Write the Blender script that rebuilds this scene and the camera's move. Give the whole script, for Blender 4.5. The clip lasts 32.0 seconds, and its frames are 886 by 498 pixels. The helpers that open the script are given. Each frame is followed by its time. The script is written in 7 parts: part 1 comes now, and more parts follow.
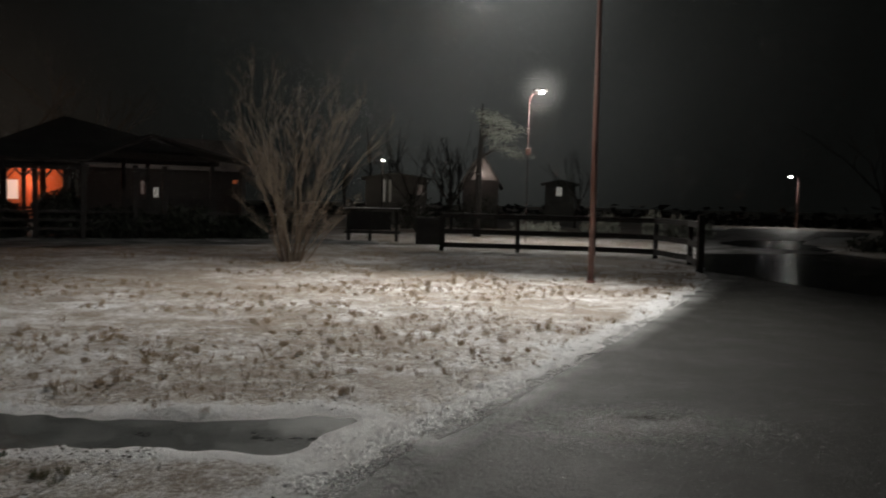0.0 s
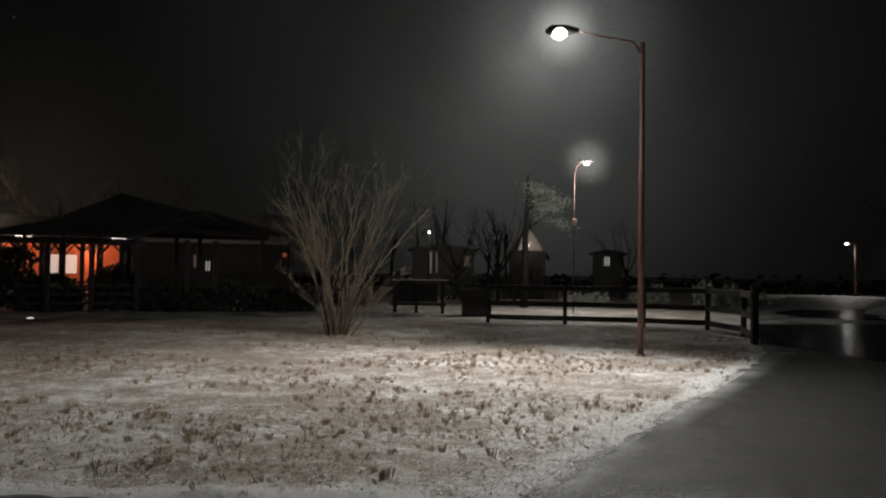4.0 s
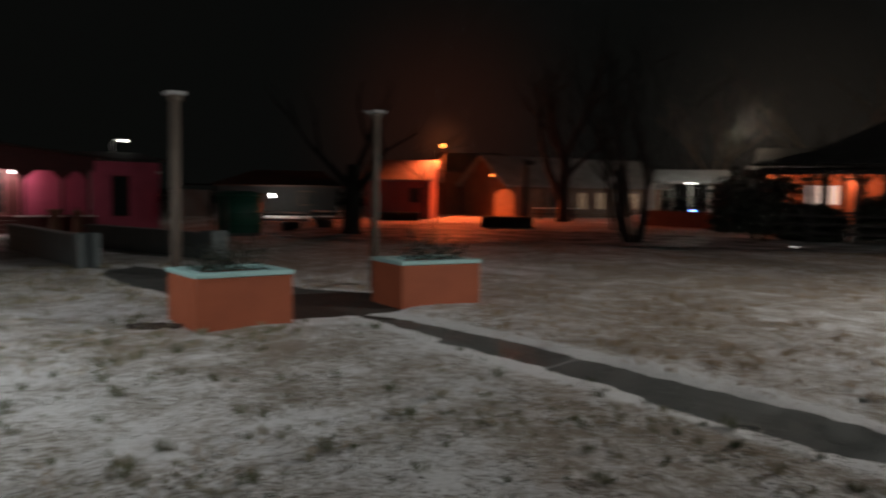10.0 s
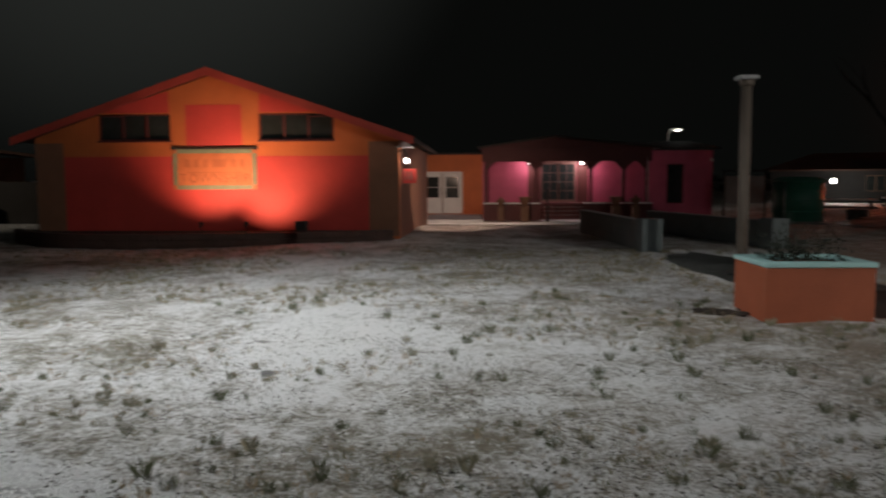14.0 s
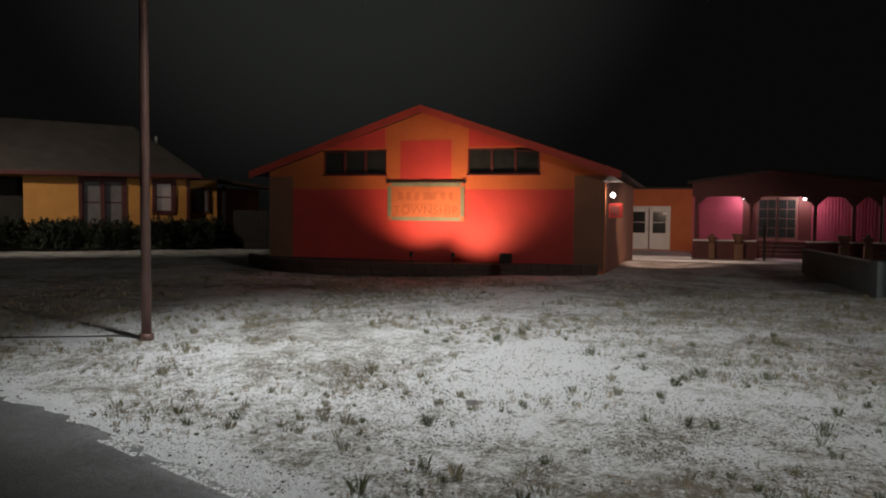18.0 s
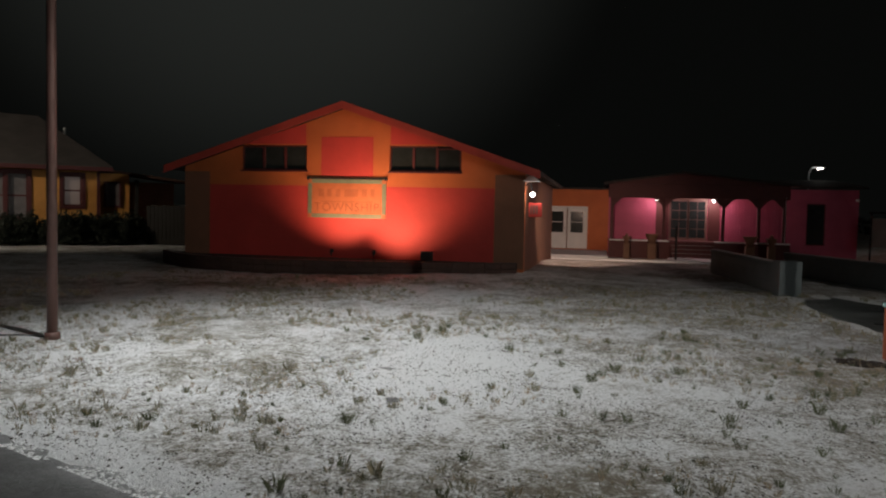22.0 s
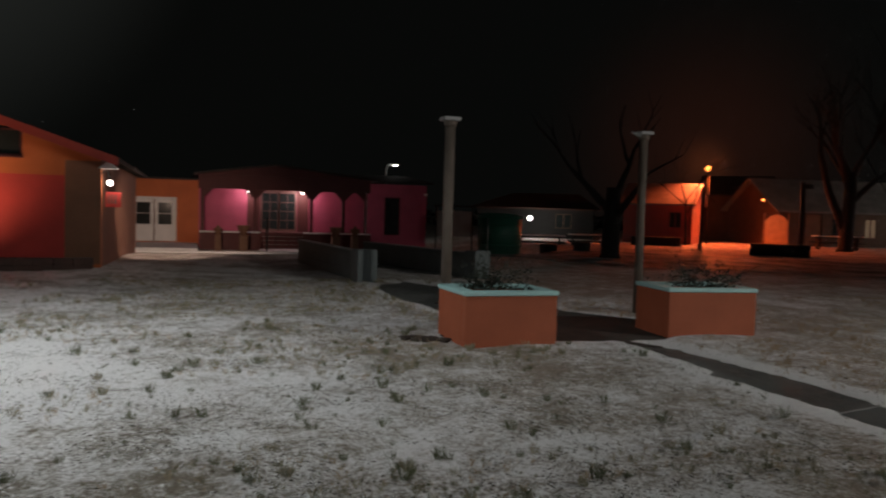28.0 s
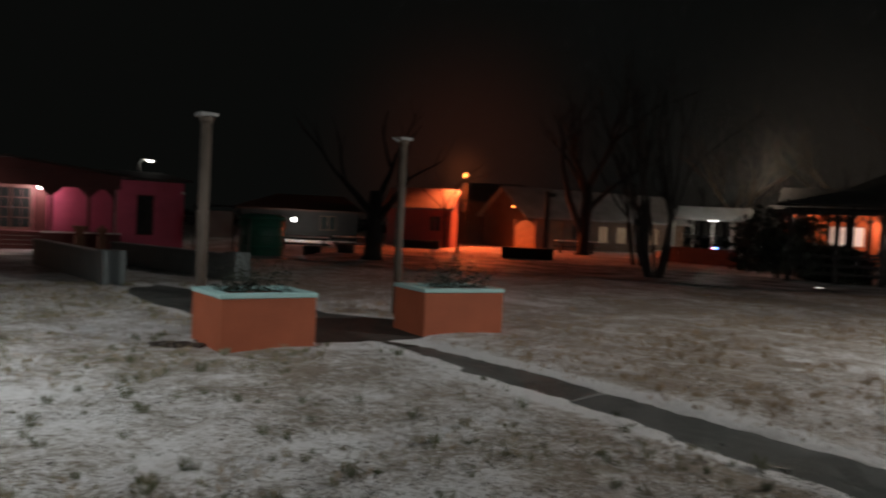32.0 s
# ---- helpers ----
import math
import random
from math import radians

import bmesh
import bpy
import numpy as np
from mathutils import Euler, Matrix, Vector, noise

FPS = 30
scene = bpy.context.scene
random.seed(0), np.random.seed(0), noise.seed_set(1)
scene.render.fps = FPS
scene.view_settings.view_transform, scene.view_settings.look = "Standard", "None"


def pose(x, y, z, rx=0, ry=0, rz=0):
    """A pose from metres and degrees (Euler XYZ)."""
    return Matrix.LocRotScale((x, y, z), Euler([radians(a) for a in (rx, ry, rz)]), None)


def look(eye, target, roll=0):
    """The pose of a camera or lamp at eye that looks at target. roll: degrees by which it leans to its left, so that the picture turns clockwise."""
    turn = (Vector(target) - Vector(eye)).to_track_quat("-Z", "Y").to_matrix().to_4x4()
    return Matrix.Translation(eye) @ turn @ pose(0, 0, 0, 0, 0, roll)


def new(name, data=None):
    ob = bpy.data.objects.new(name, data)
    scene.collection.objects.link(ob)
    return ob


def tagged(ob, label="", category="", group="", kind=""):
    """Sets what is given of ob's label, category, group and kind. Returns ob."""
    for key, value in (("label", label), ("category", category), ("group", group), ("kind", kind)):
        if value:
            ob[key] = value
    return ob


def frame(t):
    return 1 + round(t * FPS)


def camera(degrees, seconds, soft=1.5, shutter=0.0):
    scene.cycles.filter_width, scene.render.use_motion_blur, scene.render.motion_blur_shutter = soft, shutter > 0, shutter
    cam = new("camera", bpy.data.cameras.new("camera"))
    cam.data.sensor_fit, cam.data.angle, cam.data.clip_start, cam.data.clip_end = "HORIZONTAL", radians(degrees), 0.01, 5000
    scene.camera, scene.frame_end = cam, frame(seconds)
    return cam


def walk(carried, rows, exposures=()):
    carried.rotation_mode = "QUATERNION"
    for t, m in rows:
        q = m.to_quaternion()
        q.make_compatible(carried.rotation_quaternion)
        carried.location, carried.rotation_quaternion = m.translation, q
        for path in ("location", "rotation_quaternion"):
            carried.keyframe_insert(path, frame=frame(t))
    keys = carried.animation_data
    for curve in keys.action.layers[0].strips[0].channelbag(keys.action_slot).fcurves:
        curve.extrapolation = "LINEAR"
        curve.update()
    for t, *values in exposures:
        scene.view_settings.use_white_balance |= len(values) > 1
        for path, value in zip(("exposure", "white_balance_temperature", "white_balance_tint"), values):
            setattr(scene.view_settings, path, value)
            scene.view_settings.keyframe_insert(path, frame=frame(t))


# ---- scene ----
# ---- camera ----
cam = camera(58.57, 32.0, soft=2.0, shutter=1.0)
PATH = [
    (0.0, -0.020, -0.055, 1.596, -0.56, -3.32, -1.34),
    (0.5, 0.015, -0.035, 1.607, -2.64, -2.81, -1.45),
    (1.0, 0.049, -0.017, 1.625, -3.62, -0.96, -1.21),
    (1.5, 0.063, 0.001, 1.644, -3.39, 0.64, -0.86),
    (2.0, 0.063, 0.014, 1.655, -2.09, 1.86, -0.51),
    (2.5, 0.052, 0.021, 1.658, -0.71, 2.41, -0.47),
    (3.0, 0.035, 0.028, 1.661, 0.81, 2.66, -0.56),
    (3.5, 0.028, 0.027, 1.657, 2.03, 2.46, -0.69),
    (5.5, 0.020, 0.016, 1.618, 4.52, -2.04, -1.11),
    (6.0, 0.011, 0.007, 1.617, 5.18, -2.97, -1.11),
    (6.5, -0.008, -0.008, 1.617, 6.12, -3.42, -1.20),
    (7.0, -0.022, -0.020, 1.617, 8.17, -3.70, -1.06),
    (7.5, -0.028, -0.033, 1.615, 10.12, -3.86, -1.04),
    (8.0, -0.068, -0.051, 1.603, 15.37, -4.22, -0.66),
    (8.5, -0.124, -0.070, 1.588, 24.16, -4.67, -0.09),
    (9.0, -0.152, -0.068, 1.585, 34.13, -4.63, 0.15),
    (9.5, -0.150, -0.037, 1.592, 44.50, -4.23, -0.48),
    (10.0, -0.121, -0.022, 1.598, 54.16, -4.04, -0.86),
    (10.5, -0.103, -0.058, 1.594, 60.24, -4.18, -0.40),
    (11.0, -0.102, -0.120, 1.599, 65.98, -4.01, -0.07),
    (11.5, -0.127, -0.189, 1.599, 71.71, -3.96, 0.06),
    (12.0, -0.161, -0.220, 1.593, 77.24, -4.22, 0.06),
    (12.5, -0.190, -0.239, 1.585, 81.17, -4.78, 0.14),
    (13.0, -0.211, -0.255, 1.584, 84.98, -5.24, -0.04),
    (13.5, -0.207, -0.265, 1.582, 88.28, -5.29, 0.02),
    (14.0, -0.199, -0.270, 1.589, 92.25, -5.17, 0.27),
    (14.5, -0.192, -0.273, 1.593, 95.83, -4.88, 0.36),
    (15.0, -0.188, -0.276, 1.597, 99.55, -4.31, 0.33),
    (15.5, -0.180, -0.276, 1.593, 102.74, -3.64, 0.39),
    (17.5, -0.158, -0.319, 1.603, 107.02, -2.79, -0.47),
    (18.0, -0.156, -0.318, 1.604, 106.83, -2.82, -0.51),
    (18.5, -0.151, -0.308, 1.604, 106.53, -2.83, -0.57),
    (19.0, -0.145, -0.304, 1.603, 106.04, -2.87, -0.63),
    (19.5, -0.144, -0.298, 1.603, 105.43, -2.93, -0.70),
    (20.0, -0.144, -0.301, 1.604, 104.55, -2.98, -0.86),
    (20.5, -0.147, -0.311, 1.603, 103.61, -2.98, -1.00),
    (21.0, -0.155, -0.315, 1.601, 102.66, -2.92, -1.09),
    (21.5, -0.153, -0.317, 1.602, 101.95, -2.86, -1.16),
    (22.0, -0.155, -0.317, 1.599, 101.15, -2.88, -1.20),
    (22.5, -0.160, -0.313, 1.596, 100.06, -3.02, -1.23),
    (23.0, -0.163, -0.308, 1.592, 98.49, -3.24, -1.38),
    (23.5, -0.171, -0.304, 1.589, 96.58, -3.48, -1.46),
    (24.0, -0.176, -0.303, 1.589, 94.45, -3.64, -1.50),
    (24.5, -0.188, -0.286, 1.592, 92.68, -3.63, -1.54),
    (26.5, -0.235, -0.187, 1.581, 81.61, -2.99, -1.70),
    (27.0, -0.234, -0.169, 1.579, 78.38, -2.89, -1.65),
    (27.5, -0.227, -0.156, 1.577, 75.17, -2.82, -1.61),
    (28.0, -0.225, -0.143, 1.577, 72.42, -2.74, -1.61),
    (28.5, -0.227, -0.138, 1.580, 70.09, -2.62, -1.68),
    (29.0, -0.229, -0.136, 1.585, 68.02, -2.50, -1.74),
    (29.5, -0.222, -0.133, 1.584, 66.46, -2.32, -1.90),
    (30.0, -0.209, -0.128, 1.588, 64.91, -2.16, -1.93),
    (30.5, -0.205, -0.134, 1.587, 63.65, -2.07, -2.08),
    (31.0, -0.205, -0.130, 1.588, 61.80, -2.03, -2.20),
    (31.5, -0.197, -0.112, 1.585, 59.57, -2.02, -2.42),
    (32.0, -0.182, -0.082, 1.578, 55.56, -1.96, -2.69),
]
EXPOSE = [(0.0, 0.13), (2.0, 0.05), (6.5, 0.05), (8.0, 0.22), (9.0, -0.05), (10.0, 0.05), (11.0, 0.26), (12.0, 0.0), (13.0, 0.0), (15.0, -0.12), (18.0, -0.12), (20.0, -0.22), (22.0, -0.15), (23.0, -0.25), (24.0, -0.18), (27.0, -0.30), (29.0, -0.08), (30.0, -0.05), (31.0, 0.04), (32.0, 0.10)]
walk(cam, [(t, pose(x, y, z, 90 + pitch, roll, yaw)) for t, x, y, z, yaw, pitch, roll in PATH], EXPOSE)

# ---- night sky and lamps ----
world = bpy.data.worlds.new("night")
scene.world = world
world.use_nodes = True
sky = world.node_tree.nodes["Background"]
# a dull overcast, painted a little lighter northward for haze over lit lots
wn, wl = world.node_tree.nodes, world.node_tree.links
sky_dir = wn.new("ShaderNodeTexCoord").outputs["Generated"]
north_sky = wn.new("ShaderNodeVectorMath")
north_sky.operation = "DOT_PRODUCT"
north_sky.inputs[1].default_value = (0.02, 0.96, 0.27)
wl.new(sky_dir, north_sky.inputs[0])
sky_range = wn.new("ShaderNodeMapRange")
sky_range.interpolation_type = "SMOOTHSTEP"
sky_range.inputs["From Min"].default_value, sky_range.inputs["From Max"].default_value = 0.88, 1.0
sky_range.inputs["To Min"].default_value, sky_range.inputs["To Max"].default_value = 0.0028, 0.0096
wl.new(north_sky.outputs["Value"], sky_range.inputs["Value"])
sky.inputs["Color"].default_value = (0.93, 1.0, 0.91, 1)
# and a faint sleet glow above the road lamp, painted into the sky
lamp_sky = wn.new("ShaderNodeVectorMath")
lamp_sky.operation = "DOT_PRODUCT"
lamp_sky.inputs[1].default_value = (-0.85, -0.36, 0.38)
wl.new(sky_dir, lamp_sky.inputs[0])
lamp_range = wn.new("ShaderNodeMapRange")
lamp_range.interpolation_type = "SMOOTHSTEP"
lamp_range.inputs["From Min"].default_value, lamp_range.inputs["From Max"].default_value = 0.91, 1.0
lamp_range.inputs["To Min"].default_value, lamp_range.inputs["To Max"].default_value = 0.0, 0.017
wl.new(lamp_sky.outputs["Value"], lamp_range.inputs["Value"])
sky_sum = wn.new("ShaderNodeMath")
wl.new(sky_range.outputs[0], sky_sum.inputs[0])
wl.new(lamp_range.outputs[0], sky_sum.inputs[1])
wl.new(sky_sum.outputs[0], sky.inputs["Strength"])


def painted_halo(toward, edge, strength, colour):
    """Paints lamplit haze over the yards into the sky, fading out round one bearing."""
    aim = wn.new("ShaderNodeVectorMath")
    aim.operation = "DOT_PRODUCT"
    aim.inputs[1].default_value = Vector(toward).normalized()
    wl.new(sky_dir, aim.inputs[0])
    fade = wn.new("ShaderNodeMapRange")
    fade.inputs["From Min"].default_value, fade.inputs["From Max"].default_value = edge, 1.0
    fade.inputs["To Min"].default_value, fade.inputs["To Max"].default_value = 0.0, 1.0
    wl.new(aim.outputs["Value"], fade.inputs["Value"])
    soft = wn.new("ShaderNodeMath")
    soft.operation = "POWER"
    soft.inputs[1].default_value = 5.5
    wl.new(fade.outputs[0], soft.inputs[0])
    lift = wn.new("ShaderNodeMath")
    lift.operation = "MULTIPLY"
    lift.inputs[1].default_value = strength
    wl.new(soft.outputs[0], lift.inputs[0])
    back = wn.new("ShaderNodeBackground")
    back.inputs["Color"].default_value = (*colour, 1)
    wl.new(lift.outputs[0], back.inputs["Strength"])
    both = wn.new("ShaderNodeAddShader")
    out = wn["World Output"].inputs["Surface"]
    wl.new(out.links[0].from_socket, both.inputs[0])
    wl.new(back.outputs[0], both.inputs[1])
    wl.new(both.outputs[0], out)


# halos painted into the sky for the shops, sodium, near and mid lamps
painted_halo((-0.50, 0.86, 0.05), 0.945, 0.008, (1.0, 0.74, 0.54))
painted_halo((-0.807, 0.581, 0.080), 0.962, 0.012, (1.0, 0.20, 0.07))
painted_halo((-0.807, 0.581, 0.064), 0.9982, 0.035, (1.0, 0.24, 0.07))
painted_halo((0.06, 0.975, 0.16), 0.915, 0.028, (0.95, 1.0, 0.96))
painted_halo((0.092, 0.953, 0.292), 0.975, 0.075, (0.96, 1.0, 0.96))
painted_halo((0.092, 0.953, 0.292), 0.9975, 0.35, (0.98, 1.0, 0.95))
painted_halo((0.128, 0.985, 0.142), 0.9988, 0.17, (1.0, 0.98, 0.90))

WHITE = (1.0, 0.97, 0.90)
SODIUM = (1.0, 0.14, 0.038)


def point_lamp(name, at, power, colour, radius=0.08):
    data = bpy.data.lights.new(name, "POINT")
    data.energy, data.color, data.shadow_soft_size = power, colour, radius
    ob = new(name, data)
    ob.matrix_basis = Matrix.Translation(at)
    return ob


def spot_lamp(name, at, target, power, colour, cone, blend=1.0, radius=0.1):
    data = bpy.data.lights.new(name, "SPOT")
    data.energy, data.color, data.shadow_soft_size = power, colour, radius
    data.spot_size, data.spot_blend = radians(cone), blend
    ob = new(name, data)
    ob.matrix_basis = look(at, target)
    return ob


# heads of the three cobra lamps over the lot, the sodium lamp, porch lamps and the wall washer
NEAR_HEAD = (1.55, 15.86, 6.5)
ROAD_HEAD = (-7.2, -4.6, 6.6)
MID_HEAD = (4.33, 33.7, 6.4)
FAR_HEAD = (32.86, 73.0, 4.8)
SODIUM_HEAD = (-40.4, 29.05, 4.55)
spot_lamp("street_light_near", (1.55, 15.8, 6.36), (-1.2, 9.4, 0), 3900, WHITE, 148)
point_lamp("street_light_near", (1.55, 15.8, 6.34), 32, WHITE, 0.12)
spot_lamp("street_light_near", (1.50, 15.84, 6.36), (-3.65, 20.0, 2.2), 1000, WHITE, 66)
spot_lamp("street_light_road", (-7.2, -4.6, 6.44), (-8.3, -2.4, 0), 2120, (0.97, 1.0, 0.98), 105)
spot_lamp("street_light_mid", (4.36, 33.5, 6.2), (4.0, 31.3, 0), 900, WHITE, 160)
point_lamp("street_light_mid", (4.40, 33.2, 6.2), 400, WHITE, 0.1)
spot_lamp("street_light_far", (32.86, 73.0, 4.6), (31, 70, 0), 420, WHITE, 150)
# unseen lamp down the road, inferred from the yellow house's lit front
spot_lamp("unseen_light_south", (-13.0, -24.5, 6.3), (-25.5, -20.8, 3.0), 2700, (1.0, 0.86, 0.68), 66)
spot_lamp("sodium_light", SODIUM_HEAD, (SODIUM_HEAD[0] + 1.6, SODIUM_HEAD[1] - 0.7, 0), 3900, SODIUM, 158, 0.7, 0.12)
point_lamp("sodium_light", SODIUM_HEAD, 150, SODIUM, 0.12)
point_lamp("wing_lamp_light", (-38.4, 31.4, 2.75), 34, (1.0, 0.62, 0.36), 0.06)
spot_lamp("wall_washer_light", (-17.65, -5.36, 0.62), (-19.0, -5.06, 1.70), 330, (1.0, 0.58, 0.36), 106, 1.0, 0.08)
spot_lamp("wall_washer_light", (-17.65, -6.38, 0.62), (-19.0, -6.62, 2.05), 310, (1.0, 0.58, 0.36), 104, 1.0, 0.08)
point_lamp("gable_lamp_light", (-19.12, -1.72, 1.97), 5, (1.0, 0.80, 0.66), 0.05)
spot_lamp("gable_flood_light", (-19.3, -1.0, 2.05), (-33, -1.0, -0.4), 2600, (1.0, 0.68, 0.52), 44, 1.0, 0.05)
point_lamp("porch_light", (-38.5, 4.9, 2.26), 72, (1.0, 0.72, 0.70), 0.06)
point_lamp("porch_light", (-38.5, 2.35, 2.24), 42, (1.0, 0.70, 0.70), 0.06)
point_lamp("flood_light", (-44.6, 20.2, 1.3), 75, WHITE, 0.08)
point_lamp("pole_light", (-48.6, 12.0, 4.35), 25, WHITE, 0.08)


# ---- materials ----
def nodes_of(name):
    m = bpy.data.materials.new(name)
    m.use_nodes = True
    return m, m.node_tree.nodes, m.node_tree.links, m.node_tree.nodes["Principled BSDF"]


def noise_node(n, links, co, scale, detail=4.0, rough=0.6):
    t = n.new("ShaderNodeTexNoise")
    t.inputs["Scale"].default_value, t.inputs["Detail"].default_value, t.inputs["Roughness"].default_value = scale, detail, rough
    links.new(co, t.inputs["Vector"])
    return t.outputs["Fac"]


def ramp(n, links, fac, stops):
    r = n.new("ShaderNodeValToRGB")
    while len(r.color_ramp.elements) < len(stops):
        r.color_ramp.elements.new(0.5)
    for e, (p, c) in zip(r.color_ramp.elements, stops):
        e.position, e.color = p, (*c, 1)
    links.new(fac, r.inputs["Fac"])
    return r.outputs["Color"]


def maths(n, links, op, a, b):
    m = n.new("ShaderNodeMath")
    m.operation = op
    for k, v in enumerate((a, b)):
        if isinstance(v, (int, float)):
            m.inputs[k].default_value = v
        else:
            links.new(v, m.inputs[k])
    return m.outputs[0]


def blend(n, links, fac, a, b):
    m = n.new("ShaderNodeMix")
    m.data_type = "RGBA"
    for k, v in ((0, fac), (6, a), (7, b)):
        if isinstance(v, tuple):
            m.inputs[k].default_value = (*v, 1)
        elif isinstance(v, (int, float)):
            m.inputs[k].default_value = v
        else:
            links.new(v, m.inputs[k])
    return m.outputs[2]


def bumped(n, links, bsdf, fac, strength, distance=0.01):
    b = n.new("ShaderNodeBump")
    b.inputs["Strength"].default_value, b.inputs["Distance"].default_value = strength, distance
    links.new(fac, b.inputs["Height"])
    links.new(b.outputs["Normal"], bsdf.inputs["Normal"])


def paint(name, colour, rough=0.6, grain=14.0, patch=1.3, vary=0.25, bump=0.3, metal=0.0, dirt=None):
    """A surface of one colour with fine grain, broad patches and stains."""
    m, n, links, bsdf = nodes_of(name)
    co = n.new("ShaderNodeTexCoord").outputs["Object"]
    fine, broad = noise_node(n, links, co, grain), noise_node(n, links, co, patch, 5)
    dark = tuple(c * (1 - vary) for c in colour)
    light = tuple(min(1, c * (1 + vary * 0.6)) for c in colour)
    c = ramp(n, links, broad, ((0.3, dark), (0.7, light)))
    c = blend(n, links, maths(n, links, "MULTIPLY", fine, vary * 0.8), c, dirt or tuple(x * 0.45 for x in colour))
    links.new(c, bsdf.inputs["Base Color"])
    links.new(ramp(n, links, fine, ((0.2, (rough * 0.8,) * 3), (0.8, (min(1, rough * 1.15),) * 3))), bsdf.inputs["Roughness"])
    bsdf.inputs["Metallic"].default_value = metal
    bumped(n, links, bsdf, fine, bump)
    return m


def glow(name, colour, strength):
    m, n, links, bsdf = nodes_of(name)
    bsdf.inputs["Base Color"].default_value = (*colour, 1)
    bsdf.inputs["Emission Color"].default_value = (*colour, 1)
    bsdf.inputs["Emission Strength"].default_value = strength
    return m


def glass(name, colour=(0.02, 0.025, 0.025), rough=0.08):
    m, n, links, bsdf = nodes_of(name)
    co = n.new("ShaderNodeTexCoord").outputs["Object"]
    f = noise_node(n, links, co, 3)
    links.new(ramp(n, links, f, ((0.3, colour), (0.7, tuple(c * 1.6 for c in colour)))), bsdf.inputs["Base Color"])
    bsdf.inputs["Roughness"].default_value = rough
    bsdf.inputs["Specular IOR Level"].default_value = 0.3
    return m


def snowy_grass():
    m, n, links, bsdf = nodes_of("snow_dusted_grass")
    co = n.new("ShaderNodeTexCoord").outputs["Object"]
    wide = noise_node(n, links, co, 0.33, 4, 0.6)
    mid = noise_node(n, links, co, 1.7, 5, 0.65)
    fine = noise_node(n, links, co, 9.0, 6, 0.75)
    speck = noise_node(n, links, co, 34.0, 6, 0.8)
    sep = n.new("ShaderNodeSeparateXYZ")
    links.new(co, sep.inputs[0])
    # the northern lawn carries less snow than the one before the hall
    north = n.new("ShaderNodeMapRange")
    north.inputs["From Min"].default_value, north.inputs["From Max"].default_value = -2.0, 7.5
    north.inputs["To Min"].default_value, north.inputs["To Max"].default_value = 0.02, -0.12
    links.new(sep.outputs["Y"], north.inputs["Value"])
    cover = maths(n, links, "ADD", maths(n, links, "MULTIPLY", wide, 0.85), maths(n, links, "MULTIPLY", mid, 0.70))
    cover = maths(n, links, "ADD", cover, maths(n, links, "MULTIPLY", fine, 0.80))
    cover = maths(n, links, "ADD", cover, maths(n, links, "MULTIPLY", speck, 1.0))
    cover = maths(n, links, "ADD", cover, north.outputs[0])
    rim = n.new("ShaderNodeAttribute")
    rim.attribute_name = "drift"
    cover = maths(n, links, "ADD", cover, maths(n, links, "MULTIPLY", rim.outputs["Fac"], 0.42))
    half = maths(n, links, "DIVIDE", cover, 3.35)
    snow = ramp(n, links, half, ((0.447, (0, 0, 0)), (0.487, (0.45,) * 3), (0.528, (1, 1, 1))))
    straw = ramp(n, links, speck, ((0.3, (0.13, 0.102, 0.080)), (0.5, (0.31, 0.255, 0.205)), (0.7, (0.50, 0.425, 0.35))))
    # grass before the hall is greyer and greener than the straw lawn
    dull = ramp(n, links, speck, ((0.3, (0.080, 0.072, 0.050)), (0.5, (0.195, 0.170, 0.125)), (0.7, (0.31, 0.28, 0.22))))
    where = n.new("ShaderNodeMapRange")
    where.inputs["From Min"].default_value, where.inputs["From Max"].default_value = -1.5, 5.5
    links.new(sep.outputs["Y"], where.inputs["Value"])
    straw = blend(n, links, where.outputs[0], dull, straw)
    white = ramp(n, links, speck, ((0.28, (0.58, 0.58, 0.59)), (0.5, (0.78, 0.78, 0.79)), (0.72, (0.90, 0.90, 0.90))))
    links.new(blend(n, links, snow, straw, white), bsdf.inputs["Base Color"])
    bsdf.inputs["Roughness"].default_value = 0.75
    crust = noise_node(n, links, co, 48.0, 3, 0.6)
    h = maths(n, links, "ADD", maths(n, links, "ADD", fine, maths(n, links, "MULTIPLY", speck, 0.6)), maths(n, links, "MULTIPLY", crust, 0.35))
    bumped(n, links, bsdf, h, 1.0, 0.040)
    return m


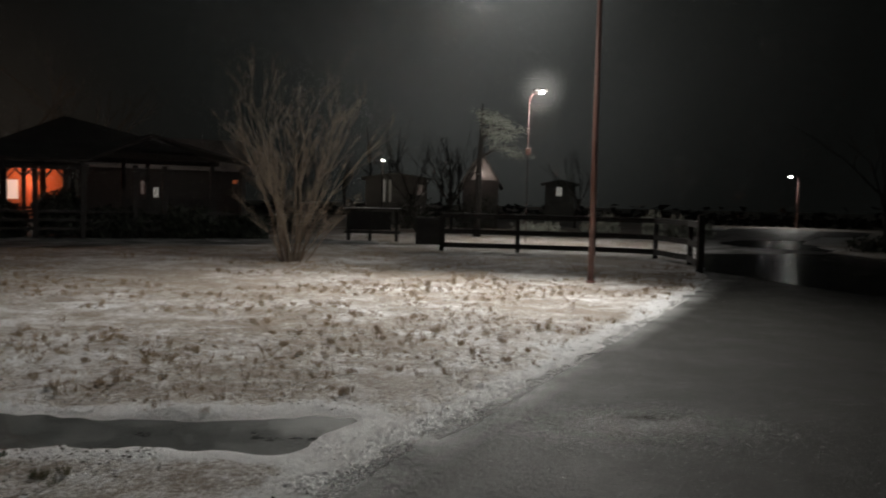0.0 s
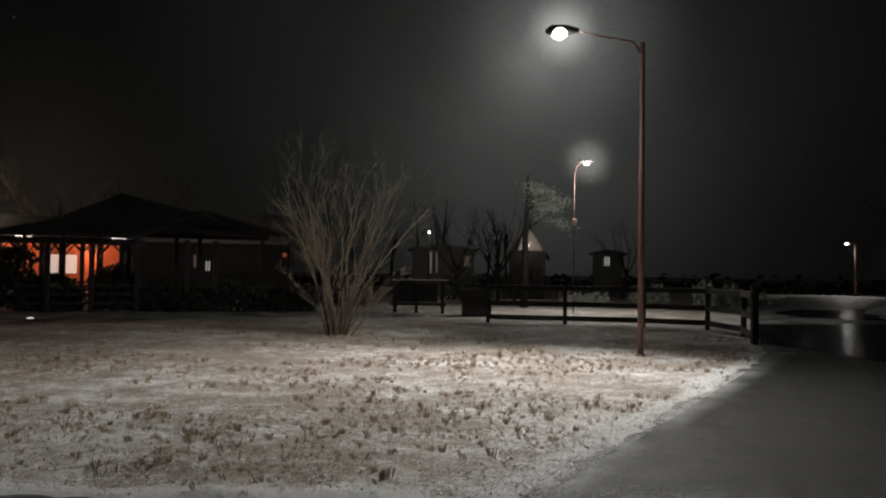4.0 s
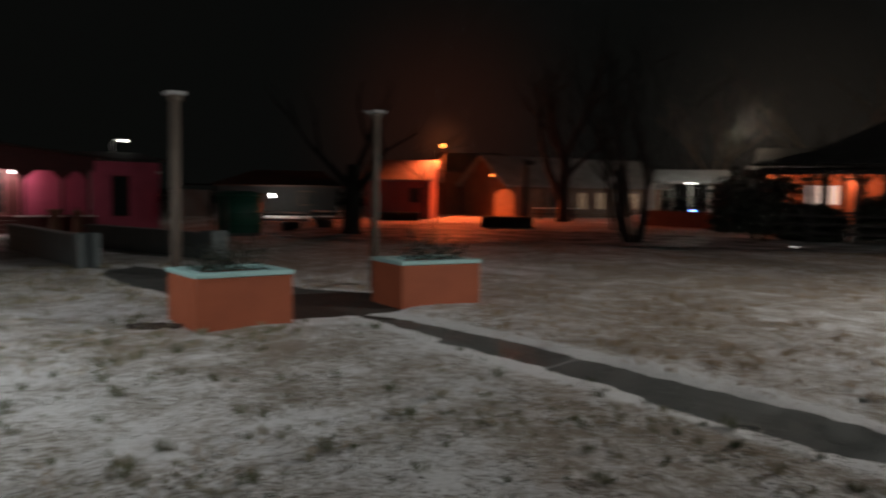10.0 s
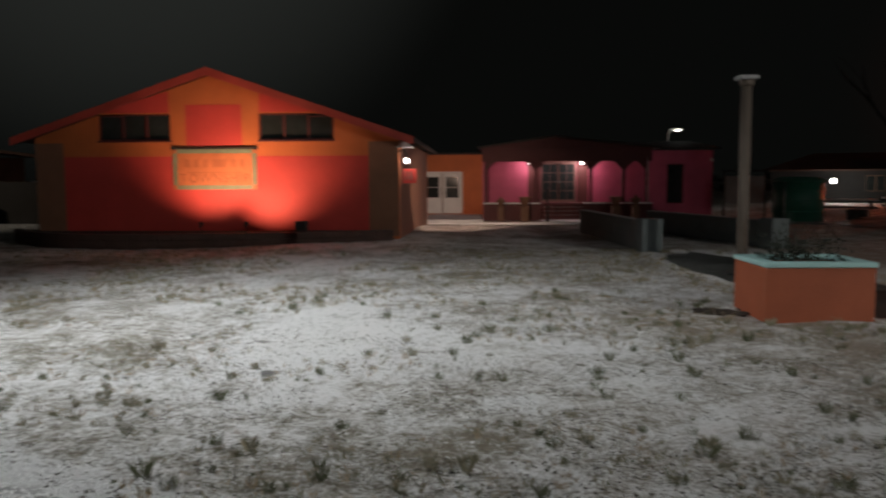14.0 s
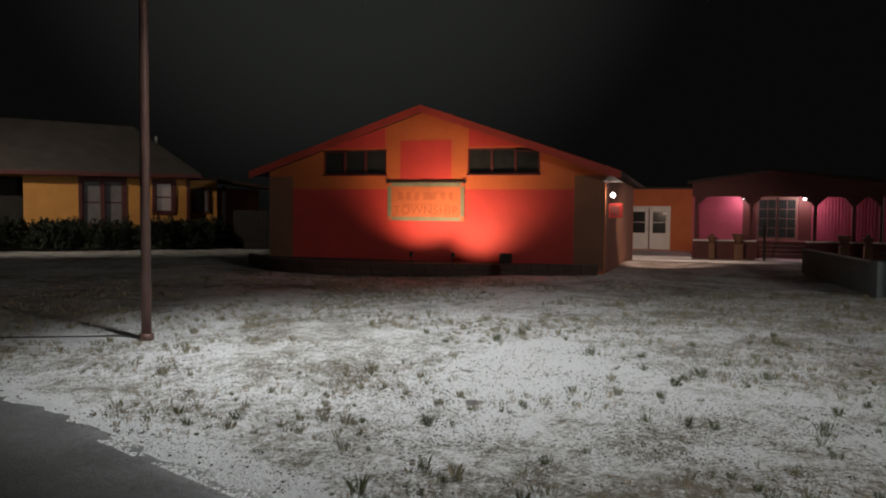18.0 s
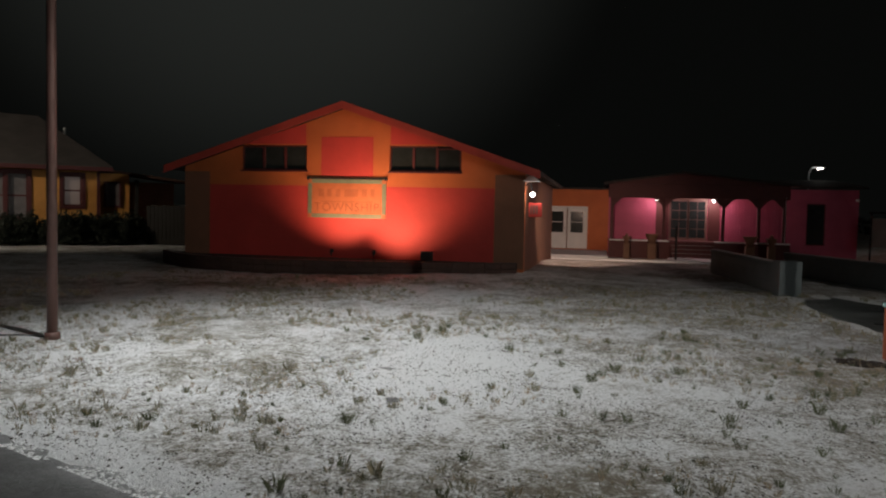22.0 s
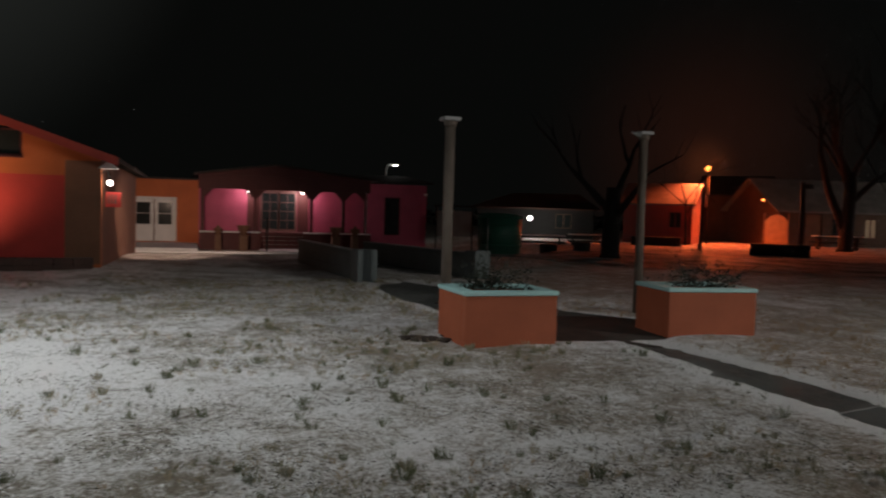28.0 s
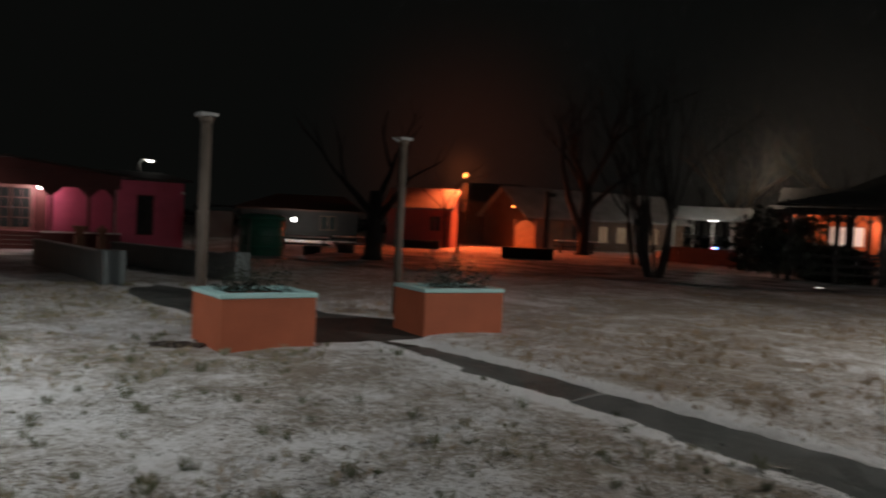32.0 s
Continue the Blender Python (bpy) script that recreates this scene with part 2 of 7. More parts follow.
def wet_asphalt():
    m, n, links, bsdf = nodes_of("wet_asphalt")
    co = n.new("ShaderNodeTexCoord").outputs["Object"]
    broad, mid = noise_node(n, links, co, 0.35, 4), noise_node(n, links, co, 1.4, 6, 0.7)
    fine, grit = noise_node(n, links, co, 55, 3, 0.7), noise_node(n, links, co, 16, 4, 0.75)
    c = ramp(n, links, broad, ((0.3, (0.009, 0.009, 0.0082)), (0.7, (0.018, 0.018, 0.0163))))
    chips = noise_node(n, links, co, 85, 2, 0.6)
    c = blend(n, links, maths(n, links, "MULTIPLY", fine, 0.5), c, (0.034, 0.033, 0.030))
    c = blend(n, links, ramp(n, links, chips, ((0.56, (0, 0, 0)), (0.66, (0.75,) * 3))), c, (0.080, 0.078, 0.072))
    c = blend(n, links, ramp(n, links, chips, ((0.34, (0.7,) * 3), (0.44, (0, 0, 0)))), c, (0.008, 0.008, 0.008))
    c = blend(n, links, ramp(n, links, mid, ((0.60, (0, 0, 0)), (0.72, (0.3,) * 3))), c, (0.15, 0.15, 0.145))
    # dusting of dry snow blown along the lawn's straight edge
    off = n.new("ShaderNodeVectorMath")
    off.operation = "DOT_PRODUCT"
    off.inputs[1].default_value = (0.885, -0.466, 0.0)
    links.new(co, off.inputs[0])
    reach = n.new("ShaderNodeMapRange")
    reach.inputs["From Min"].default_value, reach.inputs["From Max"].default_value = -2.46, -2.08
    reach.inputs["To Min"].default_value, reach.inputs["To Max"].default_value = 0.65, 0.0
    links.new(off.outputs["Value"], reach.inputs["Value"])
    swirl = noise_node(n, links, co, 0.9, 5, 0.6)
    dust = maths(n, links, "MULTIPLY", reach.outputs[0], ramp(n, links, maths(n, links, "ADD", maths(n, links, "MULTIPLY", swirl, 0.7), maths(n, links, "MULTIPLY", grit, 0.3)), ((0.38, (0, 0, 0)), (0.62, (1, 1, 1)))))
    c = blend(n, links, dust, c, (0.62, 0.62, 0.62))
    # thinner dusting on the stretch before the hall, which stops short of the walkway
    side = n.new("ShaderNodeVectorMath")
    side.operation = "DOT_PRODUCT"
    side.inputs[1].default_value = (0.924, -0.382, 0.0)
    links.new(co, side.inputs[0])
    strip = n.new("ShaderNodeMapRange")
    strip.inputs["From Min"].default_value, strip.inputs["From Max"].default_value = -2.75, -1.5
    strip.inputs["To Min"].default_value, strip.inputs["To Max"].default_value = 0.34, 0.0
    links.new(side.outputs["Value"], strip.inputs["Value"])
    place = n.new("ShaderNodeSeparateXYZ")
    links.new(co, place.inputs[0])
    south = n.new("ShaderNodeMapRange")
    south.inputs["From Min"].default_value, south.inputs["From Max"].default_value = 0.5, 3.5
    south.inputs["To Min"].default_value, south.inputs["To Max"].default_value = 1.0, 0.0
    links.new(place.outputs["Y"], south.inputs["Value"])
    thin = maths(n, links, "MULTIPLY", maths(n, links, "MULTIPLY", strip.outputs[0], south.outputs[0]), ramp(n, links, maths(n, links, "ADD", maths(n, links, "MULTIPLY", swirl, 0.6), maths(n, links, "MULTIPLY", grit, 0.4)), ((0.30, (0.25,) * 3), (0.64, (1, 1, 1)))))
    c = blend(n, links, thin, c, (0.60, 0.60, 0.61))
    links.new(c, bsdf.inputs["Base Color"])
    links.new(ramp(n, links, mid, ((0.35, (0.46,) * 3), (0.62, (0.62,) * 3))), bsdf.inputs["Roughness"])
    bsdf.inputs["Specular IOR Level"].default_value = 0.10
    h = maths(n, links, "ADD", maths(n, links, "MULTIPLY", fine, 0.5), maths(n, links, "MULTIPLY", grit, 0.7))
    bumped(n, links, bsdf, h, 1.0, 0.03)
    return m


def wet_concrete():
    """Old concrete, dark where wet, paler where it has dried, with frost in its pits."""
    m, n, links, bsdf = nodes_of("wet_concrete")
    co = n.new("ShaderNodeTexCoord").outputs["Object"]
    broad, mid = noise_node(n, links, co, 0.9, 5, 0.65), noise_node(n, links, co, 4.5, 6, 0.7)
    fine = noise_node(n, links, co, 60, 3, 0.7)
    damp = maths(n, links, "ADD", maths(n, links, "MULTIPLY", broad, 0.65), maths(n, links, "MULTIPLY", mid, 0.35))
    c = ramp(n, links, damp, ((0.36, (0.045, 0.048, 0.047)), (0.50, (0.072, 0.077, 0.075)), (0.62, (0.15, 0.155, 0.15))))
    c = blend(n, links, ramp(n, links, fine, ((0.60, (0, 0, 0)), (0.72, (0.6,) * 3))), c, (0.22, 0.22, 0.22))
    links.new(c, bsdf.inputs["Base Color"])
    links.new(ramp(n, links, damp, ((0.38, (0.22,) * 3), (0.58, (0.6,) * 3))), bsdf.inputs["Roughness"])
    bsdf.inputs["Specular IOR Level"].default_value = 0.35
    bumped(n, links, bsdf, maths(n, links, "ADD", mid, maths(n, links, "MULTIPLY", fine, 0.4)), 0.8, 0.012)
    return m


SNOWGRASS, ASPHALT = snowy_grass(), wet_asphalt()
WALKWAY = wet_concrete()
SNOW = paint("snow", (0.80, 0.80, 0.81), 0.7, 18, 2.5, 0.12, 0.5)
RUST = paint("red_oxide_steel", (0.17, 0.092, 0.078), 0.5, 25, 1.5, 0.3, 0.2, 0.2)
GREYSTEEL = paint("galvanised_steel", (0.32, 0.33, 0.33), 0.45, 30, 2, 0.2, 0.15, 0.7)
DARKWOOD = paint("dark_creosoted_wood", (0.017, 0.015, 0.013), 0.75, 30, 3, 0.35, 0.5)
POSTWOOD = paint("weathered_post_wood", (0.125, 0.097, 0.078), 0.75, 40, 3, 0.3, 0.6)
BARK = paint("grey_brown_bark", (0.20, 0.155, 0.115), 0.85, 30, 4, 0.35, 0.9)
# near-black that puts missing light into bark, roof, fence and pole colour
SILHOUETTE = paint("unlit_silhouette", (0.018, 0.015, 0.013), 0.95, 1, 0.3, 0.3, 0.2)
DARKBARK = paint("dark_bark", (0.05, 0.04, 0.034), 0.9, 20, 4, 0.3, 0.9)
REDPAINT = paint("red_wall_paint", (0.56, 0.055, 0.045), 0.7, 30, 1.1, 0.16, 0.25)
ORANGE = paint("orange_wall_paint", (0.56, 0.145, 0.04), 0.7, 30, 1.1, 0.16, 0.25)
# kiosk end boards, paler and pinker than its red front
DULLPINK = paint("pink_end_boards", (0.42, 0.19, 0.15), 0.75, 30, 1.1, 0.2, 0.3)
DULLRED = paint("dull_red_boards", (0.27, 0.055, 0.045), 0.75, 30, 1.1, 0.2, 0.3)
FASCIA = paint("red_fascia_paint", (0.50, 0.07, 0.05), 0.6, 20, 1.5, 0.2, 0.2)
PINK = paint("magenta_wall_paint", (0.52, 0.10, 0.185), 0.65, 20, 1.5, 0.15, 0.2)
POLERED = paint("dark_red_pole_paint", (0.050, 0.017, 0.014), 0.7, 20, 2, 0.2, 0.2)
MAROON = paint("maroon_trim_paint", (0.105, 0.024, 0.024), 0.65, 20, 2, 0.2, 0.2)
YELLOW = paint("yellow_siding_paint", (0.66, 0.31, 0.075), 0.7, 25, 1.4, 0.15, 0.2)
WHITEPAINT = paint("white_door_paint", (0.74, 0.74, 0.72), 0.5, 20, 2, 0.08, 0.1)
SHINGLE = paint("grey_asphalt_shingle", (0.085, 0.074, 0.070), 0.85, 60, 1.5, 0.3, 0.6)
DARKROOF = paint("dark_roof_felt", (0.05, 0.045, 0.042), 0.85, 40, 1.5, 0.3, 0.5)
SNOWROOF = paint("roof_with_thin_snow", (0.42, 0.42, 0.43), 0.8, 9, 0.9, 0.4, 0.6)
BLOCK = paint("grey_block_paint", (0.16, 0.185, 0.19), 0.8, 22, 1.5, 0.2, 0.5)
BRICKDARK = paint("dark_kerb_brick", (0.10, 0.055, 0.045), 0.85, 20, 3, 0.3, 0.6)
PLANTER = paint("terracotta_stucco", (0.36, 0.092, 0.040), 0.8, 45, 2.0, 0.14, 0.6)
TEAL = paint("pale_teal_paint", (0.38, 0.62, 0.62), 0.55, 25, 3, 0.12, 0.25)
SOIL = paint("dark_soil", (0.05, 0.037, 0.03), 0.95, 25, 4, 0.4, 1.0)
SIGNWOOD = paint("orange_sign_board", (0.50, 0.15, 0.055), 0.6, 25, 3, 0.2, 0.4)
TANBOARD = paint("tan_boarding", (0.46, 0.29, 0.16), 0.7, 25, 3, 0.25, 0.4)
SIGNFRAME = paint("sage_green_frame", (0.20, 0.23, 0.15), 0.6, 20, 3, 0.2, 0.3)
SIGNLETTER = paint("carved_letter_brown", (0.33, 0.095, 0.038), 0.7, 20, 3, 0.2, 0.2)
SIGNBAR = paint("worn_letter_brown", (0.40, 0.12, 0.047), 0.7, 20, 3, 0.2, 0.2)
GREENTANK = paint("dark_green_tank_paint", (0.022, 0.13, 0.088), 0.5, 15, 2, 0.2, 0.2)
# near-black for dark timber and fittings, also standing in for unlit walls
BLACKISH = paint("dark_fittings_and_unlit_walls", (0.022, 0.02, 0.019), 0.8, 25, 3, 0.3, 0.4)
LEAFDARK = paint("dark_evergreen_leaf", (0.013, 0.019, 0.009), 0.75, 30, 5, 0.35, 0.3)
LEAFGREY = paint("frosted_evergreen_leaf", (0.44, 0.46, 0.40), 0.7, 30, 5, 0.35, 0.3)
DRYGRASS = paint("dry_straw_grass", (0.46, 0.35, 0.23), 0.85, 30, 5, 0.35, 0.2)
GREENGRASS = paint("dull_green_grass", (0.15, 0.165, 0.095), 0.85, 30, 5, 0.4, 0.2)
LITTER = paint("brown_leaf_litter", (0.095, 0.085, 0.068), 0.9, 20, 1.5, 0.5, 0.2)
CORNERBROWN = paint("taupe_corner_paint", (0.25, 0.115, 0.068), 0.75, 30, 1.1, 0.2, 0.25)
DARKBOARD = paint("dark_brown_boards", (0.12, 0.072, 0.05), 0.8, 25, 1.5, 0.25, 0.3)
THINSNOW = paint("shingle_dusted_with_snow", (0.20, 0.19, 0.19), 0.85, 9, 0.9, 0.4, 0.6)
# grey lifted for haze over the far cottages; also plain bench boards
HAZEBOARD = paint("haze_grey_boards", (0.12, 0.118, 0.110), 0.85, 25, 1.5, 0.25, 0.3)
ROOFRED = paint("dull_red_roof", (0.09, 0.045, 0.032), 0.85, 30, 1.3, 0.3, 0.4)
PALETRIM = paint("dusty_rose_trim", (0.19, 0.10, 0.085), 0.6, 20, 2, 0.2, 0.2)
GREYWALL = paint("grey_rendered_wall", (0.34, 0.32, 0.30), 0.8, 25, 1.5, 0.2, 0.3)
BROWNWALL = paint("brown_boarded_wall", (0.22, 0.12, 0.075), 0.8, 25, 1.5, 0.25, 0.3)
DARKGLASS = glass("dark_window_glass")
CURTAIN = paint("net_curtain_behind_glass", (0.18, 0.165, 0.17), 0.5, 12, 4, 0.25, 0.2)
ICE = glass("clear_ice", (0.20, 0.20, 0.19), 0.30)
LENS = glow("lamp_lens", (1.0, 0.97, 0.9), 14)
LENS_SODIUM = glow("sodium_lens", (1.0, 0.27, 0.05), 6.0)
LENS_PINK = glow("porch_lens", (1.0, 0.9, 0.86), 12)
ROOMWHITE = glow("lit_room_white", (0.95, 0.93, 0.85), 0.22)
ROOMORANGE = glow("lit_room_orange", (1.0, 0.25, 0.09), 0.3)
# emission standing in for yard light on pale window panes
GLOWPANE = glow("pale_pane_glow", (0.42, 0.29, 0.18), 0.16)
# dim emission for far lit windows and one pane's painted lamp reflection
DIMPANE = glow("dim_pane_glow", (0.30, 0.24, 0.22), 0.12)


def mixed_grass():
    """Blades from dull green to bleached straw, each blade of its own tint."""
    m, n, links, bsdf = nodes_of("mixed_winter_grass")
    tint = n.new("ShaderNodeNewGeometry").outputs["Random Per Island"]
    c = ramp(n, links, tint, ((0.0, (0.13, 0.14, 0.085)), (0.35, (0.22, 0.215, 0.14)), (0.7, (0.33, 0.285, 0.20)), (1.0, (0.46, 0.40, 0.30))))
    links.new(c, bsdf.inputs["Base Color"])
    bsdf.inputs["Roughness"].default_value = 0.85
    return m


GRASSMIX = mixed_grass()


# ---- mesh helpers ----
def box(bm, x0, x1, y0, y1, z0, z1, bevel=0.0):
    made = bmesh.ops.create_cube(bm, size=1.0)["verts"]
    for v in made:
        v.co = Vector((x0 + (v.co.x + 0.5) * (x1 - x0), y0 + (v.co.y + 0.5) * (y1 - y0), z0 + (v.co.z + 0.5) * (z1 - z0)))
    if bevel:
        bmesh.ops.bevel(bm, geom=list({e for v in made for e in v.link_edges}), offset=bevel, segments=1, affect="EDGES")


def tube(bm, pts, radii, sides=8):
    """A tapered tube through points, closed at its ends."""
    rings = []
    pts = [Vector(p) for p in pts]
    side = None
    for k, p in enumerate(pts):
        way = (pts[min(k + 1, len(pts) - 1)] - pts[max(k - 1, 0)]).normalized()
        if side is None or abs(side.dot(way)) > 0.95:
            side = way.orthogonal().normalized()
        side = (side - way * side.dot(way)).normalized()
        up = way.cross(side)
        r = radii[k] if hasattr(radii, "__len__") else radii
        rings.append([bm.verts.new(p + r * (math.cos(a) * side + math.sin(a) * up)) for a in (2 * math.pi * j / sides for j in range(sides))])
    for a, b in zip(rings, rings[1:]):
        for j in range(sides):
            bm.faces.new((a[j], a[(j + 1) % sides], b[(j + 1) % sides], b[j]))
    bm.faces.new(rings[0][::-1])
    bm.faces.new(rings[-1])


def prism(bm, outline, y0, y1):
    """An outline in x and z, drawn out from y0 to y1."""
    a = [bm.verts.new((x, y0, z)) for x, z in outline]
    b = [bm.verts.new((x, y1, z)) for x, z in outline]
    bm.faces.new(a)
    bm.faces.new(b[::-1])
    for k in range(len(outline)):
        j = (k + 1) % len(outline)
        bm.faces.new((a[j], a[k], b[k], b[j]))


def slab(bm, corners, thick):
    """A plate through four corners, thickened downwards."""
    top = [bm.verts.new(c) for c in corners]
    low = [bm.verts.new(Vector(c) - Vector((0, 0, thick))) for c in corners]
    bm.faces.new(top)
    bm.faces.new(low[::-1])
    for k in range(len(corners)):
        j = (k + 1) % len(corners)
        bm.faces.new((top[k], low[k], low[j], top[j]))


def mesh_of(name, bm, material, smooth=False):
    bmesh.ops.recalc_face_normals(bm, faces=bm.faces)
    me = bpy.data.meshes.new(name)
    bm.to_mesh(me)
    bm.free()
    me.materials.append(material)
    if smooth:
        me.polygons.foreach_set("use_smooth", [True] * len(me.polygons))
    return me


def part(name, bm, material, parent=None, label="", smooth=False):
    """Links a bmesh as one mesh object under a thing or a part."""
    ob = new(name, mesh_of(name, bm, material, smooth))
    ob.parent = parent
    return tagged(ob, label)


def box_part(name, parent, material, x0, x1, y0, y1, z0, z1, bevel=0.006, label=""):
    bm = bmesh.new()
    box(bm, x0, x1, y0, y1, z0, z1, bevel)
    return part(name, bm, material, parent, label)


def tube_part(name, parent, material, pts, radii, sides=8, label="", smooth=True):
    bm = bmesh.new()
    tube(bm, pts, radii, sides)
    return part(name, bm, material, parent, label, smooth)


def thing(name, m, label, category, group="", kind=""):
    ob = new(name)
    ob.empty_display_size = 0.2
    ob.matrix_basis = m
    return tagged(ob, label, category, group, kind)


def smooth01(v):
    v = np.clip(v, 0.0, 1.0)
    return v * v * (3 - 2 * v)


def lattice(x, y, cell, seed):
    """Smooth value noise from 0 to 1 on arrays."""
    u, v = np.asarray(x, float) / cell + seed * 17.3, np.asarray(y, float) / cell - seed * 9.7
    i, j = np.floor(u), np.floor(v)
    fu, fv = smooth01(u - i), smooth01(v - j)

    def h(a, b):
        w = np.sin(a * 127.1 + b * 311.7 + seed * 74.7) * 43758.5453
        return w - np.floor(w)
    return (h(i, j) * (1 - fu) + h(i + 1, j) * fu) * (1 - fv) + (h(i, j + 1) * (1 - fu) + h(i + 1, j + 1) * fu) * fv


def land(x, y):
    """Height of the land: level, dipping towards the pink building, rising at the hall's north corner."""
    x, y = np.asarray(x, float), np.asarray(y, float)
    dip = smooth01((-24 - x) / 13) * smooth01((18 - y) / 5) * smooth01((y + 13) / 6)
    return -0.5 * dip + 0.10 * np.exp(-((x + 18.6) ** 2 + (y + 2.6) ** 2) / 9)


# ---- ground, road and walkway ----
ROAD = [(-0.62, 4.1), (-0.25, 4.92), (0.25, 5.66), (1.02, 7.2), (1.82, 8.72), (2.94, 10.94), (4.54, 14.1), (5.98, 17.0), (6.85, 19.7),
        (8.1, 23.6), (10.4, 30.5), (14.5, 43.0), (20.5, 58.0), (27.0, 72.0), (34.0, 62.5), (24.0, 48.0), (17.6, 37.5), (15.3, 30.5), (15.6, 27.5), (20.0, 26.0), (40.0, 22.0),
        (40.0, -40.0), (-16.0, -40.0), (-9.0, -16.0), (-6.3, -8.5), (-5.25, -5.5), (-4.65, -4.1), (-4.26, -3.2), (-3.95, -2.5), (-3.35, -0.9), (-2.3, 1.2), (-1.3, 2.9)]
WALK = [(-0.62, 5.62), (-0.95, 4.86), (-3.0, 4.86), (-5.0, 4.93), (-6.6, 4.98), (-7.7, 5.02), (-8.75, 5.10), (-8.3, 5.36), (-7.0, 5.46), (-5.0, 5.53), (-3.0, 5.48), (-1.5, 5.46)]
# bare ground between the planters and the path on to the ramp
YARD = [(-9.05, 4.25), (-9.0, 5.55), (-9.4, 5.95), (-10.8, 6.25), (-11.8, 5.55), (-13.0, 5.5), (-16.9, 4.35), (-16.0, 3.45), (-13.2, 3.45), (-12.3, 3.65), (-10.2, 4.1)]


def inside(poly, x, y):
    """Signed distance to a polygon: above zero inside."""
    hit = np.zeros(x.shape, bool)
    far = np.full(x.shape, 1e9)
    for (ax, ay), (bx, by) in zip(poly, poly[1:] + poly[:1]):
        dx, dy = bx - ax, by - ay
        s = np.clip(((x - ax) * dx + (y - ay) * dy) / (dx * dx + dy * dy), 0, 1)
        far = np.minimum(far, np.hypot(x - ax - s * dx, y - ay - s * dy))
        cross = (ay > y) != (by > y)
        hit ^= cross & (x < dx * (y - ay) / (dy if dy else 1e-9) + ax)
    return np.where(hit, far, -far)


def axis_steps(lo, hi, fine, limit):
    mid = list(np.arange(lo, hi, fine))
    up, step, v = [], fine, hi
    while v < limit:
        up.append(v)
        step = min(step * 1.13, 40)
        v += step
    down, step, v = [], fine, lo
    while v > -limit:
        step = min(step * 1.13, 40)
        v -= step
        down.append(v)
    return np.array(down[::-1] + mid + up + [limit])


def grid_mesh(name, xs, ys, zs, material):
    gx, gy = np.meshgrid(xs, ys)
    co = np.stack([gx, gy, zs], -1).reshape(-1, 3)
    w, h = len(xs), len(ys)
    k = (np.arange(h - 1)[:, None] * w + np.arange(w - 1)).ravel()
    faces = np.stack([k, k + 1, k + w + 1, k + w], 1)
    me = bpy.data.meshes.new(name)
    me.from_pydata(co.tolist(), [], faces.tolist())
    me.materials.append(material)
    me.polygons.foreach_set("use_smooth", [True] * len(me.polygons))
    return new(name, me)


def surface(gx, gy):
    """Height of the ground sheet, and how far a place lies inside road or walkway."""
    ragged = 0.18 * (lattice(gx, gy, 0.9, 1) - 0.5) + 0.12 * (lattice(gx, gy, 0.28, 2) - 0.5) + 0.14 * (lattice(gx, gy, 0.11, 7) - 0.5)
    d = np.maximum(inside(ROAD, gx, gy) + ragged, np.maximum(inside(WALK, gx, gy), inside(YARD, gx, gy)) + 0.55 * ragged)
    rise = smooth01((-d + 0.19) / 0.40)
    far = smooth01((np.hypot(gx + 2, gy - 4) - 18) / 10)
    lumps = 0.045 * (lattice(gx, gy, 1.6, 3) - 0.5) + 0.030 * (lattice(gx, gy, 0.45, 4) - 0.5) + 0.022 * (lattice(gx, gy, 0.17, 5) - 0.5)
    return land(gx, gy) + np.where(d > 0.19, -0.05, -0.05 + rise * (0.085 + lumps * (1 - 0.7 * far))), d


def lay_ground():
    xs, ys = axis_steps(-12.5, 6.5, 0.07, 900.0), axis_steps(-7.5, 18.5, 0.08, 900.0)
    gx, gy = np.meshgrid(xs, ys)
    z, d = surface(gx, gy)
    sheet = grid_mesh("ground", xs, ys, z, SNOWGRASS)
    # snow has gathered in a drift along the edges of road and walkway
    drift = np.exp(-((d + 0.10) / 0.20) ** 2) * (0.4 + 0.9 * lattice(gx, gy, 0.7, 8))
    drift += 1.3 * np.exp(-((gx + 8.2) / 1.3) ** 2 - ((gy + 1.7) / 0.75) ** 2) + 0.8 * np.exp(-((gx + 7.0) / 0.7) ** 2 - ((gy + 1.5) / 0.6) ** 2)
    drift += 0.14 * np.exp(-((inside(ROAD, gx, gy) + 0.5) / 0.9) ** 2) * (gy > 5)
    drift += 1.1 * np.exp(-((inside(WALK, gx, gy) + 0.15) / 0.11) ** 2)
    sheet.data.attributes.new("drift", "FLOAT", "POINT").data.foreach_set("value", drift.ravel().astype(np.float32))
    tagged(sheet, "thin snow over straw-coloured winter grass", "ground", kind="structure")


lay_ground()
bm = bmesh.new()
bm.faces.new([bm.verts.new((x, y, 0.0)) for x, y in ((-20, -45), (60, -45), (60, 90), (-20, 90))])
tagged(part("road", bm, ASPHALT), "wet dark asphalt with a thin glaze of ice", "road", kind="structure")
bm = bmesh.new()
bm.faces.new([bm.verts.new((x + (0.1 if x > -1.5 else -0.2 if x < -8 else 0.0), y + (-0.25 if y < 5.2 else 0.25), 0.004)) for x, y in WALK])
tagged(part("pavement", bm, WALKWAY), "wet grey concrete walkway across the lawn", "walkway", kind="structure")


bm = bmesh.new()
bm.faces.new([bm.verts.new((x, y, 0.004)) for x, y in ((-9.9, 3.7), (-9.9, 6.6), (-13.0, 6.0), (-17.4, 4.6), (-16.2, 3.1), (-13.2, 3.1))])
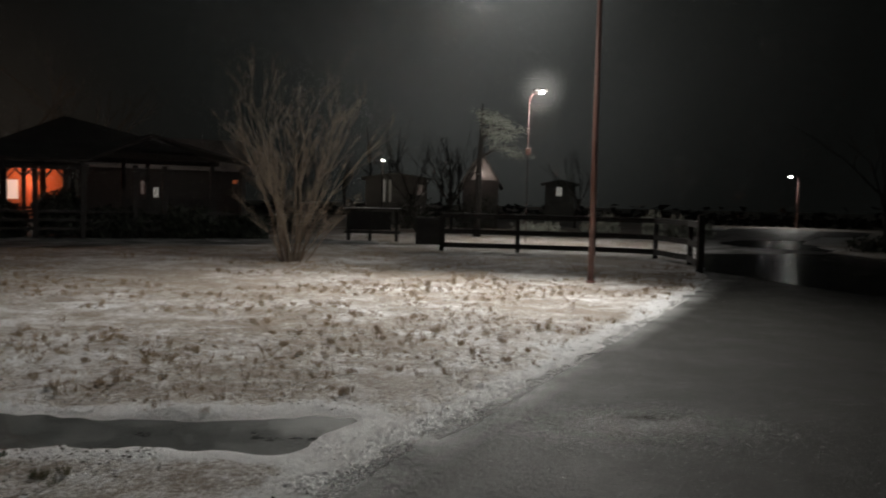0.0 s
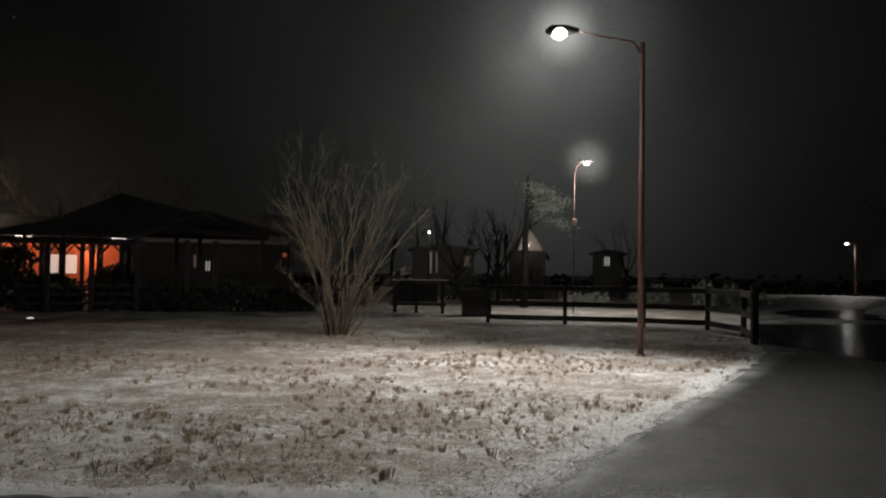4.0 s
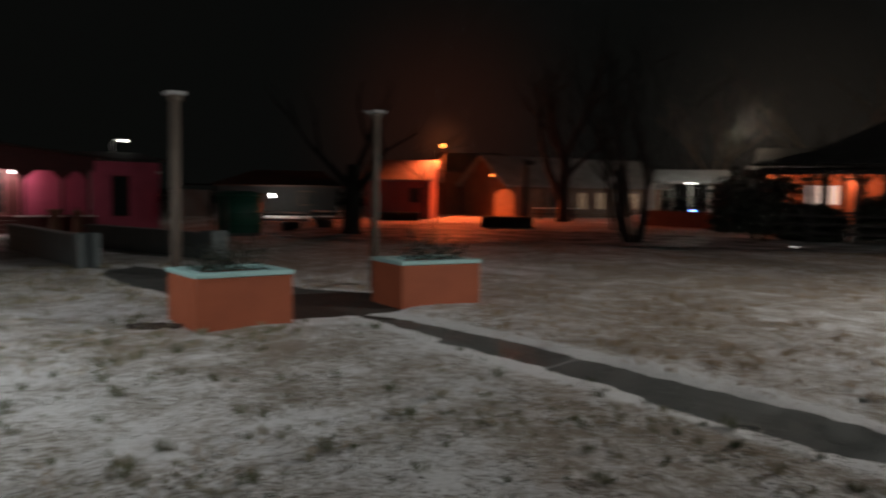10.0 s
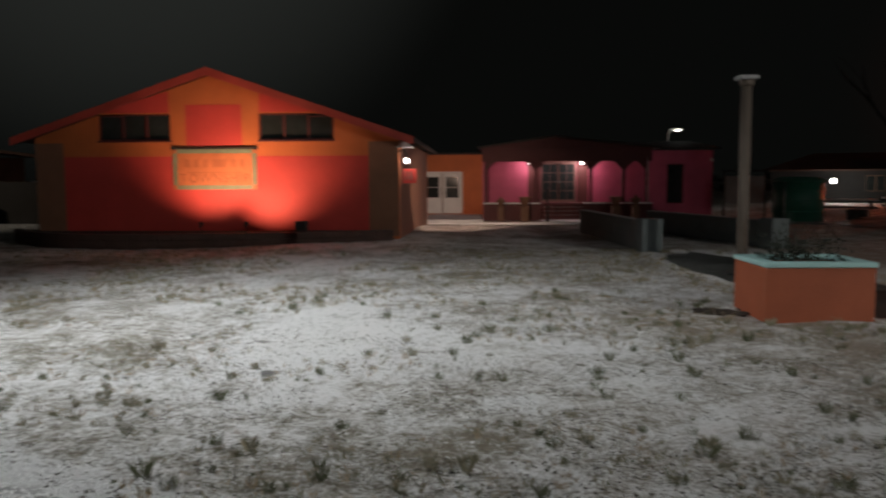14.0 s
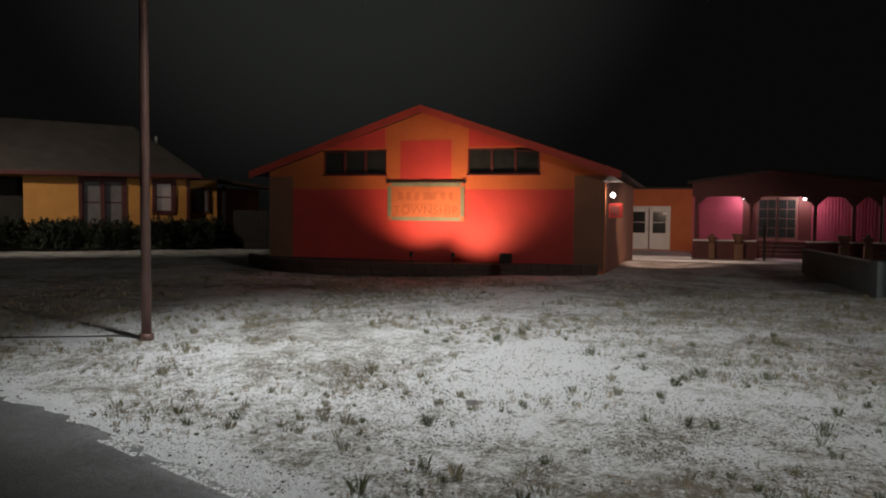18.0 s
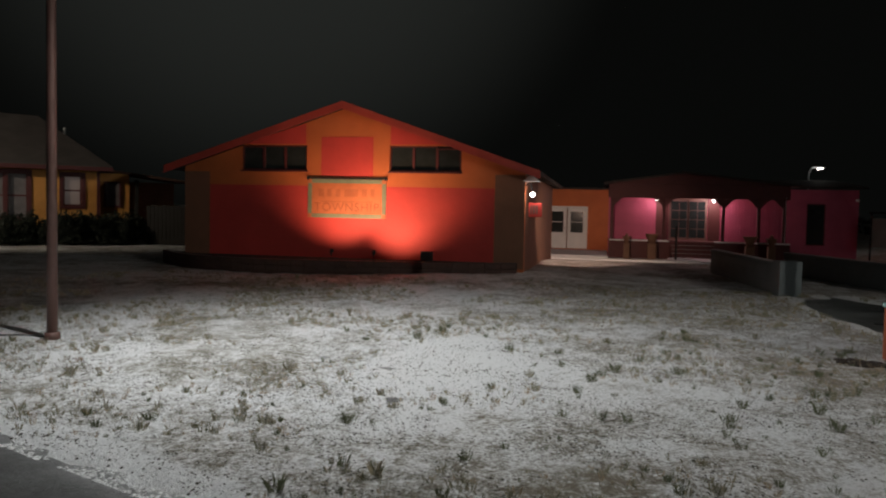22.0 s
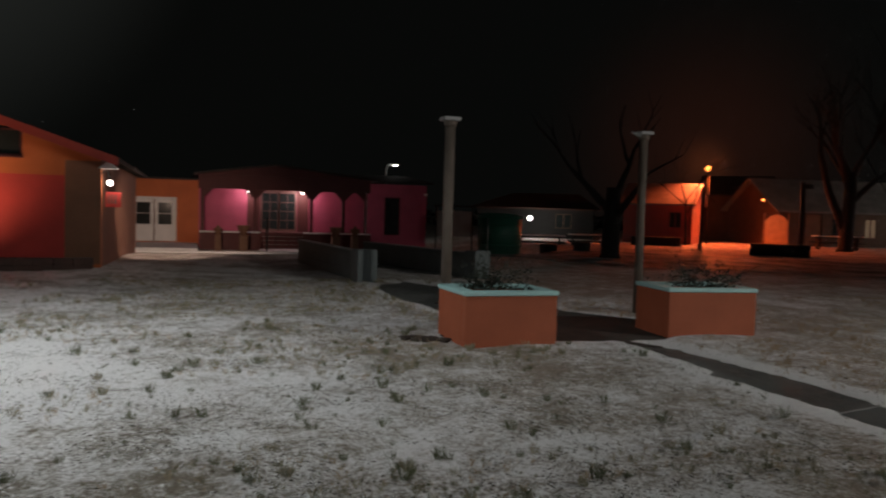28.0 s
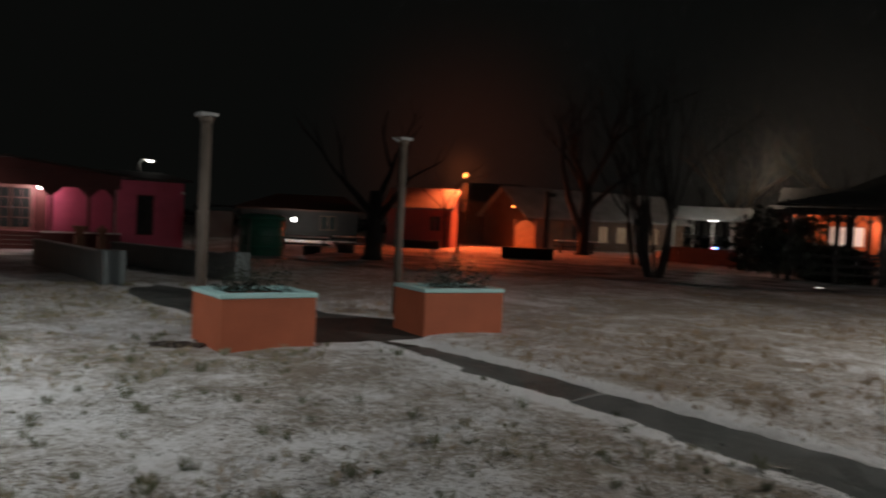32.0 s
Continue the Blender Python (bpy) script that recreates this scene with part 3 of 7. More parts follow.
tagged(part("pavement", bm, WALKWAY), "wet grey concrete path to the ramp", "walkway", kind="structure")


def standing_water():
    m, n, links, bsdf = nodes_of("standing_water")
    co = n.new("ShaderNodeTexCoord").outputs["Object"]
    bsdf.inputs["Base Color"].default_value = (0.012, 0.012, 0.0115, 1)
    bsdf.inputs["Roughness"].default_value = 0.09
    stretch = n.new("ShaderNodeMapping")
    stretch.inputs["Rotation"].default_value = (0, 0, radians(-24))
    stretch.inputs["Scale"].default_value = (0.45, 1.0, 1.0)
    links.new(co, stretch.inputs["Vector"])
    bsdf.inputs["Specular IOR Level"].default_value = 0.03
    ripple = noise_node(n, links, stretch.outputs[0], 4.5, 4, 0.6)
    bumped(n, links, bsdf, ripple, 1.0, 0.14)
    return m


def puddles():
    """Shallow meltwater lying over the far part of the lot."""
    water = standing_water()
    across = Vector((math.cos(radians(-24)), math.sin(radians(-24)), 0))
    ahead = Vector((-across.y, across.x, 0))
    for k, (far, side, long, deep) in enumerate(((26.0, 4.0, 7.6, 7.6), (41.0, 1.5, 4.5, 6.0))):
        mid = ahead * far + across * side
        bm = bmesh.new()
        ring = []
        for j in range(48):
            a = 2 * math.pi * j / 48
            s = 1 + 0.22 * noise.noise(Vector((2 * math.cos(a), 2 * math.sin(a), k * 3.1))) + 0.10 * noise.noise(Vector((7 * math.cos(a), 7 * math.sin(a), k)))
            ring.append(bm.verts.new(mid + across * long * math.cos(a) * s + ahead * deep * math.sin(a) * s + Vector((0, 0, 0.005))))
        bm.faces.new(ring)
        tagged(part("water", bm, water), "shallow rippled meltwater on the asphalt", "puddle", kind="structure")


puddles()

# the dark lane between the lawn and the pavilion
LANE = [(-26.0, 10.8), (-20.3, 12.8), (-18.4, 16.5), (-15.6, 19.2), (-12.2, 21.6), (-9.6, 25.2), (-6.0, 27.3), (-2.0, 28.6), (-2.4, 30.6), (-7.0, 31.0), (-11.8, 31.0), (-15.0, 27.5), (-19.4, 26.3), (-24.0, 23.6), (-27.5, 19.5), (-31.0, 15.4)]
bm = bmesh.new()
verge = random.Random(83)
rim = []
for (ax, ay), (bx, by) in zip(LANE, LANE[1:] + LANE[:1]):
    for k in range(14):
        rim.append((ax + (bx - ax) * k / 14 + verge.gauss(0, 0.10), ay + (by - ay) * k / 14 + verge.gauss(0, 0.10)))
bm.faces.new([bm.verts.new((x, y, 0.075)) for x, y in rim])
tagged(part("lane", bm, ASPHALT), "dark wet lane beyond the lawn", "lane", kind="structure")


# ---- lamp poles ----
def cobra_lamp(base, head, label, arm_from=6.3, radius=0.065, steel=RUST, glass_size=0.16):
    """A steel pole with a curved arm and a cobra head."""
    b, hd = Vector((base[0], base[1], float(land(base[0], base[1])))), Vector(head)
    lamp = thing("street_lamp", Matrix.Translation(b), label, "street lamp")
    top = Vector((0, 0, arm_from))
    tube_part("pole", lamp, steel, [(0, 0, -0.05), (0, 0, arm_from * 0.5), top], [radius, radius * 0.9, radius * 0.75], 12)
    tube_part("base_collar", lamp, steel, [(0, 0, 0), (0, 0, 0.10)], radius * 1.45, 12)
    off = hd - b
    flat = Vector((off.x, off.y, 0))
    pts = [top - Vector((0, 0, 0.25)), top + flat * 0.12 + Vector((0, 0, 0.02)), top + flat * 0.5 + Vector((0, 0, (off.z - arm_from) * 0.6)), Vector((off.x, off.y, off.z + 0.06)) - flat.normalized() * 0.2]
    tube_part("arm", lamp, steel, pts, [0.032, 0.026, 0.02, 0.018], 8)
    d = flat.normalized()
    bm = bmesh.new()
    tube(bm, [off - d * 0.35 + Vector((0, 0, 0.05)), off - d * 0.1 + Vector((0, 0, 0.06)), off + d * 0.2 + Vector((0, 0, 0.05)), off + d * 0.32 + Vector((0, 0, 0.02))], [0.04, 0.10, 0.11, 0.04], 10)
    housing = part("housing", bm, BLACKISH, lamp, "dark cobra-head lamp housing", True)
    bm = bmesh.new()
    bmesh.ops.create_uvsphere(bm, u_segments=12, v_segments=8, radius=glass_size)
    for v in bm.verts:
        v.co = Vector((v.co.x, v.co.y, v.co.z * 0.75)) + off + d * 0.05 + Vector((0, 0, -0.015))
    lens = part("lens", bm, LENS, lamp, "glowing white lens", True)
    lens.visible_shadow = False
    housing.visible_shadow = False
    return lamp


cobra_lamp((3.16, 15.86), NEAR_HEAD, "red-brown steel lamp pole on the lawn, its lamp lit", 6.3, 0.064)
cobra_lamp((-8.12, -6.42), ROAD_HEAD, "red-brown steel lamp pole beside the road", 6.4, 0.060)
mid_lamp = cobra_lamp((3.88, 33.76), MID_HEAD, "distant lit street lamp behind the fence", 6.2, 0.018, POLERED, 0.12)
box_part("control_box", mid_lamp, RUST, -0.10, 0.10, -0.13, -0.036, 3.72, 4.0, 0.01, "small red-brown box on the pole")
cobra_lamp((33.45, 72.7), FAR_HEAD, "far lit lamp on a red-brown pole by the lot", 4.7, 0.11)
cobra_lamp((-12.2, -26.5), (-13.0, -24.5, 6.45), "red-brown steel lamp pole out of view, inferred from the lit house", 6.3, 0.07)


# thin dark tube along the snow from the pole's foot
cable = thing("ground_line", Matrix.Translation((-8.12, -6.42, 0.05)), "thin dark line lying on the snow beside the pole", "cable")
tube_part("dark_strand", cable, BLACKISH, [(0.05, -0.05, 0.0), (0.12, -0.25, 0.025), (0.38, -0.85, 0.02), (0.70, -1.48, 0.025), (1.05, -2.25, 0.015)], 0.009, 6)


# ---- fence ----
def fence():
    posts = [(0.22, 25.84), (2.69, 25.67), (5.1, 25.25), (6.86, 24.43), (7.1, 21.83), (6.6, 19.5)]
    f = thing("fence", Matrix.Translation((4, 24, 0)), "dark three-rail timber fence round the lot corner", "fence")
    for k, (x, y) in enumerate(posts):
        big = k == len(posts) - 1
        w, h = (0.08, 1.45) if big else (0.065, 1.33)
        box_part("post", f, DARKWOOD, x - 4 - w, x - 4 + w, y - 24 - w, y - 24 + w, -0.1, h, 0.012, "stout corner post" if big else "")
    for (ax, ay), (bx, by) in zip(posts, posts[1:]):
        for z in (0.24, 0.69, 1.20):
            a, b = Vector((ax - 4, ay - 24, z)), Vector((bx - 4, by - 24, z))
            n = Vector((-(b - a).y, (b - a).x, 0)).normalized()
            bm = bmesh.new()
            lift = Vector((0, 0, 0.08))
            near = [a - n * 0.09 - lift, b - n * 0.09 - lift, b - n * 0.09 + lift, a - n * 0.09 + lift]
            vs = [bm.verts.new(p) for p in near] + [bm.verts.new(p + n * 0.04) for p in near]
            for q in ((0, 1, 2, 3), (7, 6, 5, 4), (0, 4, 5, 1), (1, 5, 6, 2), (2, 6, 7, 3), (3, 7, 4, 0)):
                bm.faces.new([vs[i] for i in q])
            rail = part("rail", bm, DARKWOOD, f)
            if z > 1:
                bm = bmesh.new()
                slab(bm, [a - n * 0.09 + lift * 1.12, b - n * 0.09 + lift * 1.12, b - n * 0.05 + lift * 1.12, a - n * 0.05 + lift * 1.12], 0.007)
                part("snow_cap", bm, SNOW, rail, "thin snow on the rail")


fence()


def picnic_table(at, turn, label):
    t = thing("picnic_table", pose(*at, 0, 0, turn), label, "picnic table")
    for k in range(5):
        box_part("plank", t, DARKWOOD, -1.15, 1.15, -0.40 + 0.16 * k, -0.26 + 0.16 * k, 1.28, 1.33)
    box_part("snow_cover", t, SNOW, -1.13, 1.13, -0.39, 0.37, 1.334, 1.35, 0.008, "thin snow on the table top")
    for sx in (-0.95, -0.1, 0.95):
        for sy in (-0.3, 0.3):
            box_part("leg", t, DARKWOOD, sx - 0.06, sx + 0.06, sy - 0.06, sy + 0.06, -0.02, 1.28)
    box_part("back_panel", t, BLACKISH, -1.05, 0.75, 0.25, 0.29, 0.45, 1.2)
    for sy in (-0.62, 0.55):
        box_part("bench_plank", t, DARKWOOD, -1.1, 1.1, sy - 0.12, sy + 0.12, 0.36, 0.42)
    for sx in (-0.9, 0.9):
        box_part("bench_bearer", t, DARKWOOD, sx - 0.04, sx + 0.04, -0.72, 0.66, 0.28, 0.36)


picnic_table((-2.5, 31.5, 0), 4, "dark timber serving table with snow on its top")


def timber_bin(at, turn, w, d, h, label):
    b = thing("storage_bin", pose(*at, 0, 0, turn), label, "bin")
    for k in range(6):
        z = h * k / 6
        box_part("board", b, BLACKISH, -w / 2, w / 2, -d / 2, -d / 2 + 0.03, z + 0.005, z + h / 6 - 0.005, 0.004)
    box_part("body", b, BLACKISH, -w / 2 + 0.01, w / 2 - 0.01, -d / 2 + 0.032, d / 2, 0, h - 0.01)
    box_part("lid", b, BLACKISH, -w / 2 - 0.03, w / 2 + 0.03, -d / 2 - 0.03, d / 2 + 0.03, h, h + 0.05)


timber_bin((-0.2, 30.0, 0), 2, 1.1, 0.9, 1.0, "black timber bin beside the fence")


# ---- bare trees and shrubs ----
def limb(rng, bm, start, way, length, radius, depth, droop=0.05, spread=0.55, sides=6):
    pts, radii = [Vector(start)], [radius]
    way = Vector(way).normalized()
    n = 4
    for k in range(n):
        way = (way + Vector((rng.uniform(-1, 1), rng.uniform(-1, 1), rng.uniform(-0.6, 0.9) - droop)) * 0.16).normalized()
        pts.append(pts[-1] + way * length / n)
        radii.append(radius * (1 - 0.62 * (k + 1) / n))
    tube(bm, pts, radii, sides)
    if depth <= 0:
        return
    for k in range(rng.choice((2, 3, 3, 4))):
        at = rng.choice((2, 3, 4, 4))
        turn = Vector((rng.uniform(-1, 1), rng.uniform(-1, 1), rng.uniform(-0.3, 0.8))) * spread
        limb(rng, bm, pts[at], (way + turn), length * rng.uniform(0.45, 0.72), radii[at] * 0.8, depth - 1, droop, spread, 3 if depth < 2 else 5)


def bare_shrub(at, height, stems, seed, material, label, spread=0.35, depth=3, thick=0.035, category="shrub"):
    rng = random.Random(seed)
    z = float(land(at[0], at[1]))
    s = thing("bare_shrub" if category == "shrub" else "bare_tree", Matrix.Translation((at[0], at[1], z)), label, category)
    for k in range(stems):
        bm = bmesh.new()
        a = 2 * math.pi * k / stems + rng.uniform(-0.4, 0.4)
        lean = spread * rng.uniform(0.35, 1.25)
        start = (0.20 * math.cos(a), 0.20 * math.sin(a), -0.08)
        limb(rng, bm, start, (lean * math.cos(a), lean * math.sin(a), 1), height * rng.uniform(0.50, 0.66), thick * rng.uniform(0.7, 1.2), depth, 0.0, 0.45)
        part("stem", bm, material, s)
    return s


def crepe_myrtle(at, label, seed):
    """A many-stemmed shrub: long slender stems that rise steeply, fork high and end in fine twigs."""
    rng = random.Random(seed)
    s = thing("bare_shrub", Matrix.Translation((*at, 0.03)), label, "shrub")

    def shoot(bm, start, way, length, radius, curl, twigs, sides):
        pts, radii = [Vector(start)], [radius]
        n = 6
        for k in range(n):
            way = (way + Vector((rng.gauss(0, 0.13), rng.gauss(0, 0.13), curl))).normalized()
            pts.append(pts[-1] + way * length / n)
            radii.append(radius * (1 - 0.72 * (k + 1) / n))
        tube(bm, pts, radii, sides)
        for k in range(twigs):
            at_k = rng.choice((2, 3, 3, 4, 4, 5, 5, 6))
            a = rng.uniform(0, 6.28)
            out = Vector((math.cos(a), math.sin(a), 0)) * rng.uniform(0.25, 0.65)
            shoot(bm, pts[at_k], (way + out).normalized(), length * rng.uniform(0.20, 0.40), max(0.004, radii[at_k] * 0.72), 0.06, twigs - 2 if twigs > 2 else 0, 4)

    for k in range(30):
        bm = bmesh.new()
        a = 2.4 * k + rng.uniform(-0.3, 0.3)
        low = k % 6 == 0
        out = rng.uniform(0.55, 0.9) if low else rng.uniform(0.05, 0.37)
        r = rng.uniform(0.05, 0.30)
        shoot(bm, (r * math.cos(a), r * math.sin(a), -0.1), Vector((out * math.cos(a), out * math.sin(a), 1)).normalized(), rng.uniform(1.6, 2.4) if low else rng.uniform(2.9, 4.3), rng.uniform(0.016, 0.034), 0.0 if low else 0.03, rng.choice((5, 6, 7)), 6)
        part("stem", bm, BARK, s)


crepe_myrtle((-3.65, 20.0), "leafless many-stemmed crepe myrtle at the lawn's edge", 11)


def bare_tree(at, height, radius, seed, material, label, fork=0.35, depth=5, limbs=5):
    rng = random.Random(seed)
    t = thing("bare_tree", Matrix.Translation((at[0], at[1], float(land(at[0], at[1])))), label, "tree")
    top = Vector((rng.uniform(-0.3, 0.3), rng.uniform(-0.3, 0.3), height * fork))
    tube_part("trunk", t, material, [(0, 0, -0.1), (0.02, 0, 0.25), top * 0.6, top], [radius * 1.5, radius, radius * 0.9, radius * 0.75], 10)
    bm = bmesh.new()
    for k in range(limbs):
        a = 2 * math.pi * k / limbs + rng.uniform(-0.5, 0.5)
        up = rng.uniform(0.7, 1.6)
        limb(rng, bm, top * rng.uniform(0.55, 1.0), (math.cos(a), math.sin(a), up), height * rng.uniform(0.3, 0.45), radius * 0.5, depth - 1, 0.02, 0.6)
    part("crown", bm, material, t, "bare spreading branches")
    return t


# near-black trees, coloured as silhouettes against the lamplight
big = bare_tree((-33.4, 32.6), 10, 0.36, 5, SILHOUETTE, "dark leafless tree forking low before the long building", 0.42)
tube_part("limb", big, SILHOUETTE, [(0, 0, 1.0), (-0.25, -0.27, 1.9), (-0.62, -0.66, 3.2), (-0.95, -1.0, 5.2), (-1.0, -1.1, 7.4)], [0.24, 0.21, 0.19, 0.13, 0.04], 10, "long limb rising from the fork")
bare_shrub((-17.6, 20.4), 7.0, 9, 8, SILHOUETTE, "dark leafless tree with many stems fanning from its foot", 0.50, 4, 0.075, "tree")
bare_shrub((-24.6, 27.4), 7.5, 4, 9, SILHOUETTE, "dark leafless tree with slim upright stems", 0.20, 4, 0.10, "tree")
bare_tree((-25.5, 14.2), 6.2, 0.34, 12, SILHOUETTE, "dark thick-trunked tree by the block walls", 0.42, 3, 3)
bare_tree((-38.6, 26.4), 6.5, 0.07, 14, SILHOUETTE, "leafless tree near the sodium lamp", 0.4)
bare_tree((-33.0, 60.0), 13, 0.22, 15, BARK, "leafless tree behind the lit shop", 0.3, 6, 7)
bare_tree((-40.0, 56.0), 12, 0.20, 18, BARK, "leafless tree behind the lit shop", 0.3, 6, 7)
bare_tree((-27.0, 62.0), 12, 0.22, 16, BARK, "leafless tree behind the far yard", 0.35)


def leafy_bush(at, w, d, h, seed, material, label, count=1800, name="evergreen_bush", leaf=0.09):
    """An uneven dome of many small leaves on short twigs."""
    rng = random.Random(seed)
    b = thing(name, Matrix.Translation((at[0], at[1], float(land(at[0], at[1])))), label, "bush")
    bm = bmesh.new()
    for k in range(count):
        a, u = rng.uniform(0, 2 * math.pi), rng.random() ** 0.4
        e = math.asin(rng.uniform(-0.1, 1))
        r = u * (0.85 + 0.3 * noise.noise(Vector((3 * math.cos(a), 3 * math.sin(a), 2 * e + seed))))
        flat = math.cos(e) ** 0.55
        p = Vector((w / 2 * r * math.cos(a) * flat, d / 2 * r * math.sin(a) * flat, max(0.02, h * (0.12 + 0.88 * r * math.sin(e) ** 0.8 if e > 0 else 0.12))))
        s = leaf * rng.uniform(0.6, 1.5)
        q = Euler((rng.uniform(0, 6), rng.uniform(0, 6), rng.uniform(0, 6))).to_matrix()
        bm.faces.new([bm.verts.new(p + q @ Vector(c) * s) for c in ((-1, 0, 0), (0, -0.5, 0.1), (1, 0, 0), (0, 0.5, 0.1))])
    part("leaves", bm, material, b)
    bm = bmesh.new()
    for k in range(7):
        a = rng.uniform(0, 6.28)
        tube(bm, [(0, 0, -0.05), (w * 0.15 * math.cos(a), d * 0.15 * math.sin(a), h * 0.35), (w * 0.3 * math.cos(a), d * 0.3 * math.sin(a), h * 0.7)], [0.03, 0.02, 0.008], 4)
    part("branchwork", bm, DARKBARK, b)
    return b


# ---- planters, posts and block walls ----
def planter(at, turn, w, label, seed):
    d, h = 0.97, 0.666
    p = thing("planter", pose(at[0], at[1], 0, 0, 0, turn), label, "planter", "planters beside the walkway")
    t = 0.13
    for name, q in (("front_wall", (0, w, 0, t)), ("back_wall", (0, w, d - t, d)), ("side_wall", (0, t, t, d - t)), ("side_wall", (w - t, w, t, d - t))):
        box_part(name, p, PLANTER, q[0], q[1], q[2], q[3], -0.05, h - 0.055, 0.008)
    o = 0.014
    for q in ((-o, w + o, -o, t + o), (-o, w + o, d - t - o, d + o), (-o, t + o, t + o, d - t - o), (w - t - o, w + o, t + o, d - t - o)):
        box_part("rim", p, TEAL, *q, h - 0.055, h, 0.008, "pale teal painted rim")
    box_part("soil", p, SOIL, t, w - t, t, d - t, 0.3, h - 0.17, 0.0)
    rng = random.Random(seed)
    for k in range(9):
        x, y = rng.uniform(0.35, w - 0.25), rng.uniform(0.3, d - 0.3)
        bm = bmesh.new()
        limb(rng, bm, (x, y, h - 0.14), (rng.uniform(-0.9, 0.9), rng.uniform(-0.9, 0.9), 0.9), 0.46, 0.008, 3, 0.1, 0.9, 4)
        for j in range(60):
            c = Vector((x + rng.gauss(0, 0.15), y + rng.gauss(0, 0.15), h - 0.04 + abs(rng.gauss(0, 0.15))))
            e = Euler((rng.uniform(0, 6), rng.uniform(0, 6), 0)).to_matrix()
            bm.faces.new([bm.verts.new(c + e @ Vector(v) * 0.024) for v in ((-1, 0, 0), (0, -0.5, 0), (1, 0, 0), (0, 0.5, 0))])
        tagged(part("plant", bm, LEAFDARK, p, "withered dark rose stems"), kind="stuff")
    return p


planter((-8.72, 2.85), 91, 1.17, "terracotta-orange block planter with a pale teal rim", 1)
planter((-9.06, 5.77), 84, 1.26, "terracotta-orange planter with teal rim across the walkway", 2)


def capped_post(at, height, label, arm=False):
    p = thing("wooden_post", Matrix.Translation((at[0], at[1], 0)), label, "post", "posts behind the planters")
    tube_part("shaft", p, POSTWOOD, [(0, 0, -0.1), (0, 0, height * 0.5), (0, 0, height - 0.12)], [0.072, 0.069, 0.066], 14)
    tube_part("cap_block", p, POSTWOOD, [(0, 0, height - 0.13), (0, 0, height - 0.05)], [0.08, 0.10], 8)
    box_part("cap", p, SNOWROOF, -0.12, 0.12, -0.12, 0.12, height - 0.05, height, 0.012, "snow-dusted square cap")
    if arm:
        tube_part("bracket", p, GREYSTEEL, [(0, 0, height - 0.08), (0.05, -0.16, height - 0.06), (0.08, -0.26, height - 0.03)], 0.022, 6)


capped_post((-10.55, 3.2), 2.86, "weathered round wooden post with a square cap")
capped_post((-11.5, 6.8), 2.95, "weathered wooden post with a cap and small bracket", True)


def block_wall(a, b, height, label, pillar=0.28, drop=0.0):
    """A low painted block wall with an end pillar and course joints."""
    a, b = Vector((*a, 0)), Vector((*b, 0))
    n = (b - a).length
    w = thing("block_wall", Matrix.Translation(a) @ pose(0, 0, 0, 0, 0, math.degrees(math.atan2((b - a).y, (b - a).x))), label, "low wall")
    box_part("core", w, BLOCK, 0.02, n - 0.02, -0.085, 0.085, -0.6, height - 0.07, 0.0)
    box_part("pillar", w, BLOCK, -pillar, pillar * 0.6, -pillar * 0.75, pillar * 0.75, -0.6, height + 0.06, 0.0)
    slabs = max(2, int(n / 1.2))
    for k in range(slabs):
        cope = box_part("coping", w, BLOCK, n * k / slabs + 0.004 + (0.17 if k == 0 else 0), n * (k + 1) / slabs - 0.004, -0.12, 0.12, height - 0.068, height, 0.01)
        box_part("snow_strip", cope, SNOWROOF, n * k / slabs + 0.02 + (0.17 if k == 0 else 0), n * (k + 1) / slabs - 0.01, -0.09, 0.10, height + 0.001, height + 0.014, 0.004, "thin snow on the coping")
    for r in range(4):
        z0 = -0.14 + r * 0.2
        if z0 + 0.2 > height:
            break
        k, x = 0, (0.17 if r % 2 else 0.37)
        while x < n - 0.1:
            x1 = min(x + 0.39, n)
            box_part("block", w, BLOCK, x + 0.004, x1 - 0.004, -0.10, 0.10, z0 + 0.004, z0 + 0.196, 0.0)
            x = x1
    return w


block_wall((-16.75, 3.35), (-22.6, 2.8), 0.66, "low grey painted block wall beside the ramp")
block_wall((-17.6, 6.2), (-22.8, 4.7), 0.62, "low grey painted block wall along the ramp")


# ---- the hall with the lit gable ----
def framed_window(parent, x0, x1, z0, z1, y, panes, pane_mat, frame_mat, top_cut=None, bar=0.03):
    """A window in a facade: frame, sill, panes and upright bars."""
    w = new("window")
    w.parent = parent
    step = (x1 - x0) / panes
    for k in range(panes):
        a, b = x0 + k * step, x0 + (k + 1) * step
        top = z1 - (top_cut[k] if top_cut else 0)
        box_part("pane", w, pane_mat, a + bar, b - bar, y + 0.015, y + 0.03, z0 + bar, top - bar, 0.0)
        for q in ((a, a + bar, z0, top), (b - bar, b, z0, top), (a + bar, b - bar, z0, z0 + bar), (a + bar, b - bar, top - bar, top)):
            box_part("frame", w, frame_mat, q[0], q[1], y - 0.02, y + 0.035, q[2], q[3], 0.0)
    return w


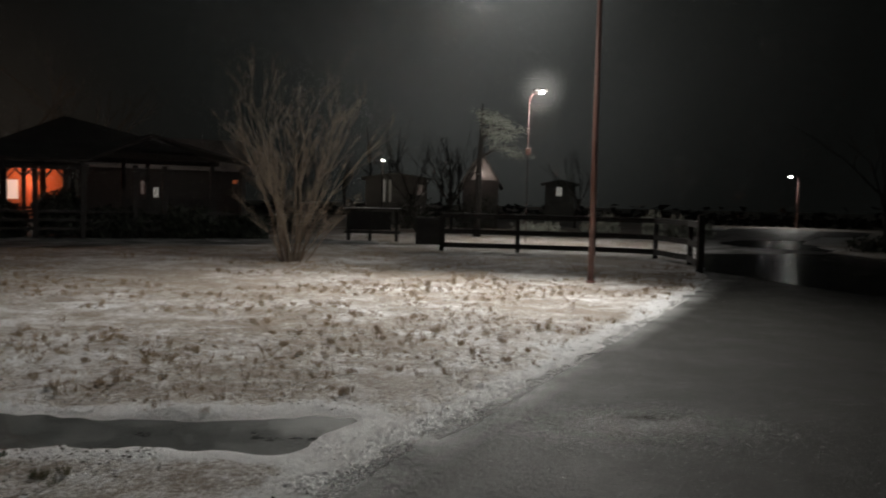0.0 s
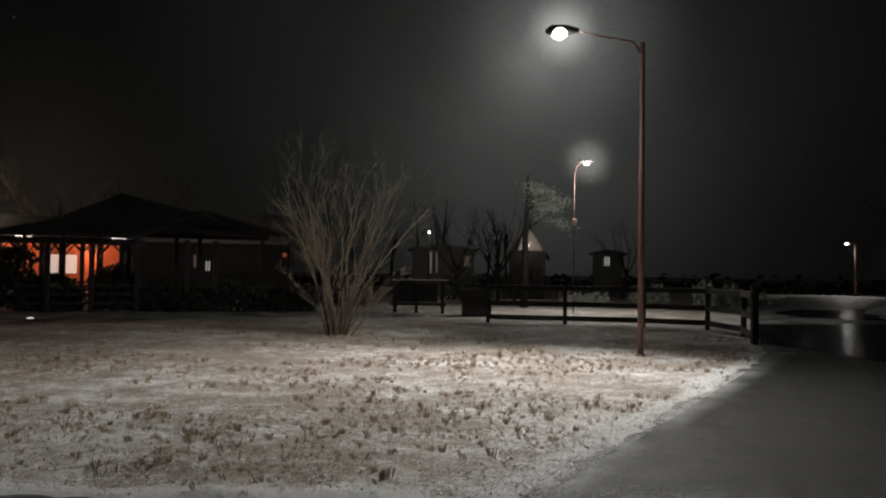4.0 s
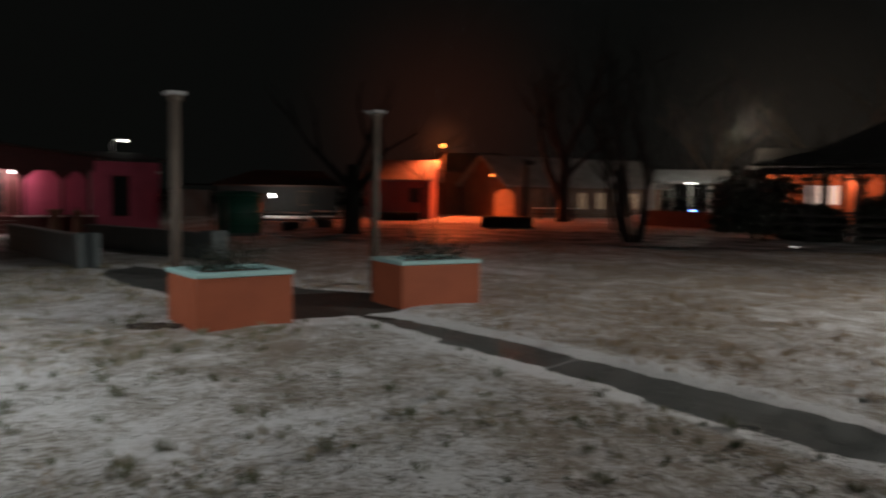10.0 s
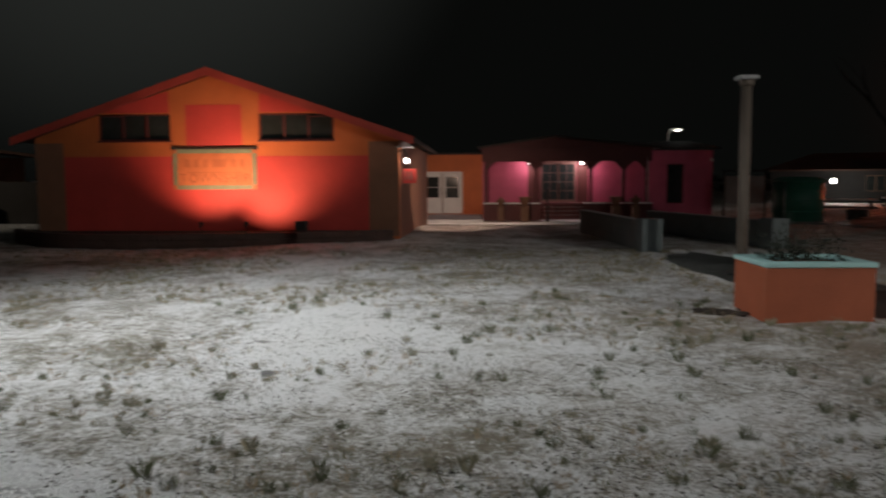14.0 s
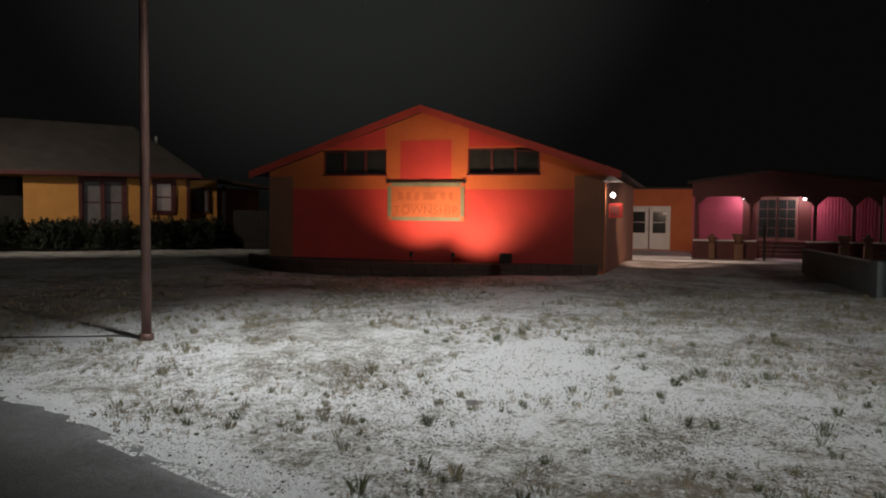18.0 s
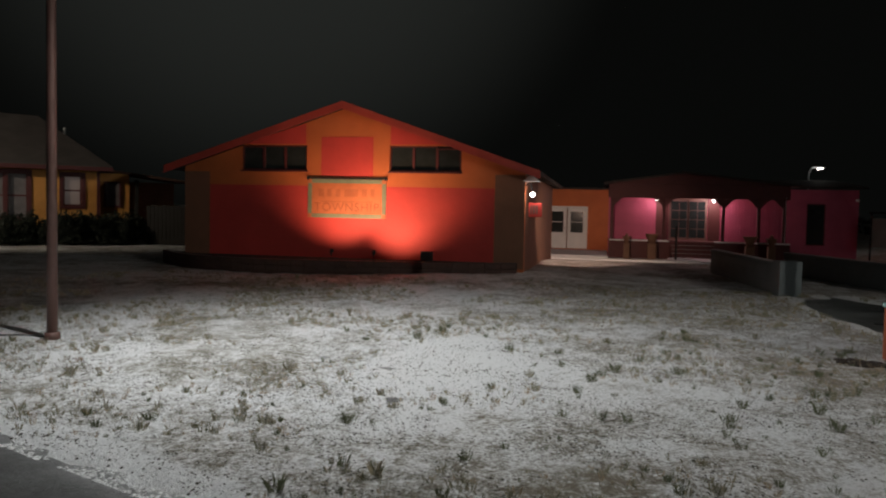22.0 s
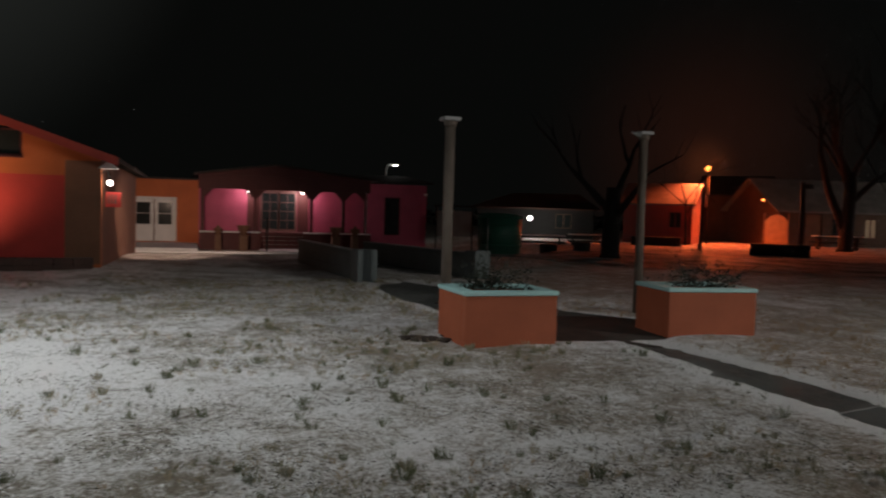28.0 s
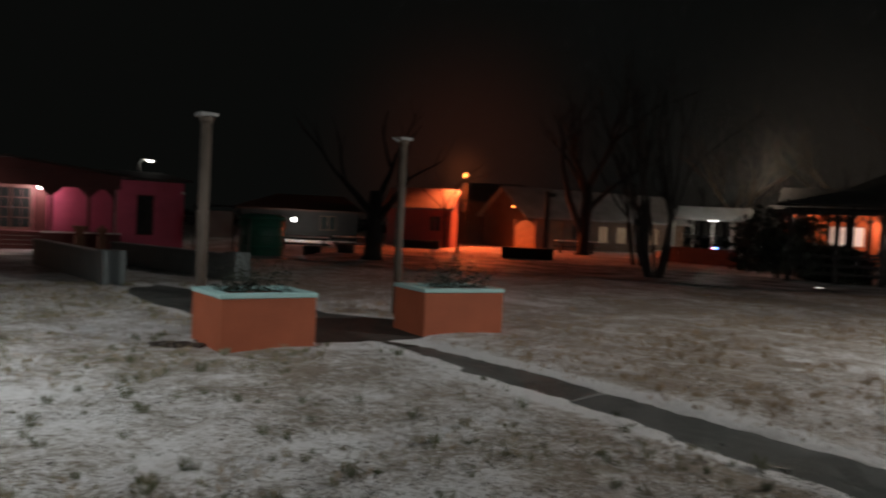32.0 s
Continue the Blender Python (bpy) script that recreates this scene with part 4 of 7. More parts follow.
def hall():
    h = thing("township_hall", pose(-19.0, -6.5, 0, 0, 0, 90), "red and orange hall with a floodlit gable and carved sign", "building")
    L, R, eave, ridge, deep = -4.35, 4.45, 2.56, 4.05, 11.0
    WL, WR = -2.78, 2.90      # outer ends of the window strips
    slope = (ridge - eave) / 4.4
    # wall pieces round the two window strips, 0.22 m thick, 2.50 to 3.13 m high
    def roof_z(x):
        return ridge - abs(x) * slope
    for pts in ([(L, -0.4), (R, -0.4), (R, 2.5), (L, 2.5)],
                [(L, 2.5), (WL, 2.5), (WL, min(3.13, roof_z(WL))), (L, roof_z(L))],
                [(-1.03, 2.5), (1.11, 2.5), (1.11, roof_z(1.11)), (0, ridge), (-1.03, roof_z(-1.03))],
                [(WR, 2.5), (R, 2.5), (R, roof_z(R)), (WR, min(3.13, roof_z(WR)))],
                [(WL, 3.13), (-1.03, 3.13), (-1.03, roof_z(-1.03)), (WL, max(3.135, roof_z(WL)))],
                [(1.11, 3.13), (WR, 3.13), (WR, max(3.135, roof_z(WR))), (1.11, roof_z(1.11))]):
        bm = bmesh.new()
        prism(bm, pts, 0.0, 0.22)
        part("wall_panel", bm, ORANGE, h, "orange painted gable wall")
    # colour fields are thin coats of render, a few millimetres proud
    fields = (("red_field", [(-3.65, 0.2), (3.72, 0.2), (3.72, 2.12), (-3.65, 2.12)]),
              ("red_field", [(-2.78, 3.16), (-1.06, 3.16), (-1.06, roof_z(-1.06) - 0.02), (-2.76, 3.165)]),
              ("red_field", [(1.13, 3.16), (2.70, 3.16), (2.66, 3.165), (1.13, roof_z(1.13) - 0.02)]),
              ("red_field", [(-0.65, 2.36), (0.69, 2.36), (0.69, 3.34), (-0.65, 3.34)]))
    for x0, x1 in ((L, -3.66), (3.73, R)):
        bm = bmesh.new()
        prism(bm, [(x0, 0.2), (x1, 0.2), (x1, 2.45), (x0, 2.45)], -0.006, 0.0)
        part("corner_field", bm, CORNERBROWN, h, "dull brown painted corner")
    for name, pts in fields:
        bm = bmesh.new()
        prism(bm, pts, -0.006, 0.0)
        part(name, bm, REDPAINT, h, "red painted panel")
    for a, b, cut in ((-2.76, -1.04, (0.02, 0.0, 0)), (1.12, 2.88, (0, 0.0, 0.05))):
        framed_window(h, a, b, 2.51, 3.12, 0.05, 3, DARKGLASS, MAROON, cut)
        box_part("window_sill", h, MAROON, a - 0.04, b + 0.04, -0.035, 0.0, 2.46, 2.50)
    for s in (L, R - 0.22):
        box_part("side_wall", h, CORNERBROWN, s, s + 0.22, 0.221, deep, -0.4, eave - 0.05, 0.0)
    box_part("back_wall", h, ORANGE, L, R, deep + 0.001, deep + 0.22, -0.4, eave - 0.05, 0.0)
    over = 0.38
    for s in (-1, 1):
        edge = (R if s > 0 else L) + s * over
        ez = ridge - abs(edge) * slope + 0.12
        bm = bmesh.new()
        slab(bm, [(0, -over, ridge + 0.12), (edge, -over, ez), (edge, deep + over, ez), (0, deep + over, ridge + 0.12)], 0.10)
        part("roof", bm, DARKROOF, h, "dark felt roof slope")
        bm = bmesh.new()
        slab(bm, [(0, -over - 0.03, ridge + 0.125), (edge, -over - 0.03, ez + 0.005), (edge, -over, ez + 0.005), (0, -over, ridge + 0.125)], 0.19)
        part("fascia", bm, FASCIA, h, "red painted barge board")
    # sign
    sg = new("sign")
    sg.parent = h
    tagged(sg, "carved orange board in a sage green frame")
    x0, x1, z0, z1 = -0.98, 1.04, 1.33, 2.29
    box_part("board", sg, SIGNWOOD, x0 + 0.1, x1 - 0.1, -0.034, -0.008, z0 + 0.1, z1 - 0.1)
    for q in ((x0 + 0.1, x1 - 0.1, z1 - 0.10, z1), (x0 + 0.1, x1 - 0.1, z0, z0 + 0.10), (x0, x0 + 0.1, z0 + 0.1, z1 - 0.1), (x1 - 0.1, x1, z0 + 0.1, z1 - 0.1)):
        box_part("frame", sg, SIGNFRAME, q[0], q[1], -0.045, -0.008, q[2], q[3])
    for cx in (x0, x1 - 0.1):
        for cz in (z0, z1 - 0.1):
            box_part("corner_block", sg, SIGNWOOD, cx, cx + 0.1, -0.049, -0.008, cz, cz + 0.1)
    box_part("hanging_bar", sg, BLACKISH, x0 - 0.04, x1 + 0.04, -0.045, -0.015, z1 + 0.005, z1 + 0.045)
    for cx in (x0 - 0.02, x1 - 0.04):
        box_part("bracket", sg, BLACKISH, cx, cx + 0.06, -0.055, -0.007, z1 - 0.02, z1 + 0.07)
    curve = bpy.data.curves.new("lettering", "FONT")
    curve.body, curve.size, curve.align_x, curve.extrude = "TOWNSHIP", 0.30, "CENTER", 0.008
    curve.space_character = 1.12
    curve.materials.append(SIGNLETTER)
    text = new("lettering", curve)
    text.parent = sg
    text.matrix_basis = Matrix.Translation((0.03, -0.036, z0 + 0.17)) @ pose(0, 0, 0, 90, 0, 0)
    for k, wd in enumerate((0.14, 0.12, 0.12, 0.24, 0.12, 0.13, 0.10)):
        cx = -0.70 + k * 0.225
        box_part("letter_bar", sg, SIGNBAR, cx, cx + wd, -0.042, -0.034, 1.86, 2.05, 0.0)
    box_part("letter_bar", sg, SIGNBAR, -0.66, 0.72, -0.039, -0.034, 1.72, 1.745, 0.0)
    # corner lamp
    lm = new("corner_lamp")
    lm.parent = h
    tube_part("bracket", lm, BLACKISH, [(4.45, 0.12, 2.2), (4.56, 0.12, 2.28), (4.62, 0.10, 2.08)], 0.02, 6)
    bm = bmesh.new()
    prism(bm, [(4.40, 2.30), (4.80, 2.30), (4.60, 2.46)], -0.12, 0.28)
    part("hood", bm, WHITEPAINT, lm, "white metal lamp hood")
    bm = bmesh.new()
    bmesh.ops.create_uvsphere(bm, u_segments=10, v_segments=6, radius=0.06, matrix=Matrix.Translation((4.62, 0.10, 1.99)))
    bulb = part("bulb", bm, LENS_PINK, lm, "bright bulb", True)
    bulb.visible_shadow = False
    box_part("notice", h, REDPAINT, 4.52, 4.84, 0.24, 0.26, 1.46, 1.80, 0.0, "small red hanging notice")
    for k in range(3):
        box_part("letter_bar", h, PALETRIM, 4.56 + 0.07 * k, 4.60 + 0.07 * k, 0.234, 0.238, 1.53, 1.74, 0.0)
    return h


hall()


def kerb_bed():
    """The raised bed along the hall's foot, with a bowed front of kerb bricks in two courses."""
    k = thing("flower_bed", Matrix.Translation((-19.0, -6.6, 0)), "low curved brick-edged bed along the hall", "flower bed")
    def front(y):
        """How far the bed stands out from the wall at a place along it."""
        u = (y + 5.15) / 9.6
        if u < 0.39:
            return -0.45 + 2.2 * (1 - (1 - u / 0.39) ** 2.2)
        return 1.75 - 1.25 * ((u - 0.39) / 0.61) ** 1.5

    n = 34
    ys = [-5.15 + 9.6 * (j / n) ** 1.3 for j in range(n + 1)]
    rim = [(front(y), y) for y in ys]
    out = []
    for j in range(n + 1):
        (ax, ay), (bx, by) = rim[max(j - 1, 0)], rim[min(j + 1, n)]
        l = math.hypot(bx - ax, by - ay)
        out.append(((by - ay) / l, (ax - bx) / l))
    inner = [(x - 0.16 * ox, y - 0.16 * oy) for (x, y), (ox, oy) in zip(rim, out)]
    bm = bmesh.new()
    outline = inner + [(-0.5, inner[-1][1]), (-0.5, inner[0][1])]
    top = [bm.verts.new((x, y, 0.34)) for x, y in outline]
    low = [bm.verts.new((x, y, -0.1)) for x, y in outline]
    bm.faces.new(top)
    for j in range(len(outline)):
        i = (j + 1) % len(outline)
        bm.faces.new((top[j], low[j], low[i], top[i]))
    part("soil", bm, SOIL, k)
    for c in range(3):
        for j in range(n):
            s0, s1 = (0.02, 0.98) if c % 2 else (0.0, 0.96)
            a = [rim[j][i] + s0 * (rim[j + 1][i] - rim[j][i]) for i in (0, 1)]
            b = [rim[j][i] + s1 * (rim[j + 1][i] - rim[j][i]) for i in (0, 1)]
            o = out[j]
            proud = 0.008 * ((j * 7 + c * 3) % 5) / 5
            bm = bmesh.new()
            z1 = 0.085 + 0.14 * c
            w = [(a[0] + o[0] * proud, a[1] + o[1] * proud), (b[0] + o[0] * proud, b[1] + o[1] * proud), (b[0] - 0.15 * o[0], b[1] - 0.15 * o[1]), (a[0] - 0.15 * o[0], a[1] - 0.15 * o[1])]
            slab(bm, [(x, y, z1) for x, y in w], 0.13)
            part("brick", bm, BRICKDARK, k)
    bm = bmesh.new()
    a = [bm.verts.new((x - 0.02 * o[0], y - 0.02 * o[1], 0.372)) for (x, y), o in zip(rim, out)]
    b = [bm.verts.new((x - 0.13 * o[0], y - 0.13 * o[1], 0.376)) for (x, y), o in zip(rim, out)]
    for j in range(n):
        bm.faces.new((a[j], a[j + 1], b[j + 1], b[j]))
    part("snow_cap", bm, THINSNOW, k, "thin snow on the kerb")


kerb_bed()


def floodlight(at, label):
    f = thing("floodlight", Matrix.Translation(at), label, "floodlight")
    tube_part("stake", f, BLACKISH, [(0.02, 0, -0.1), (0.02, 0, 0.12), (0.01, 0, 0.22)], 0.011, 6)
    tube_part("lamp_body", f, BLACKISH, [(0.07, 0, 0.17), (0.03, 0, 0.22), (0.0, 0, 0.265)], [0.022, 0.04, 0.048], 10)
    tube_part("bracket", f, BLACKISH, [(0.02, -0.05, 0.22), (0.02, 0.05, 0.22)], 0.008, 6)


floodlight((-17.65, -5.36, 0.34), "small black floodlight on a stake in the hall's bed")
floodlight((-17.65, -6.38, 0.34), "small black floodlight on a stake in the hall's bed")
box_part("utility_box", None, BLACKISH, -18.75, -18.45, -4.45, -4.2, 0.36, 0.58)
tagged(bpy.data.objects["utility_box"], "small black utility box against the hall", "utility box")


# ---- orange link and pink building with its porch ----
def double_door(parent, x0, x1, z0, z1, y, material, pane_mat, rows=2, cols=1, low=0.38):
    d = new("double_door")
    d.parent = parent
    mid = (x0 + x1) / 2
    for a, b in ((x0, mid), (mid, x1)):
        leaf = box_part("door_leaf", d, material, a + 0.05, b - 0.006, y, y + 0.05, z0, z1 - 0.05)
        gx0, gx1, gz0, gz1 = a + (0.06 if cols > 1 else 0.18), b - (0.02 if cols > 1 else 0.14), z0 + (z1 - z0) * low, z1 - (0.12 if cols > 1 else 0.2)
        for i in range(cols):
            for j in range(rows):
                w, h = (gx1 - gx0) / cols, (gz1 - gz0) / rows
                box_part("pane", leaf, pane_mat, gx0 + w * i + 0.015, gx0 + w * (i + 1) - 0.015, y - 0.012, y - 0.003, gz0 + h * j + 0.015, gz0 + h * (j + 1) - 0.015, 0.0)
    for q in ((x0 - 0.06, x0 + 0.045, z0, z1 - 0.045), (x1 - 0.045, x1 + 0.06, z0, z1 - 0.045), (x0 - 0.06, x1 + 0.06, z1 - 0.045, z1 + 0.06)):
        box_part("frame", d, material, q[0], q[1], y - 0.03, y + 0.06, q[2], q[3])
    for s in (-0.08, 0.08):
        tube_part("handle", d, GREYSTEEL, [(mid + s, y - 0.06, z0 + 0.95), (mid + s, y - 0.06, z0 + 1.05)], 0.015, 6)
    return d


def link_building():
    b = thing("link_building", pose(-39.2, 0, -0.2, 0, 0, 90), "low orange link with white double doors", "building")
    bm = bmesh.new()
    prism(bm, [(-9.0, -0.4), (-2.86, -0.4), (-2.86, 2.9), (-9.0, 2.9)], 0, 0.2)
    prism(bm, [(-0.84, -0.4), (0.15, -0.4), (0.15, 2.9), (-0.84, 2.9)], 0, 0.2)
    prism(bm, [(-2.86, 2.08), (-0.84, 2.08), (-0.84, 2.9), (-2.86, 2.9)], 0, 0.2)
    prism(bm, [(-2.86, -0.4), (-0.84, -0.4), (-0.84, -0.0), (-2.86, -0.0)], 0, 0.2)
    part("wall", bm, ORANGE, b)
    bm = bmesh.new()
    slab(bm, [(-9.2, -0.25, 2.98), (0.1, -0.25, 2.98), (0.1, 6, 3.15), (-9.2, 6, 3.15)], 0.07)
    part("roof", bm, DARKROOF, b)
    double_door(b, -2.8, -0.9, 0.02, 2.03, 0.06, WHITEPAINT, DARKGLASS)
    box_part("back_panel", b, BROWNWALL, -9, 0.1, 6.0, 6.2, -0.4, 2.9, 0)


link_building()
box_part("door_slab", None, SNOW, -39.0, -34.2, -4.2, 0.1, -0.62, -0.22, 0.01)
box_part("step_slab", None, SNOW, -36.2, -31.5, 2.7, 5.2, -0.62, -0.33, 0.01)
tagged(bpy.data.objects["step_slab"], "snow-covered walk leading to the porch steps", "slab", kind="structure")
box_part("path_kerb", None, SNOW, -31.2, -30.9, -3.6, 5.2, -0.62, -0.16, 0.01)
tagged(bpy.data.objects["path_kerb"], "low snow-capped kerb across the lawn", "kerb", kind="structure")
tagged(bpy.data.objects["door_slab"], "snow-dusted concrete slab before the white doors", "slab", kind="structure")


def pink_building():
    g0 = -0.5
    b = thing("pink_building", pose(-39.2, 0, 0, 0, 0, 90), "magenta corrugated building with an arched timber porch", "building")
    fl = 0.36           # porch floor
    # back wall with the door opening, then the plain stretch north of the porch
    for q in ((0.15, 2.95, g0, 2.95), (4.72, 8.0, g0, 2.95), (2.95, 4.72, 2.36, 2.95), (2.95, 4.72, g0, fl), (8.0, 9.1, g0, 2.85), (9.92, 11.3, g0, 2.85), (9.1, 9.92, 2.2, 2.85), (9.1, 9.92, g0, 0.28)):
        bm = bmesh.new()
        prism(bm, [(q[0], q[2]), (q[1], q[2]), (q[1], q[3]), (q[0], q[3])], 0, 0.2)
        part("wall_panel", bm, PINK, b, "magenta painted wall")
    # corrugation ribs on the porch wall
    for x0, x1 in ((0.30, 2.85), (4.85, 7.95)):
        n = int((x1 - x0) / 0.13)
        for k in range(n):
            x = x0 + (x1 - x0) * k / n
            bm = bmesh.new()
            prism(bm, [(x, fl + 0.02), (x + 0.06, fl + 0.02), (x + 0.06, 2.5), (x, 2.5)], -0.025, -0.001)
            part("rib", bm, PINK, b)
    double_door(b, 3.0, 4.66, fl, 2.34, 0.05, PALETRIM, DARKGLASS, 4, 2, 0.06)
    for x0, x1 in ((2.36, 2.93), (4.74, 5.28)):
        box_part("shutter", b, MAROON, x0, x1, -0.05, -0.003, fl + 0.01, 2.34, 0.004, "dark maroon shutter beside the door")
    framed_window(b, 9.1, 9.92, 0.28, 2.2, 0.06, 1, DARKGLASS, MAROON, None, 0.05)
    # porch deck, skirt and steps
    box_part("porch_floor", b, MAROON, 0.16, 8.05, -1.59, -0.03, fl - 0.06, fl, 0.01)
    box_part("porch_skirt", b, MAROON, 0.16, 8.05, -1.70, -1.62, g0 - 0.1, fl - 0.062, 0.0)
    box_part("snow_edge", b, SNOW, 0.18, 2.85, -1.78, -1.60, fl - 0.03, fl + 0.035, 0.0, "line of snow on the porch edge")
    box_part("snow_edge", b, SNOW, 4.85, 8.03, -1.78, -1.60, fl - 0.03, fl + 0.035, 0.0, "line of snow on the porch edge")
    for k in range(4):
        step = box_part("step", b, MAROON, 2.9, 4.8, -1.77 - 0.3 * (k + 1), -1.77 - 0.3 * k, g0 - 0.1, fl - 0.17 * (k + 1), 0.01)
        box_part("snow_strip", step, SNOWROOF, 2.92, 4.78, -1.76 - 0.3 * (k + 1), -1.72 - 0.3 * (k + 1), fl - 0.17 * (k + 1) + 0.002, fl - 0.17 * (k + 1) + 0.012, 0.0)
    # posts with curved braces
    xs = (0.28, 2.62, 5.2, 6.71, 7.78)
    for x in xs:
        box_part("post", b, MAROON, x - 0.07, x + 0.07, -1.68, -1.54, fl, 2.32, 0.01)
        for s in (-1, 1):
            if (x == xs[0] and s < 0) or (x == xs[-1] and s > 0):
                continue
            bm = bmesh.new()
            arc = [(x + s * 0.07, 2.318), (x + s * 0.07, 1.90), (x + s * 0.16, 2.02), (x + s * 0.36, 2.23), (x + s * 0.50, 2.318)]
            prism(bm, arc if s < 0 else arc[::-1], -1.65, -1.57)
            part("brace", bm, MAROON, b, "curved porch brace")
    box_part("beam", b, MAROON, 0.1, 8.0, -1.70, -1.52, 2.32, 2.95, 0.01)
    # shallow gable over the porch
    for x0, z0, x1, z1 in ((-0.1, 2.93, 3.5, 3.46), (8.4, 2.90, 3.5, 3.46)):
        bm = bmesh.new()
        slab(bm, [(x0, -2.0, z0 + 0.08), (x1, -2.0, z1 + 0.08), (x1, 5, z1 + 0.08), (x0, 5, z0 + 0.08)], 0.09)
        part("roof", bm, DARKROOF, b)
    bm = bmesh.new()
    prism(bm, [(0.1, 2.955), (8.2, 2.955), (3.5, 3.44)], -1.68, -1.58)
    part("gable", bm, MAROON, b)
    bm = bmesh.new()
    slab(bm, [(7.9, -0.35, 2.98), (11.6, -0.35, 2.98), (11.6, 5, 3.5), (7.9, 5, 3.5)], 0.09)
    part("roof", bm, DARKROOF, b)
    box_part("back_panel", b, BROWNWALL, 0.1, 11.4, 5.0, 5.2, g0, 2.9, 0)
    box_part("side_wall", b, PINK, 11.1, 11.3, 0.21, 5.0, g0, 2.85, 0)
    box_part("white_bead", b, WHITEPAINT, 7.80, 7.825, -1.70, -1.682, fl + 0.04, 2.5, 0.0, "thin pale bead on the end post")
    box_part("eave_lamp", b, WHITEPAINT, 11.18, 11.29, -0.13, -0.003, 2.32, 2.45, 0.01, "small white lamp under the eave")
    # porch lamps
    for x, z in ((4.9, 2.26), (2.35, 2.24)):
        lm = new("porch_lamp")
        lm.parent = b
        box_part("backplate", lm, BLACKISH, x - 0.05, x + 0.05, -0.04, -0.027, z - 0.1, z + 0.1)
        bm = bmesh.new()
        bmesh.ops.create_uvsphere(bm, u_segments=10, v_segments=6, radius=0.075 if x > 4 else 0.04, matrix=Matrix.Translation((x, -0.7, z)))
        bulb = part("bulb", bm, LENS_PINK, lm, "bright porch bulb", True)
        bulb.visible_shadow = False
        tube_part("bracket", lm, BLACKISH, [(x, -0.03, z + 0.1), (x, -0.4, z + 0.22), (x, -0.7, z + 0.1)], 0.015, 6)


pink_building()


def urn(at, s, label):
    """A potted plant on a squat pedestal."""
    u = thing("garden_urn", Matrix.Translation(at), label, "urn")
    tube_part("pedestal", u, BROWNWALL, [(0, 0, -0.45), (0, 0, 0.30), (0, 0, 0.36)], [0.34 * s, 0.32 * s, 0.38 * s], 4, smooth=False)
    tube_part("bowl", u, BROWNWALL, [(0, 0, 0.36), (0, 0, 0.36 + 0.16 * s), (0, 0, 0.36 + 0.46 * s), (0, 0, 0.36 + 0.54 * s)], [0.14 * s, 0.22 * s, 0.34 * s, 0.40 * s], 12)
    if s < 0.7:
        tube_part("finial", u, BROWNWALL, [(0, 0, 0.36 + 0.54 * s), (0, 0, 0.36 + 0.66 * s), (0, 0, 0.36 + 0.80 * s)], [0.16 * s, 0.12 * s, 0.04 * s], 8)


for y, s in ((0.95, 0.55), (2.05, 0.8), (6.2, 0.8), (7.1, 0.65)):
    urn((-36.6, y, -0.1), s, "dull brown stone urn before the pink porch")
tube_part("sign_post", None, BLACKISH, [(-34.5, 2.9, -0.5), (-34.5, 2.9, 1.1)], 0.05, 6)
tagged(bpy.data.objects["sign_post"], "slim dark post on the lawn before the porch", "post")


def notice_board(at, turn):
    n = thing("notice_board", pose(*at, 0, 0, turn), "weathered grey notice board on two posts", "notice board")
    box_part("panel", n, GREYWALL, -0.85, 0.85, -0.03, 0.03, 0.75, 2.0)
    for x in (-0.93, 0.85):
        box_part("post", n, BLACKISH, x, x + 0.08, -0.05, 0.05, -0.1, 2.2)
    box_part("cap", n, BLACKISH, -1.0, 1.0, -0.12, 0.12, 2.2, 2.28)


notice_board((-37.0, 12.1, -0.4), 75)


def water_tank(at):
    t = thing("water_tank", Matrix.Translation(at), "dark green round water tank on a pad", "tank")
    tube_part("shell", t, GREENTANK, [(0, 0, 0.05), (0, 0, 1.38)], [0.80, 0.84], 28)
    tube_part("lid", t, GREENTANK, [(0, 0, 1.38), (0, 0, 1.44), (0, 0, 1.56)], [0.90, 0.90, 0.55], 28)
    tube_part("pad", t, WALKWAY, [(0, 0, -0.3), (0, 0, 0.05)], 0.95, 20)
    for a in (2.2, 5.4):
        tube_part("strap", t, GREYSTEEL, [(0.86 * math.cos(a), 0.86 * math.sin(a), 0.05), (0.87 * math.cos(a), 0.87 * math.sin(a), 1.38)], 0.03, 6)
    for z in (0.35, 0.75, 1.1):
        tube_part("hoop", t, GREENTANK, [(0, 0, z), (0, 0, z + 0.05)], 0.855, 28)


water_tank((-28.1, 10.95, 0.0))


